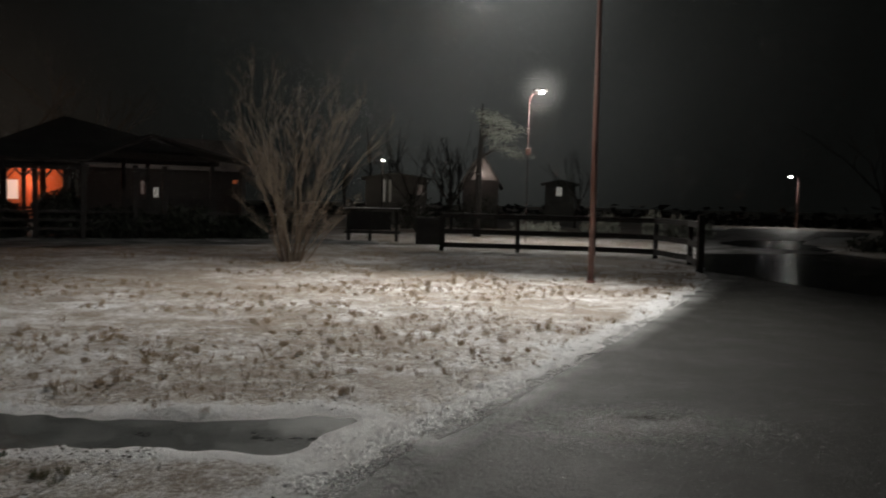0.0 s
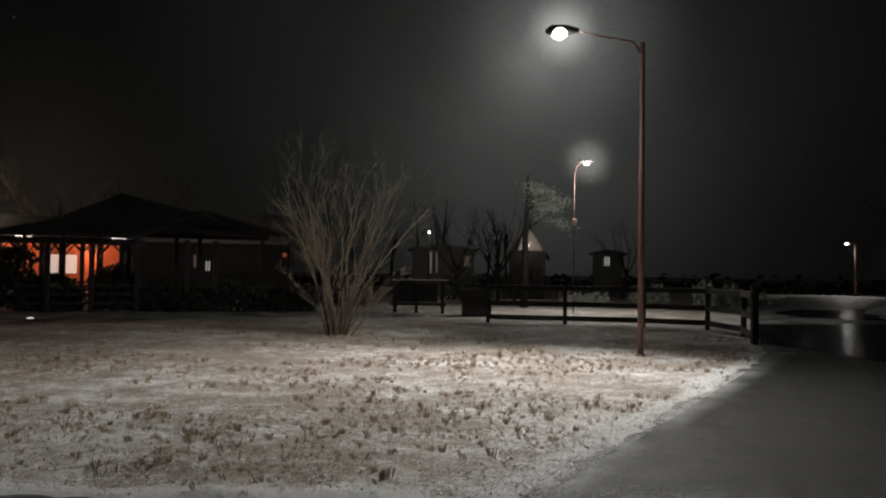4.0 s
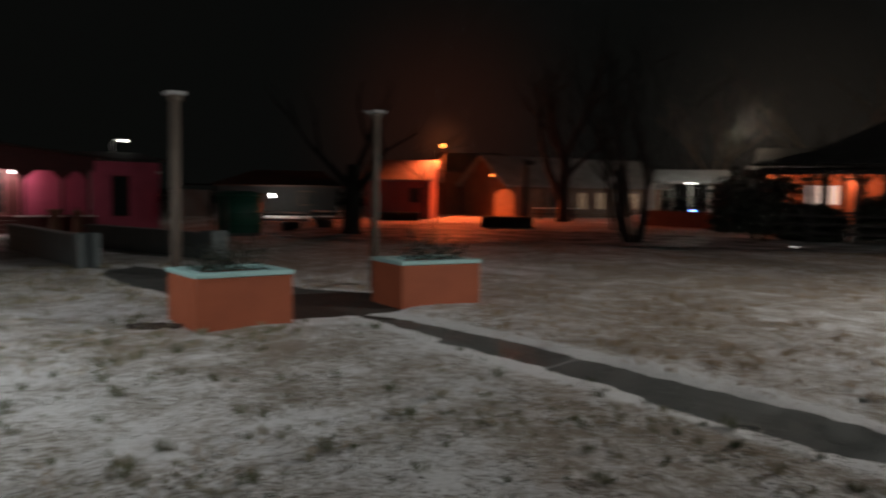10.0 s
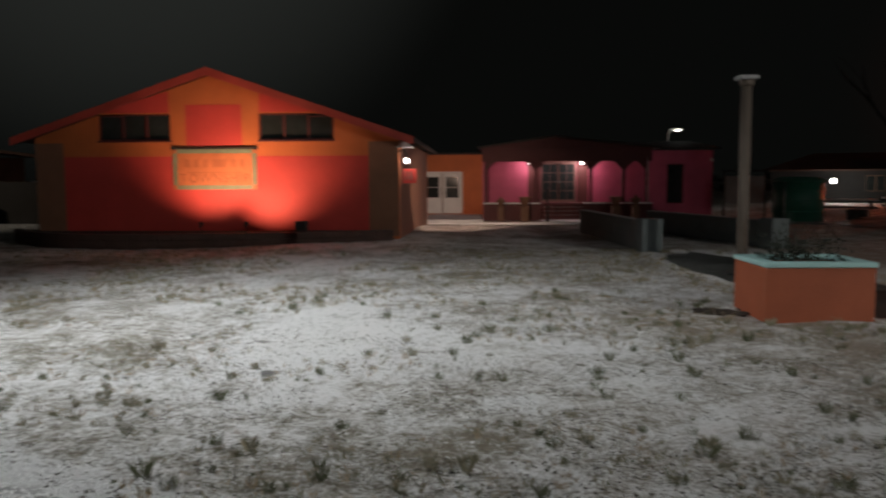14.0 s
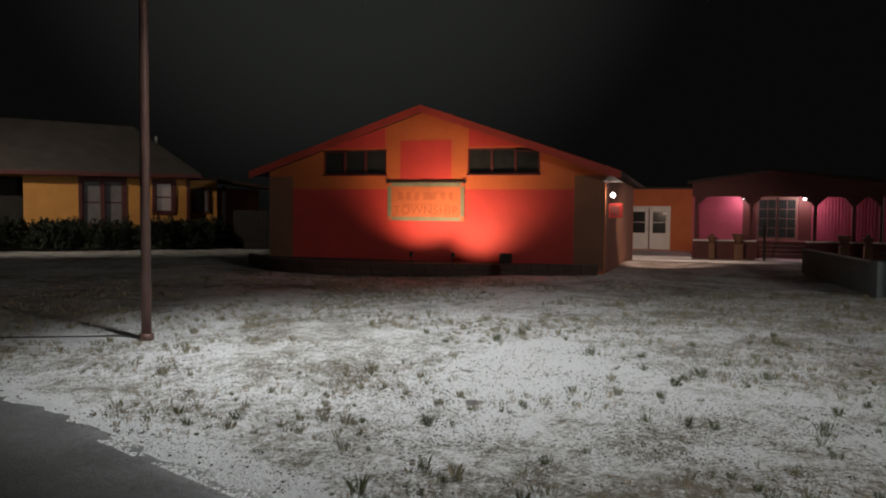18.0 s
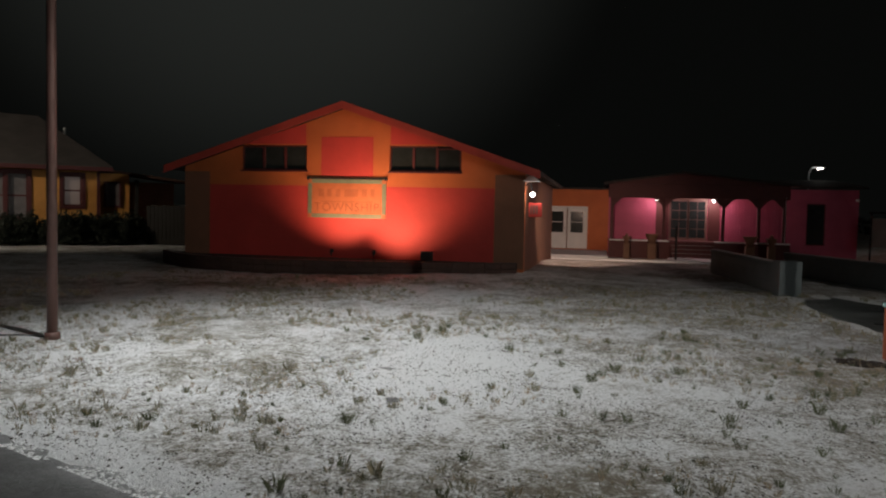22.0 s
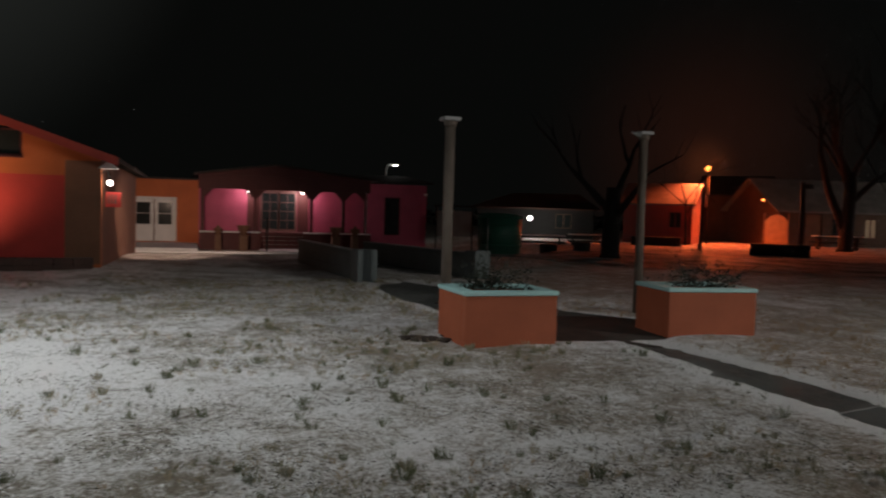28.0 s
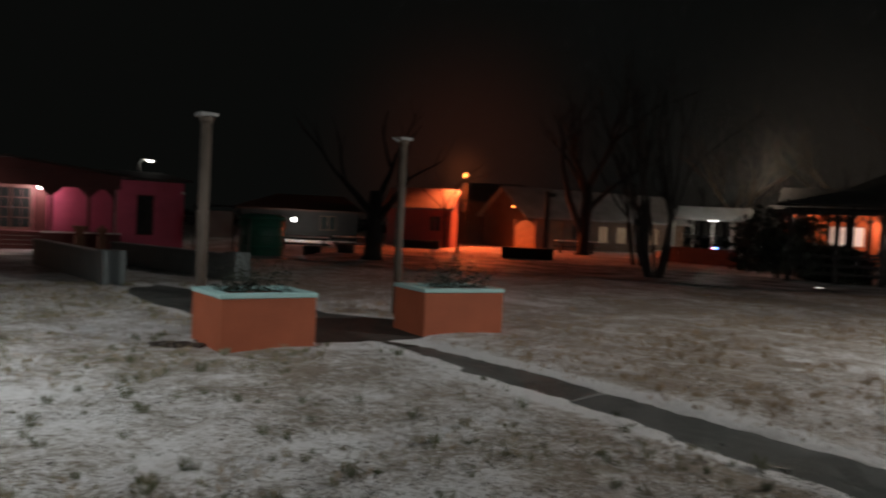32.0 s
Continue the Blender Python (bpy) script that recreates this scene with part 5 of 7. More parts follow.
def low_shed():
    """The small house far behind, with the bright flood lamp on its wall."""
    s = thing("far_cottage", pose(-47.0, 20.6, 0, 0, 0, 66), "low dark cottage with a bright flood lamp", "building")
    box_part("wall", s, BLACKISH, -3.4, 4.0, 0, 5, -0.3, 2.0, 0.0)
    for y0, z0, y1, z1 in ((-0.5, 1.95, 2.5, 2.95), (5.5, 1.95, 2.5, 2.95)):
        bm = bmesh.new()
        slab(bm, [(-3.9, y0, z0), (4.4, y0, z0), (3.2, y1, z1), (-1.2, y1, z1)], 0.1)
        part("roof", bm, ROOFRED, s, "dark red-brown roof slope")
    framed_window(s, 1.6, 2.6, 0.7, 1.6, -0.04, 2, DARKGLASS, BROWNWALL)
    bm = bmesh.new()
    bmesh.ops.create_uvsphere(bm, u_segments=12, v_segments=8, radius=0.13, matrix=Matrix.Translation((-0.05, -2.2, 1.3)))
    lm = part("flood_lamp", bm, LENS, s, "bright white flood lamp", True)
    lm.visible_shadow = False
    tube_part("lamp_arm", s, BLACKISH, [(-0.05, 0, 1.5), (-0.05, -2.1, 1.45)], 0.03, 6)


low_shed()


def bench_table(at, turn, w, label):
    t = thing("picnic_table", pose(*at, 0, 0, turn), label, "picnic table")
    box_part("tabletop", t, DARKWOOD, -w / 2, w / 2, -0.38, 0.38, 0.70, 0.75)
    box_part("snow_cover", t, SNOW, -w / 2 + 0.01, w / 2 - 0.01, -0.37, 0.37, 0.754, 0.80, 0.01, "snow lying on the table")
    for x in (-w * 0.38, w * 0.38):
        box_part("leg", t, DARKWOOD, x - 0.05, x + 0.05, -0.3, 0.3, 0.0, 0.70)
    for y in (-0.62, 0.62):
        box_part("bench", t, DARKWOOD, -w / 2, w / 2, y - 0.13, y + 0.13, 0.40, 0.45)


bench_table((-37.6, 17.0, -0.3), 66, 2.6, "snow-covered picnic table by the cottage")
bench_table((-36.6, 19.2, -0.2), 66, 2.0, "snow-covered picnic table by the cottage")


def barrel_planter(at, label):
    b = thing("barrel_planter", Matrix.Translation(at), label, "planter", "dark tubs on the yard")
    tube_part("tub", b, BLACKISH, [(0, 0, -0.1), (0, 0, 0.25), (0, 0, 0.52)], [0.30, 0.36, 0.38], 14)
    tube_part("earth", b, SOIL, [(0, 0, 0.522), (0, 0, 0.54)], 0.34, 14)


barrel_planter((-30.0, 13.9, float(land(-30, 13.9))), "dark round tub on the yard")
barrel_planter((-30.3, 15.6, float(land(-30.3, 15.6))), "dark round tub on the yard")


def yard_lamp(at, height, label):
    l = thing("street_lamp", Matrix.Translation(at), label, "street lamp")
    tube_part("pole", l, GREYSTEEL, [(0, -0.6, -0.3), (0, -0.6, height - 0.3), (0, -0.45, height), (0, -0.15, height + 0.05)], 0.04, 8)
    bm = bmesh.new()
    box(bm, -0.12, 0.12, -0.25, 0.25, height - 0.02, height + 0.05, 0.02)
    head = part("head", bm, GREYSTEEL, l)
    bm = bmesh.new()
    box(bm, -0.07, 0.07, -0.15, 0.15, height - 0.05, height - 0.022)
    le = part("lens", bm, LENS, l, "lit white lens")
    head.visible_shadow = le.visible_shadow = False


yard_lamp((-48.7, 12.0, 0), 4.4, "lit lamp behind the pink building")


# ---- kiosk, sodium lamp and long building ----
def gabled(name, m, w, d, eave, ridge, wall_mat, roof_mat, label, over=0.3, windows=(), door=None, end_mat=None):
    """A plain gabled house, its eaves to the front, with given windows (x0, x1, z0, z1)."""
    b = thing(name, m, label, "building")
    holes = sorted(list(windows) + ([door] if door else []))
    bm = bmesh.new()
    x = -w / 2
    for a, c, z0, z1, *_ in holes:
        prism(bm, [(x, -0.4), (a, -0.4), (a, eave), (x, eave)], 0, 0.2)
        prism(bm, [(a, z1), (c, z1), (c, eave), (a, eave)], 0, 0.2)
        if z0 > -0.3:
            prism(bm, [(a, -0.4), (c, -0.4), (c, z0), (a, z0)], 0, 0.2)
        x = c
    prism(bm, [(x, -0.4), (w / 2, -0.4), (w / 2, eave), (x, eave)], 0, 0.2)
    part("wall", bm, wall_mat, b)
    for s in (-1, 1):
        bm = bmesh.new()
        o = w / 2 if s > 0 else -w / 2 + 0.2
        vs = [(0.201, -0.4), (d, -0.4), (d, eave), (d / 2, ridge - 0.05), (0.201, eave)]
        a = [bm.verts.new((o - 0.2, y, z)) for y, z in vs]
        c = [bm.verts.new((o, y, z)) for y, z in vs]
        bm.faces.new(a)
        bm.faces.new(c[::-1])
        for k in range(5):
            j = (k + 1) % 5
            bm.faces.new((a[j], a[k], c[k], c[j]))
        part("end_wall", bm, end_mat or wall_mat, b)
    box_part("back_wall", b, wall_mat, -w / 2 + 0.21, w / 2 - 0.21, d - 0.2, d - 0.001, -0.4, eave, 0)
    for y0, y1 in ((-over, d / 2), (d + over, d / 2)):
        z0 = eave - (ridge - eave) * over / (d / 2)
        bm = bmesh.new()
        slab(bm, [(-w / 2 - over, y0, z0 + 0.1), (w / 2 + over, y0, z0 + 0.1), (w / 2 + over, y1, ridge + 0.1), (-w / 2 - over, y1, ridge + 0.1)], 0.1)
        part("roof", bm, roof_mat, b)
    for win in windows:
        a, c, z0, z1, *rest = win
        framed_window(b, a, c, z0, z1, 0.06, 2, rest[0] if rest else DARKGLASS, MAROON, None, 0.04)
    if door:
        box_part("door", b, BROWNWALL, door[0] + 0.02, door[1] - 0.02, 0.08, 0.13, door[2], door[3] - 0.02)
    return b


gabled("kiosk", pose(-40.9, 26.0, 0, 0, 0, 44), 4.0, 3.4, 2.45, 3.55, DULLRED, THINSNOW, "small red kiosk with snow on its roof", 0.25, ((0.7, 1.4, 1.0, 1.9),), end_mat=DULLPINK)
timber_bin((-37.8, 24.0, 0), 52, 2.6, 0.6, 0.45, "long dark timber planter by the kiosk")


def sodium_lamp():
    x, y, z = SODIUM_HEAD
    l = thing("street_lamp", Matrix.Translation((x, y, 0)), "lit orange sodium lamp on a slim post beside the kiosk", "street lamp")
    tube_part("pole", l, SILHOUETTE, [(-0.45, 0.4, -0.1), (-0.45, 0.4, 3.6), (-0.42, 0.38, z + 0.1), (-0.1, 0.1, z + 0.32), (0, 0, z + 0.24)], [0.04, 0.035, 0.03, 0.02, 0.02], 8)
    bm = bmesh.new()
    bmesh.ops.create_uvsphere(bm, u_segments=12, v_segments=8, radius=0.15, matrix=Matrix.Translation((0, 0, z)))
    le = part("lens", bm, LENS_SODIUM, l, "glowing orange sodium lens", True)
    le.visible_shadow = False
    hood = tube_part("hood", l, GREYSTEEL, [(0, 0, z + 0.15), (0, 0, z + 0.24)], [0.20, 0.05], 10)
    hood.visible_shadow = False
    hood.data.materials[0] = BLACKISH
    p = thing("utility_pole", Matrix.Translation((-32.75, 23.2, 0)), "leaning dark timber pole on the yard", "pole")
    tube_part("shaft", p, BLACKISH, [(0.1, -0.1, -0.1), (0, 0, 0.4), (0.02, 0.05, 2.0), (0.03, 0.1, 3.2)], [0.09, 0.08, 0.075, 0.06], 8)
    tube_part("stay", p, BLACKISH, [(0.03, 0.1, 2.9), (0.35, 0.55, 2.3)], 0.02, 6)


sodium_lamp()
# pale and glowing panes put light falling on this facade into the colour
gabled("long_building", pose(-39.35, 41.0, 0, 0, 0, 82), 13.7, 6.0, 2.35, 4.2, DARKBOARD, THINSNOW, "long low building with a snowy roof",
       0.4, ((-3.2, -2.3, 0.7, 1.8), (-0.9, -0.1, 0.6, 1.8, GLOWPANE), (0.7, 1.5, 0.6, 1.8, GLOWPANE), (2.2, 3.0, 0.6, 1.8, CURTAIN), (3.7, 4.5, 0.6, 1.8, GLOWPANE), (5.2, 6.0, 0.6, 1.8, CURTAIN)), (-5.0, -3.9, 0.0, 2.0))
gabled("long_building", pose(-46.6, 36.0, 0, 0, 0, 52), 4.6, 4.0, 3.3, 4.6, DARKBOARD, DARKROOF, "narrow dark brown wing of the long building", 0.2)
shelter = thing("notice_shelter", pose(-39.3, 33.2, 0, 0, 0, 52), "tan boarded panel with an arched head beside the long building", "panel")
bm = bmesh.new()
prism(bm, [(-0.62, 0.0), (0.62, 0.0), (0.62, 1.55), (0.35, 1.85), (0.0, 1.95), (-0.35, 1.85), (-0.62, 1.55)], 0.0, 0.08)
part("panel", bm, TANBOARD, shelter)
for x in (-0.72, 0.64):
    box_part("post", shelter, BROWNWALL, x, x + 0.08, -0.03, 0.11, -0.1, 2.0)
timber_bin((-28.6, 24.3, 0), 50, 2.4, 0.8, 0.5, "black timber planter box on the yard")
marker = thing("timber_post", Matrix.Translation((-31.5, 28.0, 0)), "tall dark timber post with a small board at its head", "post")
tube_part("shaft", marker, BLACKISH, [(0, 0, -0.1), (0.02, 0.02, 1.8), (0, 0, 3.45)], [0.13, 0.12, 0.11], 10)
box_part("head_board", marker, BLACKISH, 0.0, 0.32, 0.02, 0.34, 3.15, 3.36, 0.01)
bench_table((-35.6, 34.2, 0), 60, 2.6, "snow-covered table before the long building")


def open_shelter(at, turn):
    """A lit open shelter with a snowy roof on slim pale posts."""
    p = thing("garden_shelter", pose(*at, 0, 0, turn), "open shelter with pale posts and a snowy roof, lit inside", "shelter")
    for x in (-2.6, -1.3, 0.0, 1.3, 2.6):
        for y in (-1.4, 1.4):
            box_part("post", p, GREYWALL, x - 0.045, x + 0.045, y - 0.045, y + 0.045, -0.1, 2.6)
    for y0, y1 in ((-1.8, 0.0), (1.8, 0.0)):
        bm = bmesh.new()
        slab(bm, [(-3.0, y0, 2.65), (3.0, y0, 2.65), (2.4, y1, 3.5), (-2.4, y1, 3.5)], 0.1)
        part("roof", bm, THINSNOW, p, "snow-dusted roof slope")
    for x in (-1.9, 0.4):
        box_part("bench", p, HAZEBOARD, x - 0.7, x + 0.7, -0.2, 0.2, 0.40, 0.46)
        for q in (-0.6, 0.6):
            box_part("bench_leg", p, HAZEBOARD, x + q - 0.04, x + q + 0.04, -0.16, 0.16, -0.05, 0.399)
    box_part("tube_lamp", p, LENS_PINK, -0.3, 0.3, -0.03, 0.03, 2.52, 2.55, 0.0, "lit tube lamp")


open_shelter((-35.0, 46.6, 0), 38)
point_lamp("shelter_and_fill_light", (-35.0, 46.6, 2.4), 110, (0.95, 1.0, 0.88), 0.2)
# second lamp added without a fixture, brightens the shelter roof and yard
point_lamp("shelter_and_fill_light", (-33.0, 43.9, 3.9), 120, (0.95, 1.0, 0.88), 0.2)


def snow_heap(at, w, h, seed):
    rng = random.Random(seed)
    bm = bmesh.new()
    bmesh.ops.create_icosphere(bm, subdivisions=3, radius=1.0)
    for v in bm.verts:
        k = 1 + 0.35 * noise.noise(v.co * 1.8 + Vector((seed, 0, 0)))
        v.co = Vector((v.co.x * w * k, v.co.y * w * 0.6 * k, v.co.z * h * k)) + Vector((*at, 0.0))
    ob = part("snow_heap", bm, SNOW, None, "", True)
    tagged(ob, "heap of ploughed snow at the yard's edge", "snow heap")


snow_heap((-32.6, 38.6), 0.9, 0.45, 3)
snow_heap((-31.0, 39.6), 1.2, 0.5, 7)
box_part("garden_wall", None, ROOFRED, -28.4, -24.0, 33.9, 34.1, -0.1, 0.85)
tagged(bpy.data.objects["garden_wall"], "low dark red wall along the yard", "low wall")


def parked_car(at, turn, colour, label):
    c = thing("car", pose(*at, 0, 0, turn), label, "car")
    bm = bmesh.new()
    prism(bm, [(-2.3, 0.35), (2.3, 0.35), (2.35, 0.75), (1.5, 0.92), (0.85, 1.42), (-1.1, 1.45), (-1.9, 0.98), (-2.35, 0.9)], -0.88, 0.88)
    part("body", bm, colour, c)
    for x in (-1.4, 1.4):
        for y in (-0.9, 0.72):
            tube_part("wheel", c, BLACKISH, [(x, y, 0.33), (x, y + 0.18, 0.33)], 0.33, 16)
    box_part("window", c, DARKGLASS, -1.0, 0.75, -0.895, -0.882, 0.98, 1.36, 0.0)
    lb = box_part("light_bar", c, GREYSTEEL, -0.12, 0.12, -0.6, 0.6, 1.46, 1.52)
    box_part("blue_lens", lb, glow("blue_beacon", (0.05, 0.25, 1.0), 14), -0.1, 0.1, -0.55, -0.05, 1.524, 1.60)
    box_part("red_lens", lb, glow("red_beacon", (1.0, 0.05, 0.04), 14), -0.1, 0.1, 0.05, 0.55, 1.524, 1.60)


parked_car((-28.0, 37.5, -0.75), 40, BLACKISH, "dark patrol car with a lit beacon bar")


# ---- pavilion and the lit shops behind it ----
def pavilion():
    p = thing("picnic_pavilion", pose(-14.1, 30.9, 0, 0, 0, 24.6), "dark open timber pavilion with a hipped roof", "pavilion")
    W, D = 6.6, 4.2
    A, B = Vector((-0.3, 0, 4.62)), Vector((1.9, 0, 4.12))
    mid = [(-2.7, -2.2, 3.35), (4.4, -2.2, 3.28), (4.4, 2.2, 3.6), (-2.7, 2.2, 3.6)]
    low = [(-4.5, -D, 2.80), (6.3, -D, 2.86), (6.3, D, 3.36), (-4.5, D, 3.30)]
    for q in ((mid[0], mid[1], B, A), (mid[2], mid[3], A, B), (mid[3], mid[0], A), (mid[1], mid[2], B),
              (low[0], (0.4, -D, 2.80), (0.4, -2.2, 3.32), mid[0]), ((0.4, -D, 2.80), (2.6, -D, 3.78), (2.6, -2.2, 3.92), (0.4, -2.2, 3.32)), ((2.6, -D, 3.78), low[1], mid[1], (2.6, -2.2, 3.92)),
              (low[1], low[2], mid[2], mid[1]), (low[2], low[3], mid[3], mid[2]), (low[3], low[0], mid[0], mid[3])):
        bm = bmesh.new()
        slab(bm, [Vector(v) for v in q], 0.09)
        # near-black keeps the lamplit roof a silhouette
        part("roof", bm, SILHOUETTE, p, "dark shingled roof slope")
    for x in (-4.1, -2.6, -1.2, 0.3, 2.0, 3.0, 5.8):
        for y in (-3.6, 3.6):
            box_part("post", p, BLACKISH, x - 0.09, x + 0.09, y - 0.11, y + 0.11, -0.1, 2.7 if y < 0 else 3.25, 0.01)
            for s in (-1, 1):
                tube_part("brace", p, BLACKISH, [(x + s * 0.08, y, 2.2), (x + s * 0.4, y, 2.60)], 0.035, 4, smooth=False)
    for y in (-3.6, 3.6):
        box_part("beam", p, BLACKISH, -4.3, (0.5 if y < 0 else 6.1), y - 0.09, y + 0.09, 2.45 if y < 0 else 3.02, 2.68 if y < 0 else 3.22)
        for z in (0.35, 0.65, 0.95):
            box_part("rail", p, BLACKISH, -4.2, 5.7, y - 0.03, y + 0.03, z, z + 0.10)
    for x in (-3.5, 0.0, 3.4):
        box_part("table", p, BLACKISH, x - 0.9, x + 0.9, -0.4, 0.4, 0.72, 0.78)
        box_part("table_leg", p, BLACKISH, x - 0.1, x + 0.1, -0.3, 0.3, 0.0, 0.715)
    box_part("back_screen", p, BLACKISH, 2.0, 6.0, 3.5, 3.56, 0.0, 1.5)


pavilion()
for k, (x, y, w, h) in enumerate(((-17.2, 26.6, 4.3, 3.0), (-15.3, 27.4, 2.6, 1.5), (-13.4, 28.1, 2.0, 2.0), (-11.6, 28.7, 3.0, 1.3), (-9.4, 29.4, 3.0, 1.35), (-7.4, 30.2, 2.4, 1.2), (-16.4, 28.4, 2.4, 1.5))):
    leafy_bush((x, y), w, w * 0.7, h, 41 + k, LEAFDARK, "tall dark evergreen bush beside the pavilion" if h > 2.5 else "dark evergreen bush before the pavilion", 2600, leaf=0.12)


def orange_shop():
    s = gabled("orange_shop", pose(-27.5, 50.1, 0, 0, 0, 29.0), 7.4, 6.0, 3.6, 5.0, ORANGE, DARKROOF, "orange-walled shop lit from inside its porch", 0.4,
               ((-0.9, 1.1, 1.2, 2.5, ROOMWHITE), (-3.5, -2.9, 1.2, 2.7, ROOMORANGE), (2.3, 2.6, 1.2, 2.2, ROOMWHITE)))
    for x in (-3.6, -2.3, -1.0, 0.1, 1.3, 2.4, 3.6):
        box_part("porch_post", s, BLACKISH, x - 0.13, x + 0.13, -2.3, -2.1, -0.2, 3.2)
        for sgn in (-1, 1):
            tube_part("brace", s, BLACKISH, [(x, -2.2, 2.6), (x + sgn * 0.5, -2.2, 3.15)], 0.09, 4, smooth=False)
    bm = bmesh.new()
    slab(bm, [(-4.6, -2.5, 3.4), (4.6, -2.5, 3.4), (4.6, 0.0, 3.75), (-4.6, 0.0, 3.75)], 0.25)
    part("porch_roof", bm, DARKROOF, s)
    for x in (-2.0, 3.4):
        box_part("tube_lamp", s, glow("tube_lamp_glow", (1.0, 0.9, 0.8), 4), x - 0.45, x + 0.45, -2.75, -2.65, 3.45, 3.52, 0.0, "lit tube lamp")


orange_shop()
point_lamp("shop_light", (-29.4, 48.0, 2.6), 130, (1.0, 0.54, 0.42), 0.2)
point_lamp("shop_light", (-25.4, 50.2, 2.6), 90, (1.0, 0.54, 0.42), 0.2)
# added lamp with no fixture, warms the trees and sleet behind the shop
point_lamp("shop_haze_fill", (-33.5, 50.0, 6.0), 220, (1.0, 0.80, 0.6), 0.2)


def lit_cottage(name, at, turn, w, d, eave, ridge, label, windows, gable_front=True, wall=GREYWALL):
    """A house with its gable to the front."""
    c = thing(name, pose(*at, 0, 0, turn), label, "building")
    bm = bmesh.new()
    prism(bm, [(-w / 2, -0.3), (w / 2, -0.3), (w / 2, eave), (0, ridge), (-w / 2, eave)], 0, d)
    part("wall", bm, wall, c)
    for s in (-1, 1):
        bm = bmesh.new()
        e = s * (w / 2 + 0.3)
        ez = eave - (ridge - eave) * 0.3 / (w / 2)
        slab(bm, [(0, -0.3, ridge + 0.1), (e, -0.3, ez + 0.1), (e, d + 0.3, ez + 0.1), (0, d + 0.3, ridge + 0.1)], 0.09)
        # roof grey lightened to stand for haze before the far cottages
        part("roof", bm, HAZEBOARD, c)
    for a, b, z0, z1, m in windows:
        framed_window(c, a, b, z0, z1, -0.04, 2, m, WHITEPAINT, None, 0.05)
    return c


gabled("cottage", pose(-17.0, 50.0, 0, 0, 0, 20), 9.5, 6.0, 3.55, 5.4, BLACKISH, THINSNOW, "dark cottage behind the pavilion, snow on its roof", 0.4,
       ((-1.5, -1.05, 1.7, 2.6, DIMPANE), (-0.75, -0.42, 1.5, 2.2, ROOMWHITE), (4.1, 4.4, 2.5, 2.8, ROOMORANGE)))
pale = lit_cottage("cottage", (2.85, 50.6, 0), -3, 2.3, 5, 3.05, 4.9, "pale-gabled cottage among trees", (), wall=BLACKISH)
# lamplit part of the gable put in as a pale board
bm = bmesh.new()
prism(bm, [(-0.62, 3.14), (1.02, 3.14), (0.0, 4.78), (-0.1, 4.6)], -0.03, -0.002)
part("lamplit_gable", bm, GREYWALL, pale, "pale board painted for the lamplit part of the gable")
box_part("gable_lamp", pale, LENS_PINK, -0.05, 0.05, -0.2, -0.1, 3.42, 3.52, 0.0, "small lit lamp")
# tall glowing panes stand in for posts lit by the globe lamp
lit_cottage("cottage", (-2.7, 54.0, 0), 4, 4.2, 5, 3.2, 3.5, "dark cottage behind a lit yard lamp", ((-1.0, -0.74, 1.6, 3.1, ROOMWHITE), (-0.50, -0.34, 1.6, 3.1, ROOMWHITE), (1.45, 1.9, 2.1, 2.8, DIMPANE)), wall=HAZEBOARD)
lit_cottage("cottage", (9.2, 58.5, 0), -8, 2.2, 4, 3.2, 3.45, "dark cottage with one small lit window", ((-0.3, 0.15, 2.3, 3.0, ROOMWHITE),), wall=HAZEBOARD)


def post_light(at, height, label):
    l = thing("street_lamp", Matrix.Translation((*at, 0)), label, "street lamp")
    tube_part("pole", l, BLACKISH, [(0, 0, -0.1), (0, 0, height - 0.1)], 0.05, 8)
    bm = bmesh.new()
    bmesh.ops.create_uvsphere(bm, u_segments=10, v_segments=8, radius=0.065, matrix=Matrix.Translation((0, 0, height)))
    le = part("globe", bm, LENS, l, "lit round globe", True)
    le.visible_shadow = False


post_light((-3.38, 49.9), 4.2, "lit globe lamp before a pale cottage")
point_lamp("globe_light", (-3.38, 49.9, 4.2), 14, (1.0, 0.88, 0.66), 0.16)
point_lamp("gable_light", (2.85, 49.5, 3.47), 20, (1.0, 0.8, 0.7), 0.1)
# added lamp with no fixture, brightens the dark cottage's snowy roof
point_lamp("cottage_fill_light", (-16.5, 46.0, 5.4), 55, (1.0, 0.85, 0.7), 0.1)


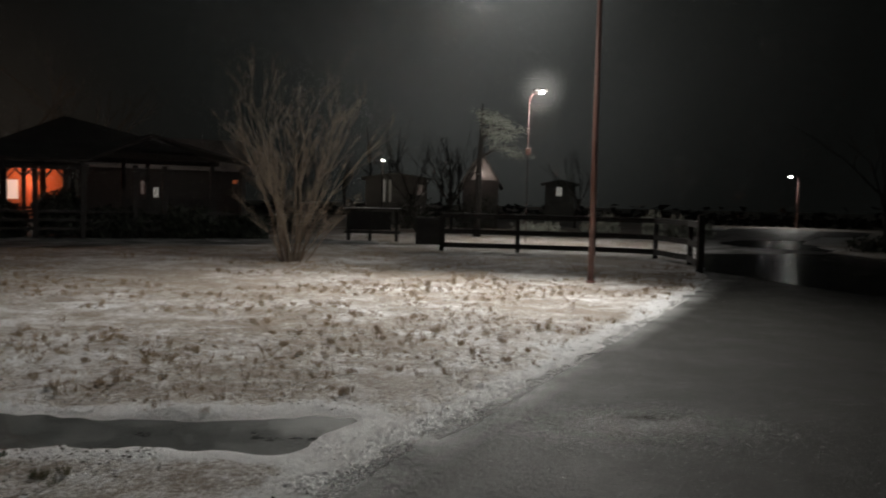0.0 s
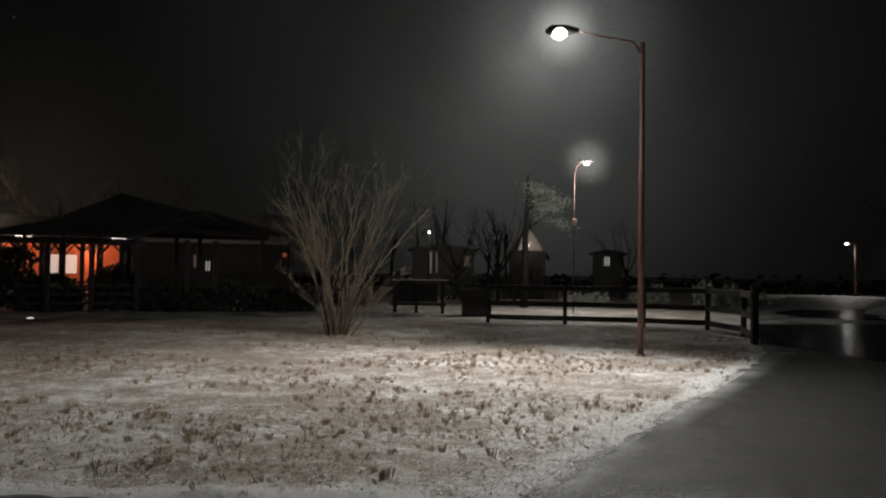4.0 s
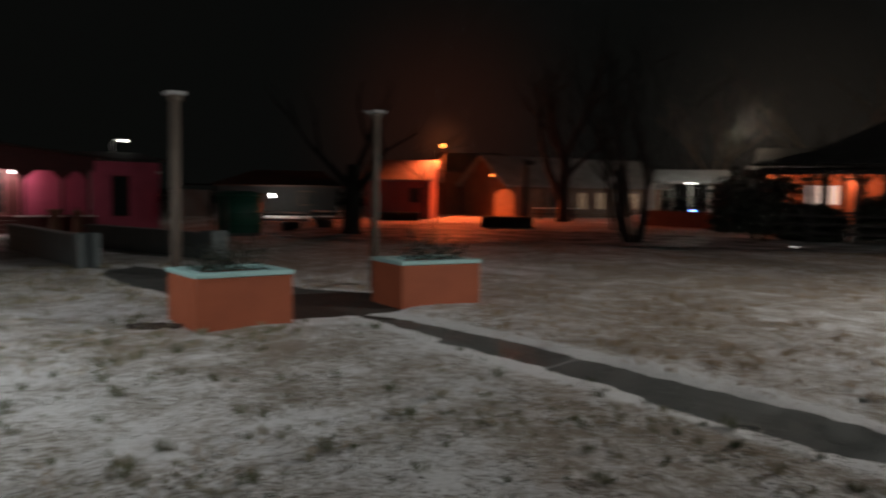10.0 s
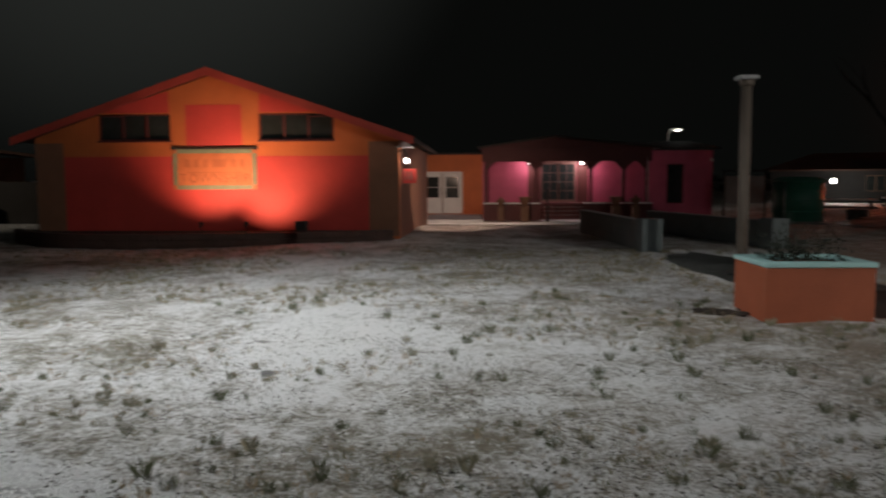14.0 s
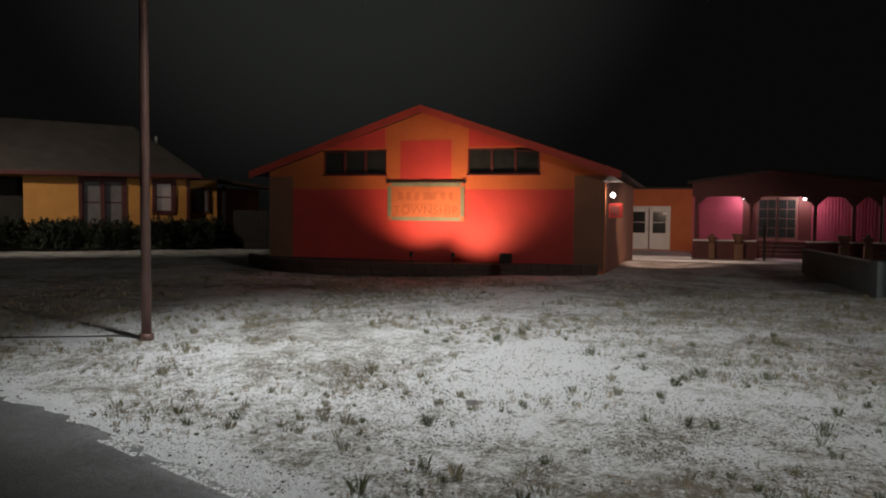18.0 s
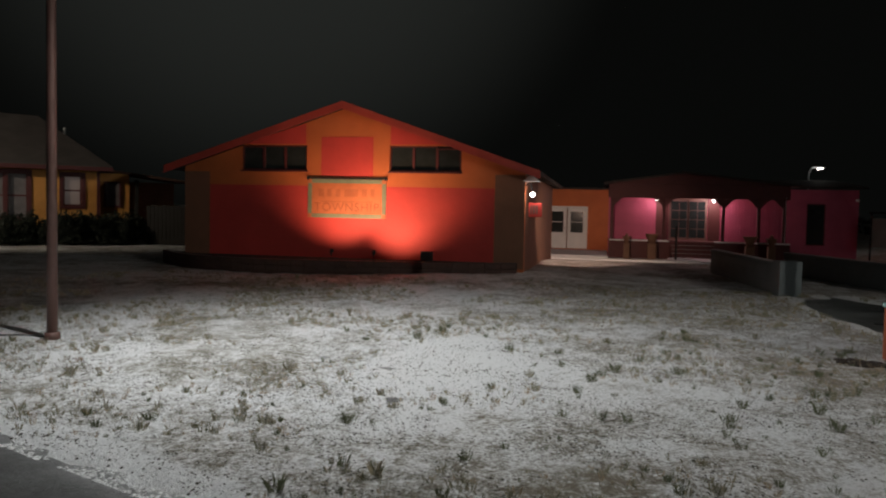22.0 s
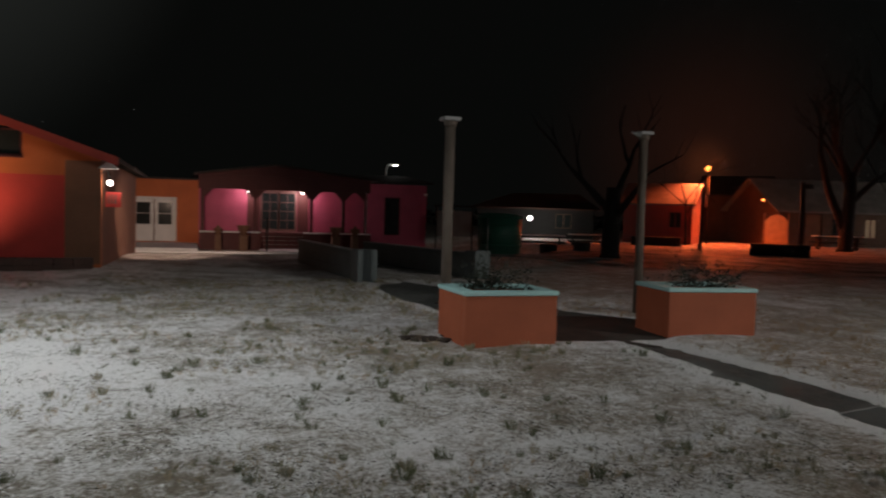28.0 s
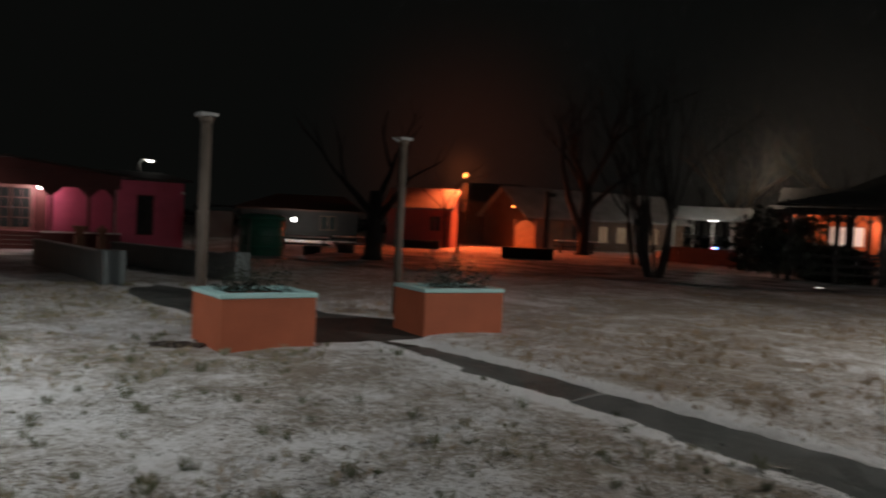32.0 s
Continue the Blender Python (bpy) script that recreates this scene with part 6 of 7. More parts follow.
def frosted_tree(at, height, seed, label):
    """An old evergreen with a few heavy boughs high on one side."""
    rng = random.Random(seed)
    t = thing("evergreen_tree", Matrix.Translation((*at, 0)), label, "tree")
    tube_part("trunk", t, SILHOUETTE, [(0, 0, -0.1), (0.05, 0, height * 0.5), (0.15, 0, height)], [0.2, 0.14, 0.03], 8)
    for k, (bx, by, bz) in enumerate(((0.35, -0.2, 6.0), (1.05, -0.4, 5.85), (1.6, 0.1, 5.6), (1.25, -0.4, 5.2), (0.8, -0.2, 5.1), (1.7, 0.0, 4.4))):
        tube_part("bough", t, DARKBARK, [(0.1, 0, bz - 0.6), (bx * 0.5, by * 0.5, bz - 0.1), (bx, by, bz)], [0.06, 0.04, 0.015], 5)
        bm = bmesh.new()
        for j in range(260):
            u = rng.random() ** 0.6
            c = Vector((bx * (0.25 + 0.95 * u) + rng.gauss(0, 0.26), by * u + rng.gauss(0, 0.3), bz - 0.55 * u * u + rng.gauss(0, 0.09)))
            e = Euler((rng.uniform(-0.8, 0.8), rng.uniform(-0.8, 0.8), rng.uniform(0, 6))).to_matrix()
            bm.faces.new([bm.verts.new(c + e @ Vector(v) * rng.uniform(0.04, 0.09)) for v in ((-1.6, 0, 0), (0, -0.30, 0), (1.6, 0, -0.5), (0, 0.30, 0))])
        part("foliage", bm, LEAFGREY, t, "frosted evergreen spray")


frosted_tree((2.0, 38.0), 6.4, 21, "frosted evergreen lit by the lamp behind the fence")
for k, (x, y, w, h) in enumerate(((5.2, 40.0, 3.2, 0.9), (8.6, 41.5, 2.4, 1.5), (11.6, 42.0, 1.5, 1.6), (13.2, 43.0, 1.2, 1.3), (14.6, 44.0, 2.2, 0.9))):
    leafy_bush((x, y), w, w * 0.8, h, 60 + k, LEAFGREY, "frost-grey shrub behind the fence", 420, "frosted_shrub", 0.12)
leafy_bush((17.5, 31.5), 2.0, 2.0, 0.8, 70, LEAFDARK, "low dark shrub on the verge", 300)
bare_tree((19.0, 33.0), 7, 0.12, 71, SILHOUETTE, "dark slim leafless tree on the verge", 0.4, 4)
leafy_bush((-6.2, 34.5), 3.0, 2.0, 1.6, 73, LEAFDARK, "dark bush behind the serving table", 500)
leafy_bush((-1.0, 42.0), 3.0, 2.5, 2.2, 74, LEAFDARK, "dark bush behind the fence", 600)
bare_tree((0.9, 45.0), 7.5, 0.11, 76, SILHOUETTE, "dark slim leafless tree behind the fence", 0.3, 5, 6)
bare_tree((-1.6, 47.0), 7.0, 0.10, 77, SILHOUETTE, "dark slim leafless tree behind the fence", 0.3, 5, 6)
bare_tree((9.9, 56.0), 7.0, 0.10, 78, SILHOUETTE, "dark slim leafless tree beside the far cottage", 0.3, 5, 6)
leafy_bush((1.8, 44.0), 4.0, 2.5, 2.6, 75, LEAFDARK, "dark bush before the pale gable", 700)


# ---- yellow house ----
def yellow_house():
    A = (-27.3, -19.1)
    b = thing("yellow_house", pose(*A, 0, 0, 0, 131.0), "yellow clapboard house with red-framed windows and grey roof", "house")
    eave = 2.88
    opens = ((-9.2, -5.80, 0.1, 2.7), (-3.86, -2.36, 0.9, 2.66), (-1.25, -0.55, 1.40, 2.62))
    bm = bmesh.new()
    x = -15.0
    for a, c, z0, z1 in opens:
        prism(bm, [(x, -0.3), (a, -0.3), (a, eave), (x, eave)], 0.03, 0.2)
        prism(bm, [(a, z1), (c, z1), (c, eave), (a, eave)], 0.03, 0.2)
        prism(bm, [(a, -0.3), (c, -0.3), (c, z0), (a, z0)], 0.03, 0.2)
        x = c
    prism(bm, [(x, -0.3), (0, -0.3), (0, eave), (x, eave)], 0.03, 0.2)
    part("wall", bm, YELLOW, b)
    # clapboards between the openings
    for r in range(15):
        z = -0.1 + r * 0.195
        spans, x = [], -15.0
        for a, c, z0, z1 in opens:
            if z + 0.19 > z0 and z < z1:
                spans.append((x, a))
                x = c
        spans.append((x, -0.0))
        for x0, x1 in spans:
            bm = bmesh.new()
            v = [bm.verts.new(p) for p in ((x0, 0.005, z), (x1, 0.005, z), (x1, 0.024, z + 0.19), (x0, 0.024, z + 0.19), (x0, 0.029, z), (x1, 0.029, z))]
            bm.faces.new((v[0], v[1], v[2], v[3]))
            bm.faces.new((v[4], v[5], v[1], v[0]))
            part("clapboard", bm, YELLOW, b)
    for (a, c, z0, z1), n in zip(opens[1:], (2, 1)):
        step = (c - a) / n
        for k in range(n):
            # the single pane's glow stands for a lamp's reflection, no lit room
            w = framed_window(b, a + k * step + 0.04, a + (k + 1) * step - 0.04, z0 + 0.04, z1 - 0.04, 0.10, 1, CURTAIN if n == 2 else DIMPANE, MAROON, None, 0.05)
            box_part("sash_bar", w, MAROON, a + k * step + 0.09, a + (k + 1) * step - 0.09, 0.09, 0.112, (z0 + z1) / 2 - 0.03, (z0 + z1) / 2 + 0.03, 0.0)
        for q in ((a - 0.1, a + 0.04, z0 - 0.08, z1 + 0.08), (c - 0.04, c + 0.1, z0 - 0.08, z1 + 0.08), (a + 0.04, c - 0.04, z1 - 0.04, z1 + 0.08), (a + 0.04, c - 0.04, z0 - 0.08, z0 + 0.04)):
            box_part("casing", b, MAROON, q[0], q[1], -0.03, 0.06, q[2], q[3], 0.008, "dark red window casing")
        if n == 2:
            box_part("casing", b, MAROON, a + step - 0.07, a + step + 0.07, -0.03, 0.06, z0 + 0.04, z1 - 0.04, 0.008, "dark red window casing")
    # near-black back panel stands in for the recess's shade
    box_part("door_recess", b, BLACKISH, -9.2, -5.8, 0.9, 1.0, 0.0, 2.7, 0.0, "near-black panel in the porch recess, its shade put into the colour")
    box_part("corner_board", b, MAROON, -0.06, 0.06, -0.02, 0.03, -0.2, eave, 0.005)
    box_part("eave_board", b, MAROON, -15.4, 0.45, -0.56, -0.50, eave - 0.12, eave + 0.03, 0.005)
    # roof: front slope, back slope and a hipped end
    for q in (((-15.4, -0.5, eave + 0.06), (0.45, -0.5, eave + 0.06), (-1.9, 3.0, 5.0), (-15.4, 3.0, 5.3)),
              ((0.45, 7.5, eave + 0.06), (-15.4, 7.5, eave + 0.06), (-15.4, 3.0, 5.3), (-1.9, 3.0, 5.0)),
              ((0.45, -0.5, eave + 0.06), (0.45, 7.5, eave + 0.06), (-1.9, 3.0, 5.0))):
        bm = bmesh.new()
        slab(bm, q, 0.1)
        part("roof", bm, SHINGLE, b, "grey shingle roof slope")
    tube_part("vent_pipe", b, WHITEPAINT, [(-1.0, 2.4, 3.9), (-1.0, 2.4, 4.55)], 0.05, 8)
    # lower wing and its porch
    box_part("wing_wall", b, YELLOW, 0.07, 1.15, 0.35, 0.5, -0.3, 2.72, 0.0)
    framed_window(b, 0.22, 0.85, 1.40, 2.4, 0.29, 1, CURTAIN, MAROON, None, 0.07)
    bm = bmesh.new()
    slab(bm, [(0.46, 0.3, 2.86), (3.6, 0.3, 2.50), (3.6, 4.5, 2.6), (0.46, 4.5, 3.0)], 0.1)
    part("porch_roof", bm, ROOFRED, b, "dull red porch roof")
    for x in (1.45, 3.4):
        box_part("porch_post", b, BLACKISH, x - 0.07, x + 0.07, 0.4, 0.54, -0.2, 2.5)
    box_part("porch_back", b, BROWNWALL, 1.35, 3.6, 4.2, 4.4, -0.3, 2.5)
    box_part("side_wall", b, YELLOW, -0.21, -0.01, 0.201, 7.2, -0.3, eave, 0.0)


yellow_house()
gf = thing("garden_fence", Matrix.Translation((-27.2, -17.0, 0)), "board fence between house and hall, near-black as if unlit", "fence")
for k in range(36):
    box_part("board", gf, SILHOUETTE, 0.0, 0.025, 0.162 * k, 0.162 * k + 0.15, -0.1, 1.5 + 0.02 * ((k * 5) % 3), 0.0)
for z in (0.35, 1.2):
    box_part("rail", gf, SILHOUETTE, -0.06, -0.002, 0.0, 5.83, z, z + 0.09, 0.0)
for k, u in enumerate((-0.6, 1.0, 2.8, 4.6, 6.6, 8.8)):
    ux, uy = math.cos(radians(131)), math.sin(radians(131))
    x, y = -27.3 - u * ux + 1.2 * math.sin(radians(131)), -19.1 - u * uy - 1.2 * math.cos(radians(131))
    leafy_bush((x, y), 3.0, 2.0, (1.35, 1.4, 1.25, 1.35, 1.45, 1.3)[k], 80 + k, LEAFDARK, "clipped dark evergreen shrub under the windows", 6000, "hedge_shrub", 0.06)


# ---- small things on the ground ----
bm = bmesh.new()
slab(bm, [(-5.36, 4.93, 0.012), (-5.34, 4.93, 0.012), (-5.55, 5.78, 0.012), (-5.575, 5.78, 0.012)], 0.007)
tagged(part("trim", bm, THINSNOW), "thin line of snow in the walkway's joint", "joint", kind="structure")
# small white marker given emission
tube_part("road_marker", None, glow("marker_glow", (1.0, 0.97, 0.9), 1.2), [(-13.7, 23.45, 0.0), (-13.7, 23.45, 0.09)], [0.12, 0.10], 8)
tagged(bpy.data.objects["road_marker"], "small glowing white marker on the verge", "marker light")


def rubble(at, seed, n, spread, label):
    rng = random.Random(seed)
    r = thing("rubble", Matrix.Translation((*at, 0.03)), label, "rubble")
    for k in range(n):
        bm = bmesh.new()
        bmesh.ops.create_icosphere(bm, subdivisions=1, radius=rng.uniform(0.02, 0.065))
        o = Vector((rng.gauss(0, spread), rng.gauss(0, spread), 0.01))
        for v in bm.verts:
            v.co = Vector((v.co.x * rng.uniform(0.8, 1.3), v.co.y * rng.uniform(0.8, 1.3), v.co.z * 0.35)) + o
        part("stone", bm, SOIL, r)


def torn_soil():
    """Bare dark earth between the two planters."""
    rng = random.Random(19)
    bm = bmesh.new()
    ring = []
    for k in range(40):
        a = 2 * math.pi * k / 40
        u = 1 + 0.10 * math.sin(3 * a + 1) + rng.uniform(-0.05, 0.05)
        ring.append(bm.verts.new((-9.95 + 1.35 * u * math.cos(a), 5.0 + 1.45 * u * math.sin(a), 0.010)))
    bm.faces.new(ring)
    tagged(part("soil_patch", bm, SOIL), "bare dark torn earth between the planters", "soil", kind="structure")


torn_soil()
rubble((-9.3, 2.55), 4, 70, 0.13, "dark broken soil and stones beside the planter")


def tufts(name, count, seed, area, material, label, size, blades, keep, wide=0.0009):
    """Grass clumps strewn over a lawn, each of several bent blades."""
    rng = random.Random(seed)
    verts, faces = [], []
    xs = np.array([rng.uniform(area[0], area[1]) for _ in range(count)])
    ys = np.array([rng.uniform(area[2], area[3]) for _ in range(count)])
    dense = lattice(xs, ys, 1.3, 11) * 0.6 + lattice(xs, ys, 0.5, 12) * 0.4
    zs, d = surface(xs, ys)
    for x, y, z, dd, g in zip(xs, ys, zs, d, dense):
        if dd > -0.12 or g < keep or (-10.6 < x < -8.8 and 2.7 < y < 7.6) or ((x + 8.1) / 1.7) ** 2 + ((y + 1.75) / 0.95) ** 2 < 0.45 + 0.5 * rng.random():
            continue
        tall = size * (0.4 + 0.9 * rng.random() ** 2.0)
        for k in range(int(rng.uniform(*blades) * (0.5 + tall / size))):
            a, r = rng.uniform(0, 6.28), abs(rng.gauss(0, tall * 0.22))
            bx, by = x + r * math.cos(a), y + r * math.sin(a)
            lean = rng.uniform(-0.15, 0.42) * tall
            w = wide * (0.7 + 0.9 * rng.random())
            h = tall * rng.uniform(0.35, 1.0)
            q = rng.uniform(0, 6.28)
            px, py = math.cos(q) * w, math.sin(q) * w
            n = len(verts)
            verts += [(bx - px, by - py, z - 0.01), (bx + px, by + py, z - 0.01), (bx + px + lean * 0.4 * math.cos(a), by + py + lean * 0.4 * math.sin(a), z + h * 0.65), (bx + lean * math.cos(a), by + lean * math.sin(a), z + h)]
            faces += [(n, n + 1, n + 2), (n, n + 2, n + 3)]
    me = bpy.data.meshes.new(name)
    me.from_pydata(verts, [], faces)
    me.materials.append(material)
    tagged(new(name, me), label, "grass", kind="stuff")


tufts("dry_grass", 13000, 5, (-13, 7, 5.5, 24), DRYGRASS, "dry straw grass poking through the snow", 0.070, (5, 10), 0.50)
tufts("dry_grass", 7000, 6, (-17, -2, -12, 5.5), DRYGRASS, "dry straw grass poking through the snow", 0.060, (5, 10), 0.46)
tufts("green_grass", 1700, 7, (-17, -2, -11, 5.0), GRASSMIX, "dull green grass tufts standing out of the snow", 0.085, (18, 40), 0.42, 0.0007)
tufts("green_grass", 330, 17, (-11, -2, -4, 5.0), GREENGRASS, "thick green grass tufts standing out of the snow", 0.068, (22, 40), 0.40, 0.0008)
tufts("green_grass", 190, 27, (-10.5, -2.5, -2.5, 4.8), GREENGRASS, "slim grey-green grass tufts standing out of the snow", 0.10, (18, 34), 0.10, 0.0008)
tufts("green_grass", 13000, 8, (-17, -2, -11, 5.0), GRASSMIX, "low dull green grass in the snow", 0.065, (6, 15), 0.48, 0.0009)
tufts("dry_grass", 1700, 19, (-9, 6, 6.0, 17), DRYGRASS, "dull straw tufts standing out of the snow", 0.075, (14, 30), 0.50, 0.0008)
tufts("dry_grass", 1500, 9, (-13, 6, 5.8, 20), DRYGRASS, "dry grass tufts standing out of the snow", 0.085, (12, 24), 0.50, 0.0009)


def stubble(name, count, seed, area, material, label, reach):
    """Short bits of grass and leaf litter lying on the snow, thickest near the road."""
    rng = np.random.default_rng(seed)
    x, y = rng.uniform(area[0], area[1], count), rng.uniform(area[2], area[3], count)
    z, d = surface(x, y)
    keep = (d < -0.10) & (lattice(x, y, 0.9, 21) * 0.55 + lattice(x, y, 0.33, 22) * 0.45 > 0.47) & (rng.random(count) < reach / np.maximum(reach, np.hypot(x, y)))
    keep &= ~((x > -10.6) & (x < -8.8) & (y > 2.7) & (y < 7.6))
    x, y, z = x[keep], y[keep], z[keep]
    n = len(x)
    a, w, l = rng.uniform(0, 6.28, n), rng.uniform(0.002, 0.007, n), rng.uniform(0.005, 0.020, n)
    tip = rng.uniform(0.002, 0.010, n)
    c, s = np.cos(a), np.sin(a)
    v = np.stack([np.stack([x - s * w, y + c * w, z + 0.001], 1), np.stack([x + s * w, y - c * w, z + 0.001], 1),
                  np.stack([x + s * w * 0.6 + c * l, y - c * w * 0.6 + s * l, z + tip], 1), np.stack([x - s * w * 0.6 + c * l, y + c * w * 0.6 + s * l, z + tip], 1)], 1)
    me = bpy.data.meshes.new(name)
    me.from_pydata(v.reshape(-1, 3).tolist(), [], np.arange(4 * n).reshape(-1, 4).tolist())
    me.materials.append(material)
    tagged(new(name, me), label, "grass", kind="stuff")


stubble("grass_stubble", 130000, 91, (-15, -2, -9, 5.2), LITTER, "brown stubble and leaf bits strewn on the snow", 5.5)
stubble("grass_stubble", 80000, 92, (-11, 6, 5.2, 19), LITTER, "brown stubble and leaf bits strewn on the snow", 8.0)


def snow_crust(name, count, seed, area, lo, hi, material, label, category, flat, reach, least):
    """Low lumps strewn over a lawn, thickest near the road."""
    rng = np.random.default_rng(seed)
    x, y = rng.uniform(area[0], area[1], count), rng.uniform(area[2], area[3], count)
    z, d = surface(x, y)
    keep = (d < -0.06) & (lattice(x, y, 0.6, 31) * 0.5 + lattice(x, y, 0.2, 32) * 0.5 > least) & (rng.random(count) < (reach / np.maximum(reach, np.hypot(x, y))) ** 1.5)
    keep &= ~((x > -10.6) & (x < -8.5) & (y > 2.7) & (y < 7.6))
    x, y, z = x[keep], y[keep], z[keep]
    n = len(x)
    r = lo + (hi - lo) * rng.random(n) ** 2.2
    a = rng.uniform(0, 6.28, n)
    ring = []
    for j in range(4):
        q = r * rng.uniform(0.55, 1.35, n)
        ring.append(np.stack([x + q * np.cos(a + 1.571 * j), y + q * np.sin(a + 1.571 * j), z - 0.004], 1))
    tip = np.stack([x + r * rng.uniform(-0.4, 0.4, n), y + r * rng.uniform(-0.4, 0.4, n), z + r * flat * rng.uniform(0.6, 1.4, n)], 1)
    v = np.stack(ring + [tip], 1).reshape(-1, 3)
    k = 5 * np.arange(n)
    f = np.concatenate([np.stack([k + j, k + (j + 1) % 4, k + 4], 1) for j in range(4)])
    me = bpy.data.meshes.new(name)
    me.from_pydata(v.tolist(), [], f.tolist())
    me.materials.append(material)
    tagged(new(name, me), label, category, kind="stuff")


snow_crust("snow_crust", 120000, 101, (-14, -1.5, -7, 5.2), 0.005, 0.020, SNOW, "granular crusted lumps of snow on the grass", "snow", 0.32, 5.0, 0.45)
snow_crust("snow_crust", 45000, 102, (-9, 5, 5.8, 17), 0.006, 0.022, SNOW, "granular crusted lumps of snow on the grass", "snow", 0.25, 6.5, 0.45)
snow_crust("leaf_litter", 140000, 103, (-14, -1.5, -7, 5.2), 0.004, 0.022, LITTER, "brown leaves and bits of turf in the snow", "leaves", 0.35, 5.0, 0.47)
snow_crust("leaf_litter", 40000, 104, (-9, 5, 5.8, 17), 0.004, 0.020, LITTER, "brown leaves and bits of turf in the snow", "leaves", 0.5, 6.5, 0.50)


def clods():
    """Frozen clods of soil and grass along the torn edges of road and walkway."""
    rng = random.Random(31)
    verts, faces = [], []
    for poly, lo, hi in ((ROAD[:9], 0.02, 0.42), (ROAD[22:] + ROAD[:1], 0.02, 0.35)):
        for (ax, ay), (bx, by) in zip(poly, poly[1:]):
            span = math.hypot(bx - ax, by - ay)
            for k in range(int(span * (12 if hi > 0.4 else 20))):
                s, o = rng.random(), -rng.uniform(lo, hi)
                nx, ny = (by - ay) / span, -(bx - ax) / span
                x, y = ax + s * (bx - ax) - nx * o * -1, ay + s * (by - ay) - ny * o * -1
                r = rng.uniform(0.006, 0.022)
                z = max(0.0, float(surface(np.array([x]), np.array([y]))[0][0]))
                n, a0 = len(verts), rng.uniform(0, 6)
                ring = [(x + r * rng.uniform(0.7, 1.3) * math.cos(a0 + 1.257 * j), y + r * rng.uniform(0.7, 1.3) * math.sin(a0 + 1.257 * j), z - 0.006) for j in range(5)]
                verts += ring + [(x, y, z + r * 0.45)]
                faces += [(n + j, n + (j + 1) % 5, n + 5) for j in range(5)]
    me = bpy.data.meshes.new("soil_clods")
    me.from_pydata(verts, [], faces)
    me.materials.append(SOIL)
    tagged(new("soil_clods", me), "dark frozen clods along the snow's torn edge", "soil", kind="stuff")


clods()


def snow_crumbs():
    """Crumbled snow along the torn edges of the lawn."""
    rng = np.random.default_rng(33)
    verts, faces = [], []
    for poly, lo, hi, dense in ((ROAD[:7], -0.08, 0.40, 900), (ROAD[-6:], -0.06, 0.30, 700)):
        for (ax, ay), (bx, by) in zip(poly, poly[1:]):
            span = math.hypot(bx - ax, by - ay)
            near = min(1.0, 6.0 / max(1.0, math.hypot((ax + bx) / 2, (ay + by) / 2)))
            n = int(span * dense * near)
            s, o = rng.random(n), lo + (hi - lo) * rng.random(n) ** 1.7
            side = ((by - ay) / span, -(bx - ax) / span)
            if inside(ROAD if dense > 500 else WALK, np.array([(ax + bx) / 2 + side[0] * 0.1]), np.array([(ay + by) / 2 + side[1] * 0.1]))[0] > 0:
                side = (-side[0], -side[1])
            x, y = ax + s * (bx - ax) + side[0] * o, ay + s * (by - ay) + side[1] * o
            z = np.maximum(0.002, surface(x, y)[0])
            keep = lattice(x, y, 0.16, 41) + 0.25 * lattice(x, y, 0.05, 42) > 0.45
            for px, py, pz in zip(x[keep], y[keep], z[keep]):
                r, a0, k = 0.004 + 0.014 * rng.random() ** 2.0, rng.uniform(0, 6), len(verts)
                q = rng.uniform(0.65, 1.35, 5) * r
                verts += [(px + q[j] * math.cos(a0 + 1.257 * j), py + q[j] * math.sin(a0 + 1.257 * j), pz - 0.003) for j in range(5)] + [(px + rng.uniform(-0.4, 0.4) * r, py, pz + r * rng.uniform(0.2, 0.6))]
                faces += [(k + j, k + (j + 1) % 5, k + 5) for j in range(5)]
    me = bpy.data.meshes.new("snow_crumbs")
    me.from_pydata(verts, [], faces)
    me.materials.append(SNOW)
    tagged(new("snow_crumbs", me), "crumbled granular snow along the road's edge", "snow", kind="stuff")


snow_crumbs()


def sleet(name, centre, reach, count, seed, fall, size, bare):
    """Fine sleet in the air round a lamp."""
    rng = np.random.default_rng(seed)
    v = rng.normal(size=(count, 3))
    v /= np.linalg.norm(v, axis=1, keepdims=True)
    r = bare + (reach - bare) * rng.random((count, 1)) ** 0.9
    p = np.array(centre) + v * r * (1, 1, 1.1) - (0, 0, fall)
    p = p[(p[:, 2] > 0.3) & (np.hypot(p[:, 0], p[:, 1]) > 5.5)]
    n = len(p)
    s = size * rng.uniform(0.6, 1.5, (n, 1))
    a = rng.uniform(0, math.pi, n)
    c = np.stack([np.cos(a), np.sin(a), 0 * a], 1) * s
    long = np.array((0.25, 0.1, -1.0)) * s * rng.uniform(1, 4, (n, 1))
    verts = np.stack([p - c, p + c, p + long], 1).reshape(-1, 3)
    me = bpy.data.meshes.new(name)
    me.from_pydata(verts.tolist(), [], np.arange(3 * n).reshape(-1, 3).tolist())
    me.materials.append(SNOW)
    tagged(new(name, me), "fine falling sleet caught in lamplight", "sleet", kind="stuff")


sleet("falling_sleet", NEAR_HEAD, 6.5, 360000, 51, 0.2, 0.0014, 0.8)
sleet("falling_sleet", (4.4, 33.5, 6.35), 2.6, 9000, 53, 0.0, 0.0017, 0.6)
sleet("falling_sleet", SODIUM_HEAD, 3.6, 9000, 56, 0.0, 0.0022, 0.4)
sleet("falling_sleet", (-33.0, 50.5, 7.0), 9.0, 120000, 55, 0.0, 0.0032, 0.5)
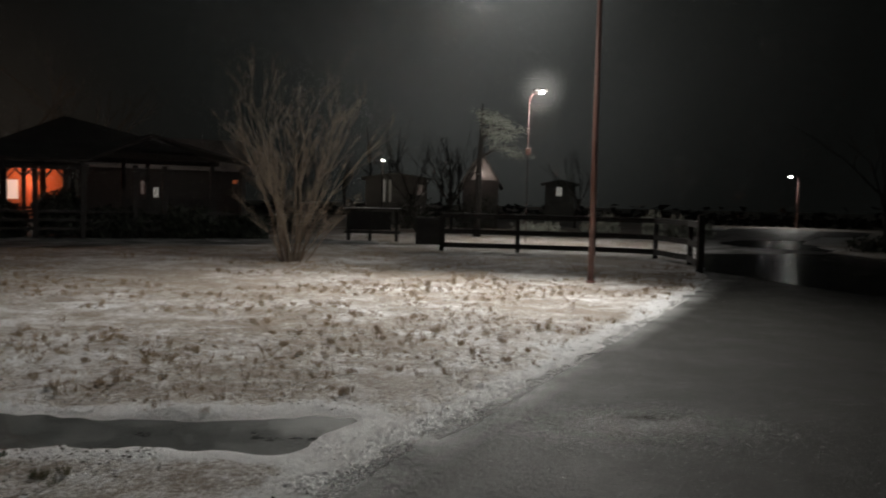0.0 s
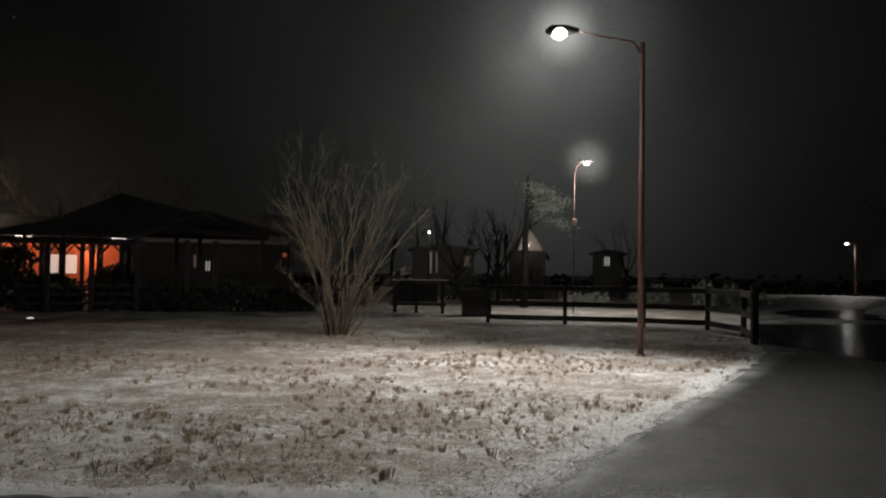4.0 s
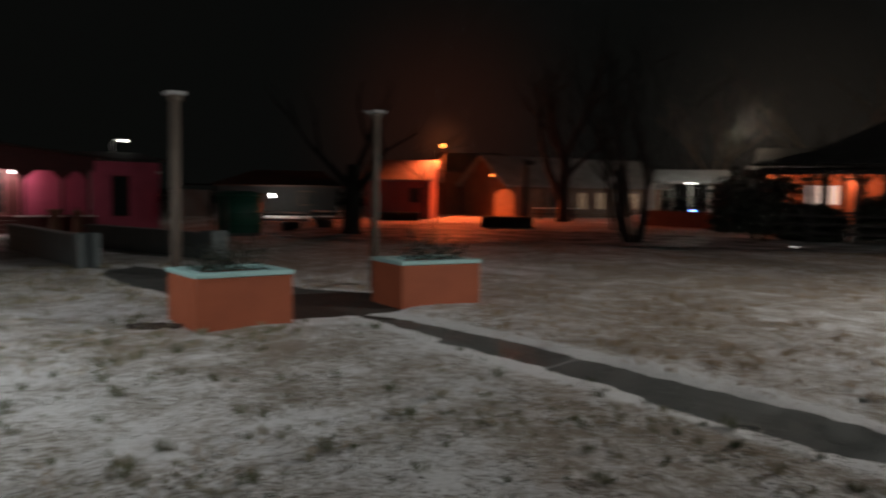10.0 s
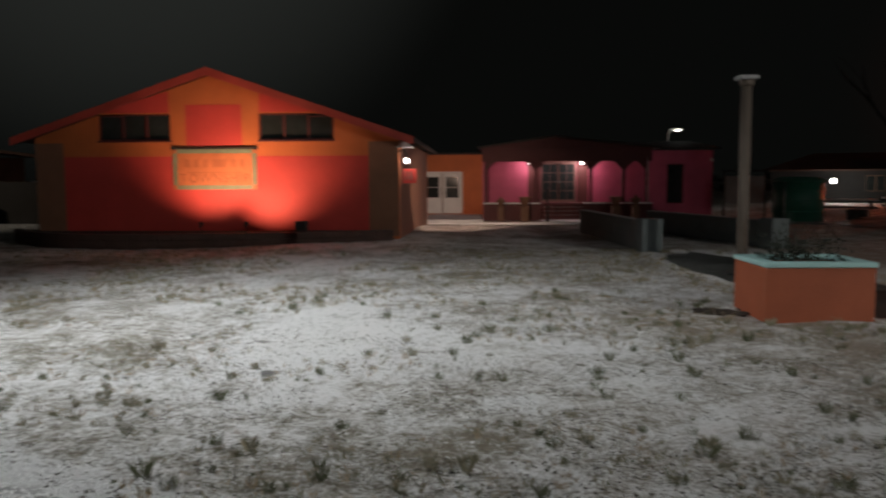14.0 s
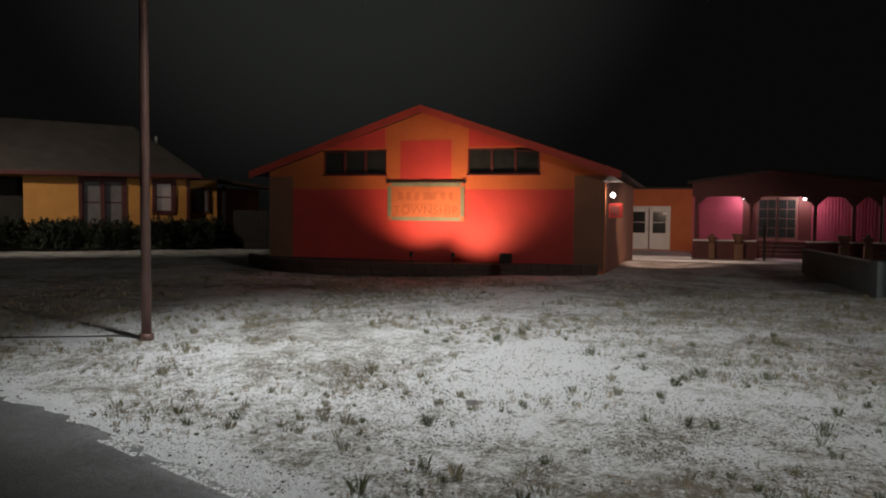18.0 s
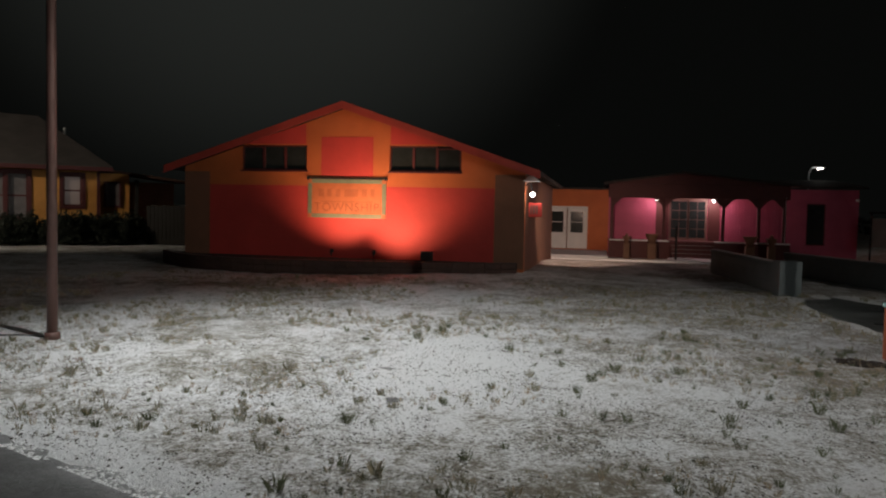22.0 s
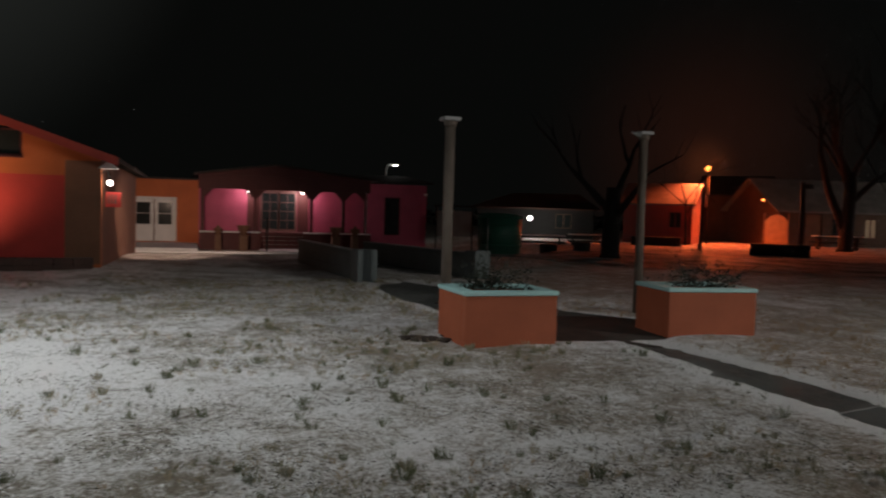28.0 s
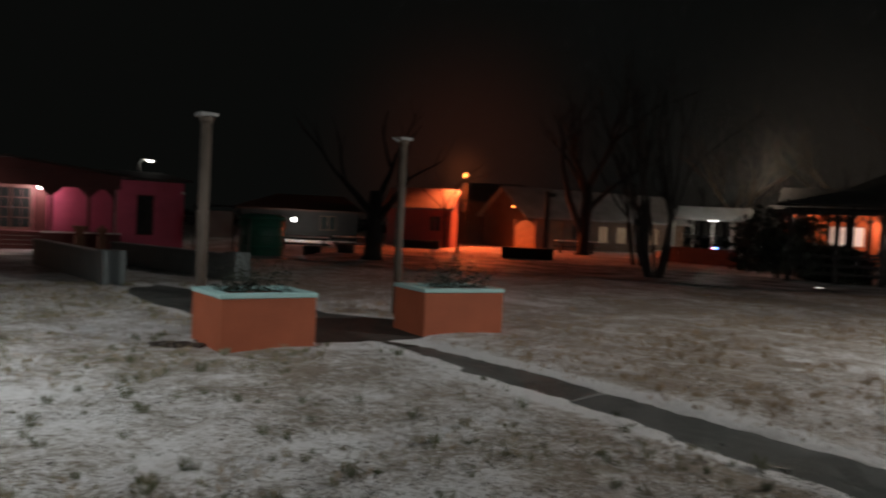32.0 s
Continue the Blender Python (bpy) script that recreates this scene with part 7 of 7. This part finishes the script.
sleet("falling_sleet", (-12.0, -3.0, 5.5), 3.5, 160, 52, 0.0, 0.0026, 0.2)


def slush(at, spread, count, seed, material=ICE, least=0.0018, most=0.0045):
    """Grains on the road: frozen slush, white chips for glints, dark leaf bits."""
    rng = random.Random(seed)
    verts, faces = [], []
    for k in range(count):
        x, y = at[0] + rng.gauss(0, spread[0]), at[1] + rng.gauss(0, spread[1])
        r = rng.uniform(least, most)
        n, a0 = len(verts), rng.uniform(0, 6)
        tx, ty = rng.gauss(0, 0.35), rng.gauss(0, 0.35)
        ring = [(r * rng.uniform(0.6, 1.4) * math.cos(a0 + 1.57 * j), r * rng.uniform(0.6, 1.4) * math.sin(a0 + 1.57 * j)) for j in range(4)]
        verts += [(x + u, y + v, 0.003 + u * tx + v * ty) for u, v in ring]
        faces += [(n, n + 1, n + 2, n + 3)]
    me = bpy.data.meshes.new("road_grains")
    me.from_pydata(verts, [], faces)
    me.materials.append(material)
    tagged(new("road_grains", me), "grains on the asphalt: frozen slush, white glint chips, dark leaf bits", "ice", kind="stuff")


slush((1.5, 5.65), (0.46, 0.24), 34000, 61)
slush((2.0, 5.9), (1.1, 0.8), 5000, 62)
# matte white chips added as the slush's sparkle
slush((1.5, 5.65), (0.34, 0.15), 2400, 63, SNOW, 0.002, 0.005)
# dark clump of wet leaves in the slush
slush((1.62, 5.85), (0.11, 0.04), 500, 64, SOIL, 0.004, 0.010)


def far_woods():
    """A dark belt of leafless woods round the site."""
    rng = random.Random(71)
    bm = bmesh.new()
    for k in range(34):
        a, r = radians(rng.uniform(-5, 45)), rng.uniform(92, 140)
        x, y, h = -r * math.sin(a), r * math.cos(a), rng.uniform(5, 12)
        tube(bm, [(x, y, -0.3), (x + rng.uniform(-0.5, 0.5), y, h * 0.5), (x + rng.uniform(-1, 1), y, h)], [0.3, 0.2, 0.03], 4)
        for j in range(14):
            z = h * rng.uniform(0.25, 0.8)
            b, l = rng.uniform(0, 6.28), rng.uniform(0.8, 2.6)
            e = (x + l * math.cos(b) * 0.6, y + l * math.sin(b) * 0.6, z + l * rng.uniform(0.4, 1.4))
            tube(bm, [(x, y, z), e], [0.09, 0.03], 3)
            tube(bm, [e, (e[0] + rng.uniform(-0.9, 0.9), e[1], e[2] + rng.uniform(0.2, 1.2))], [0.04, 0.02], 3)
    for k in range(9000):
        a, r = radians(rng.uniform(-65, 150)), rng.uniform(84, 94)
        x, y, z = -r * math.sin(a), r * math.cos(a), abs(rng.gauss(0, 0.55))
        bm.faces.new([bm.verts.new((x + rng.uniform(-0.7, 0.7), y + rng.uniform(-0.7, 0.7), z + rng.uniform(-0.3, 0.6))) for _ in range(3)])
    ob = part("far_woods", bm, SILHOUETTE)
    tagged(ob, "dark leafless woods in the far distance", "woods", kind="stuff")


far_woods()

bulb = bmesh.new()
bmesh.ops.create_uvsphere(bulb, u_segments=8, v_segments=6, radius=0.07, matrix=Matrix.Translation((-38.4, 31.4, 2.75)))
small = part("wall_lamp", bulb, LENS_SODIUM, None, "", True)
small.visible_shadow = False
tagged(small, "small lit lamp on the long building's wing", "lamp")


def haze_sleet(count, seed):
    """Thin sleet falling over the whole northern lawn."""
    rng = np.random.default_rng(seed)
    p = np.stack([rng.uniform(-14, 14, count), rng.uniform(7, 30, count), rng.uniform(0.2, 8.5, count)], 1)
    n = len(p)
    s = 0.0016 * rng.uniform(0.6, 1.5, (n, 1))
    a = rng.uniform(0, math.pi, n)
    c = np.stack([np.cos(a), np.sin(a), 0 * a], 1) * s
    long = np.array((0.25, 0.1, -1.0)) * s * rng.uniform(1, 4, (n, 1))
    verts = np.stack([p - c, p + c, p + long], 1).reshape(-1, 3)
    me = bpy.data.meshes.new("falling_sleet")
    me.from_pydata(verts.tolist(), [], np.arange(3 * n).reshape(-1, 3).tolist())
    me.materials.append(SNOW)
    tagged(new("falling_sleet", me), "thin sleet falling over the lawn", "sleet", kind="stuff")


haze_sleet(400000, 57)
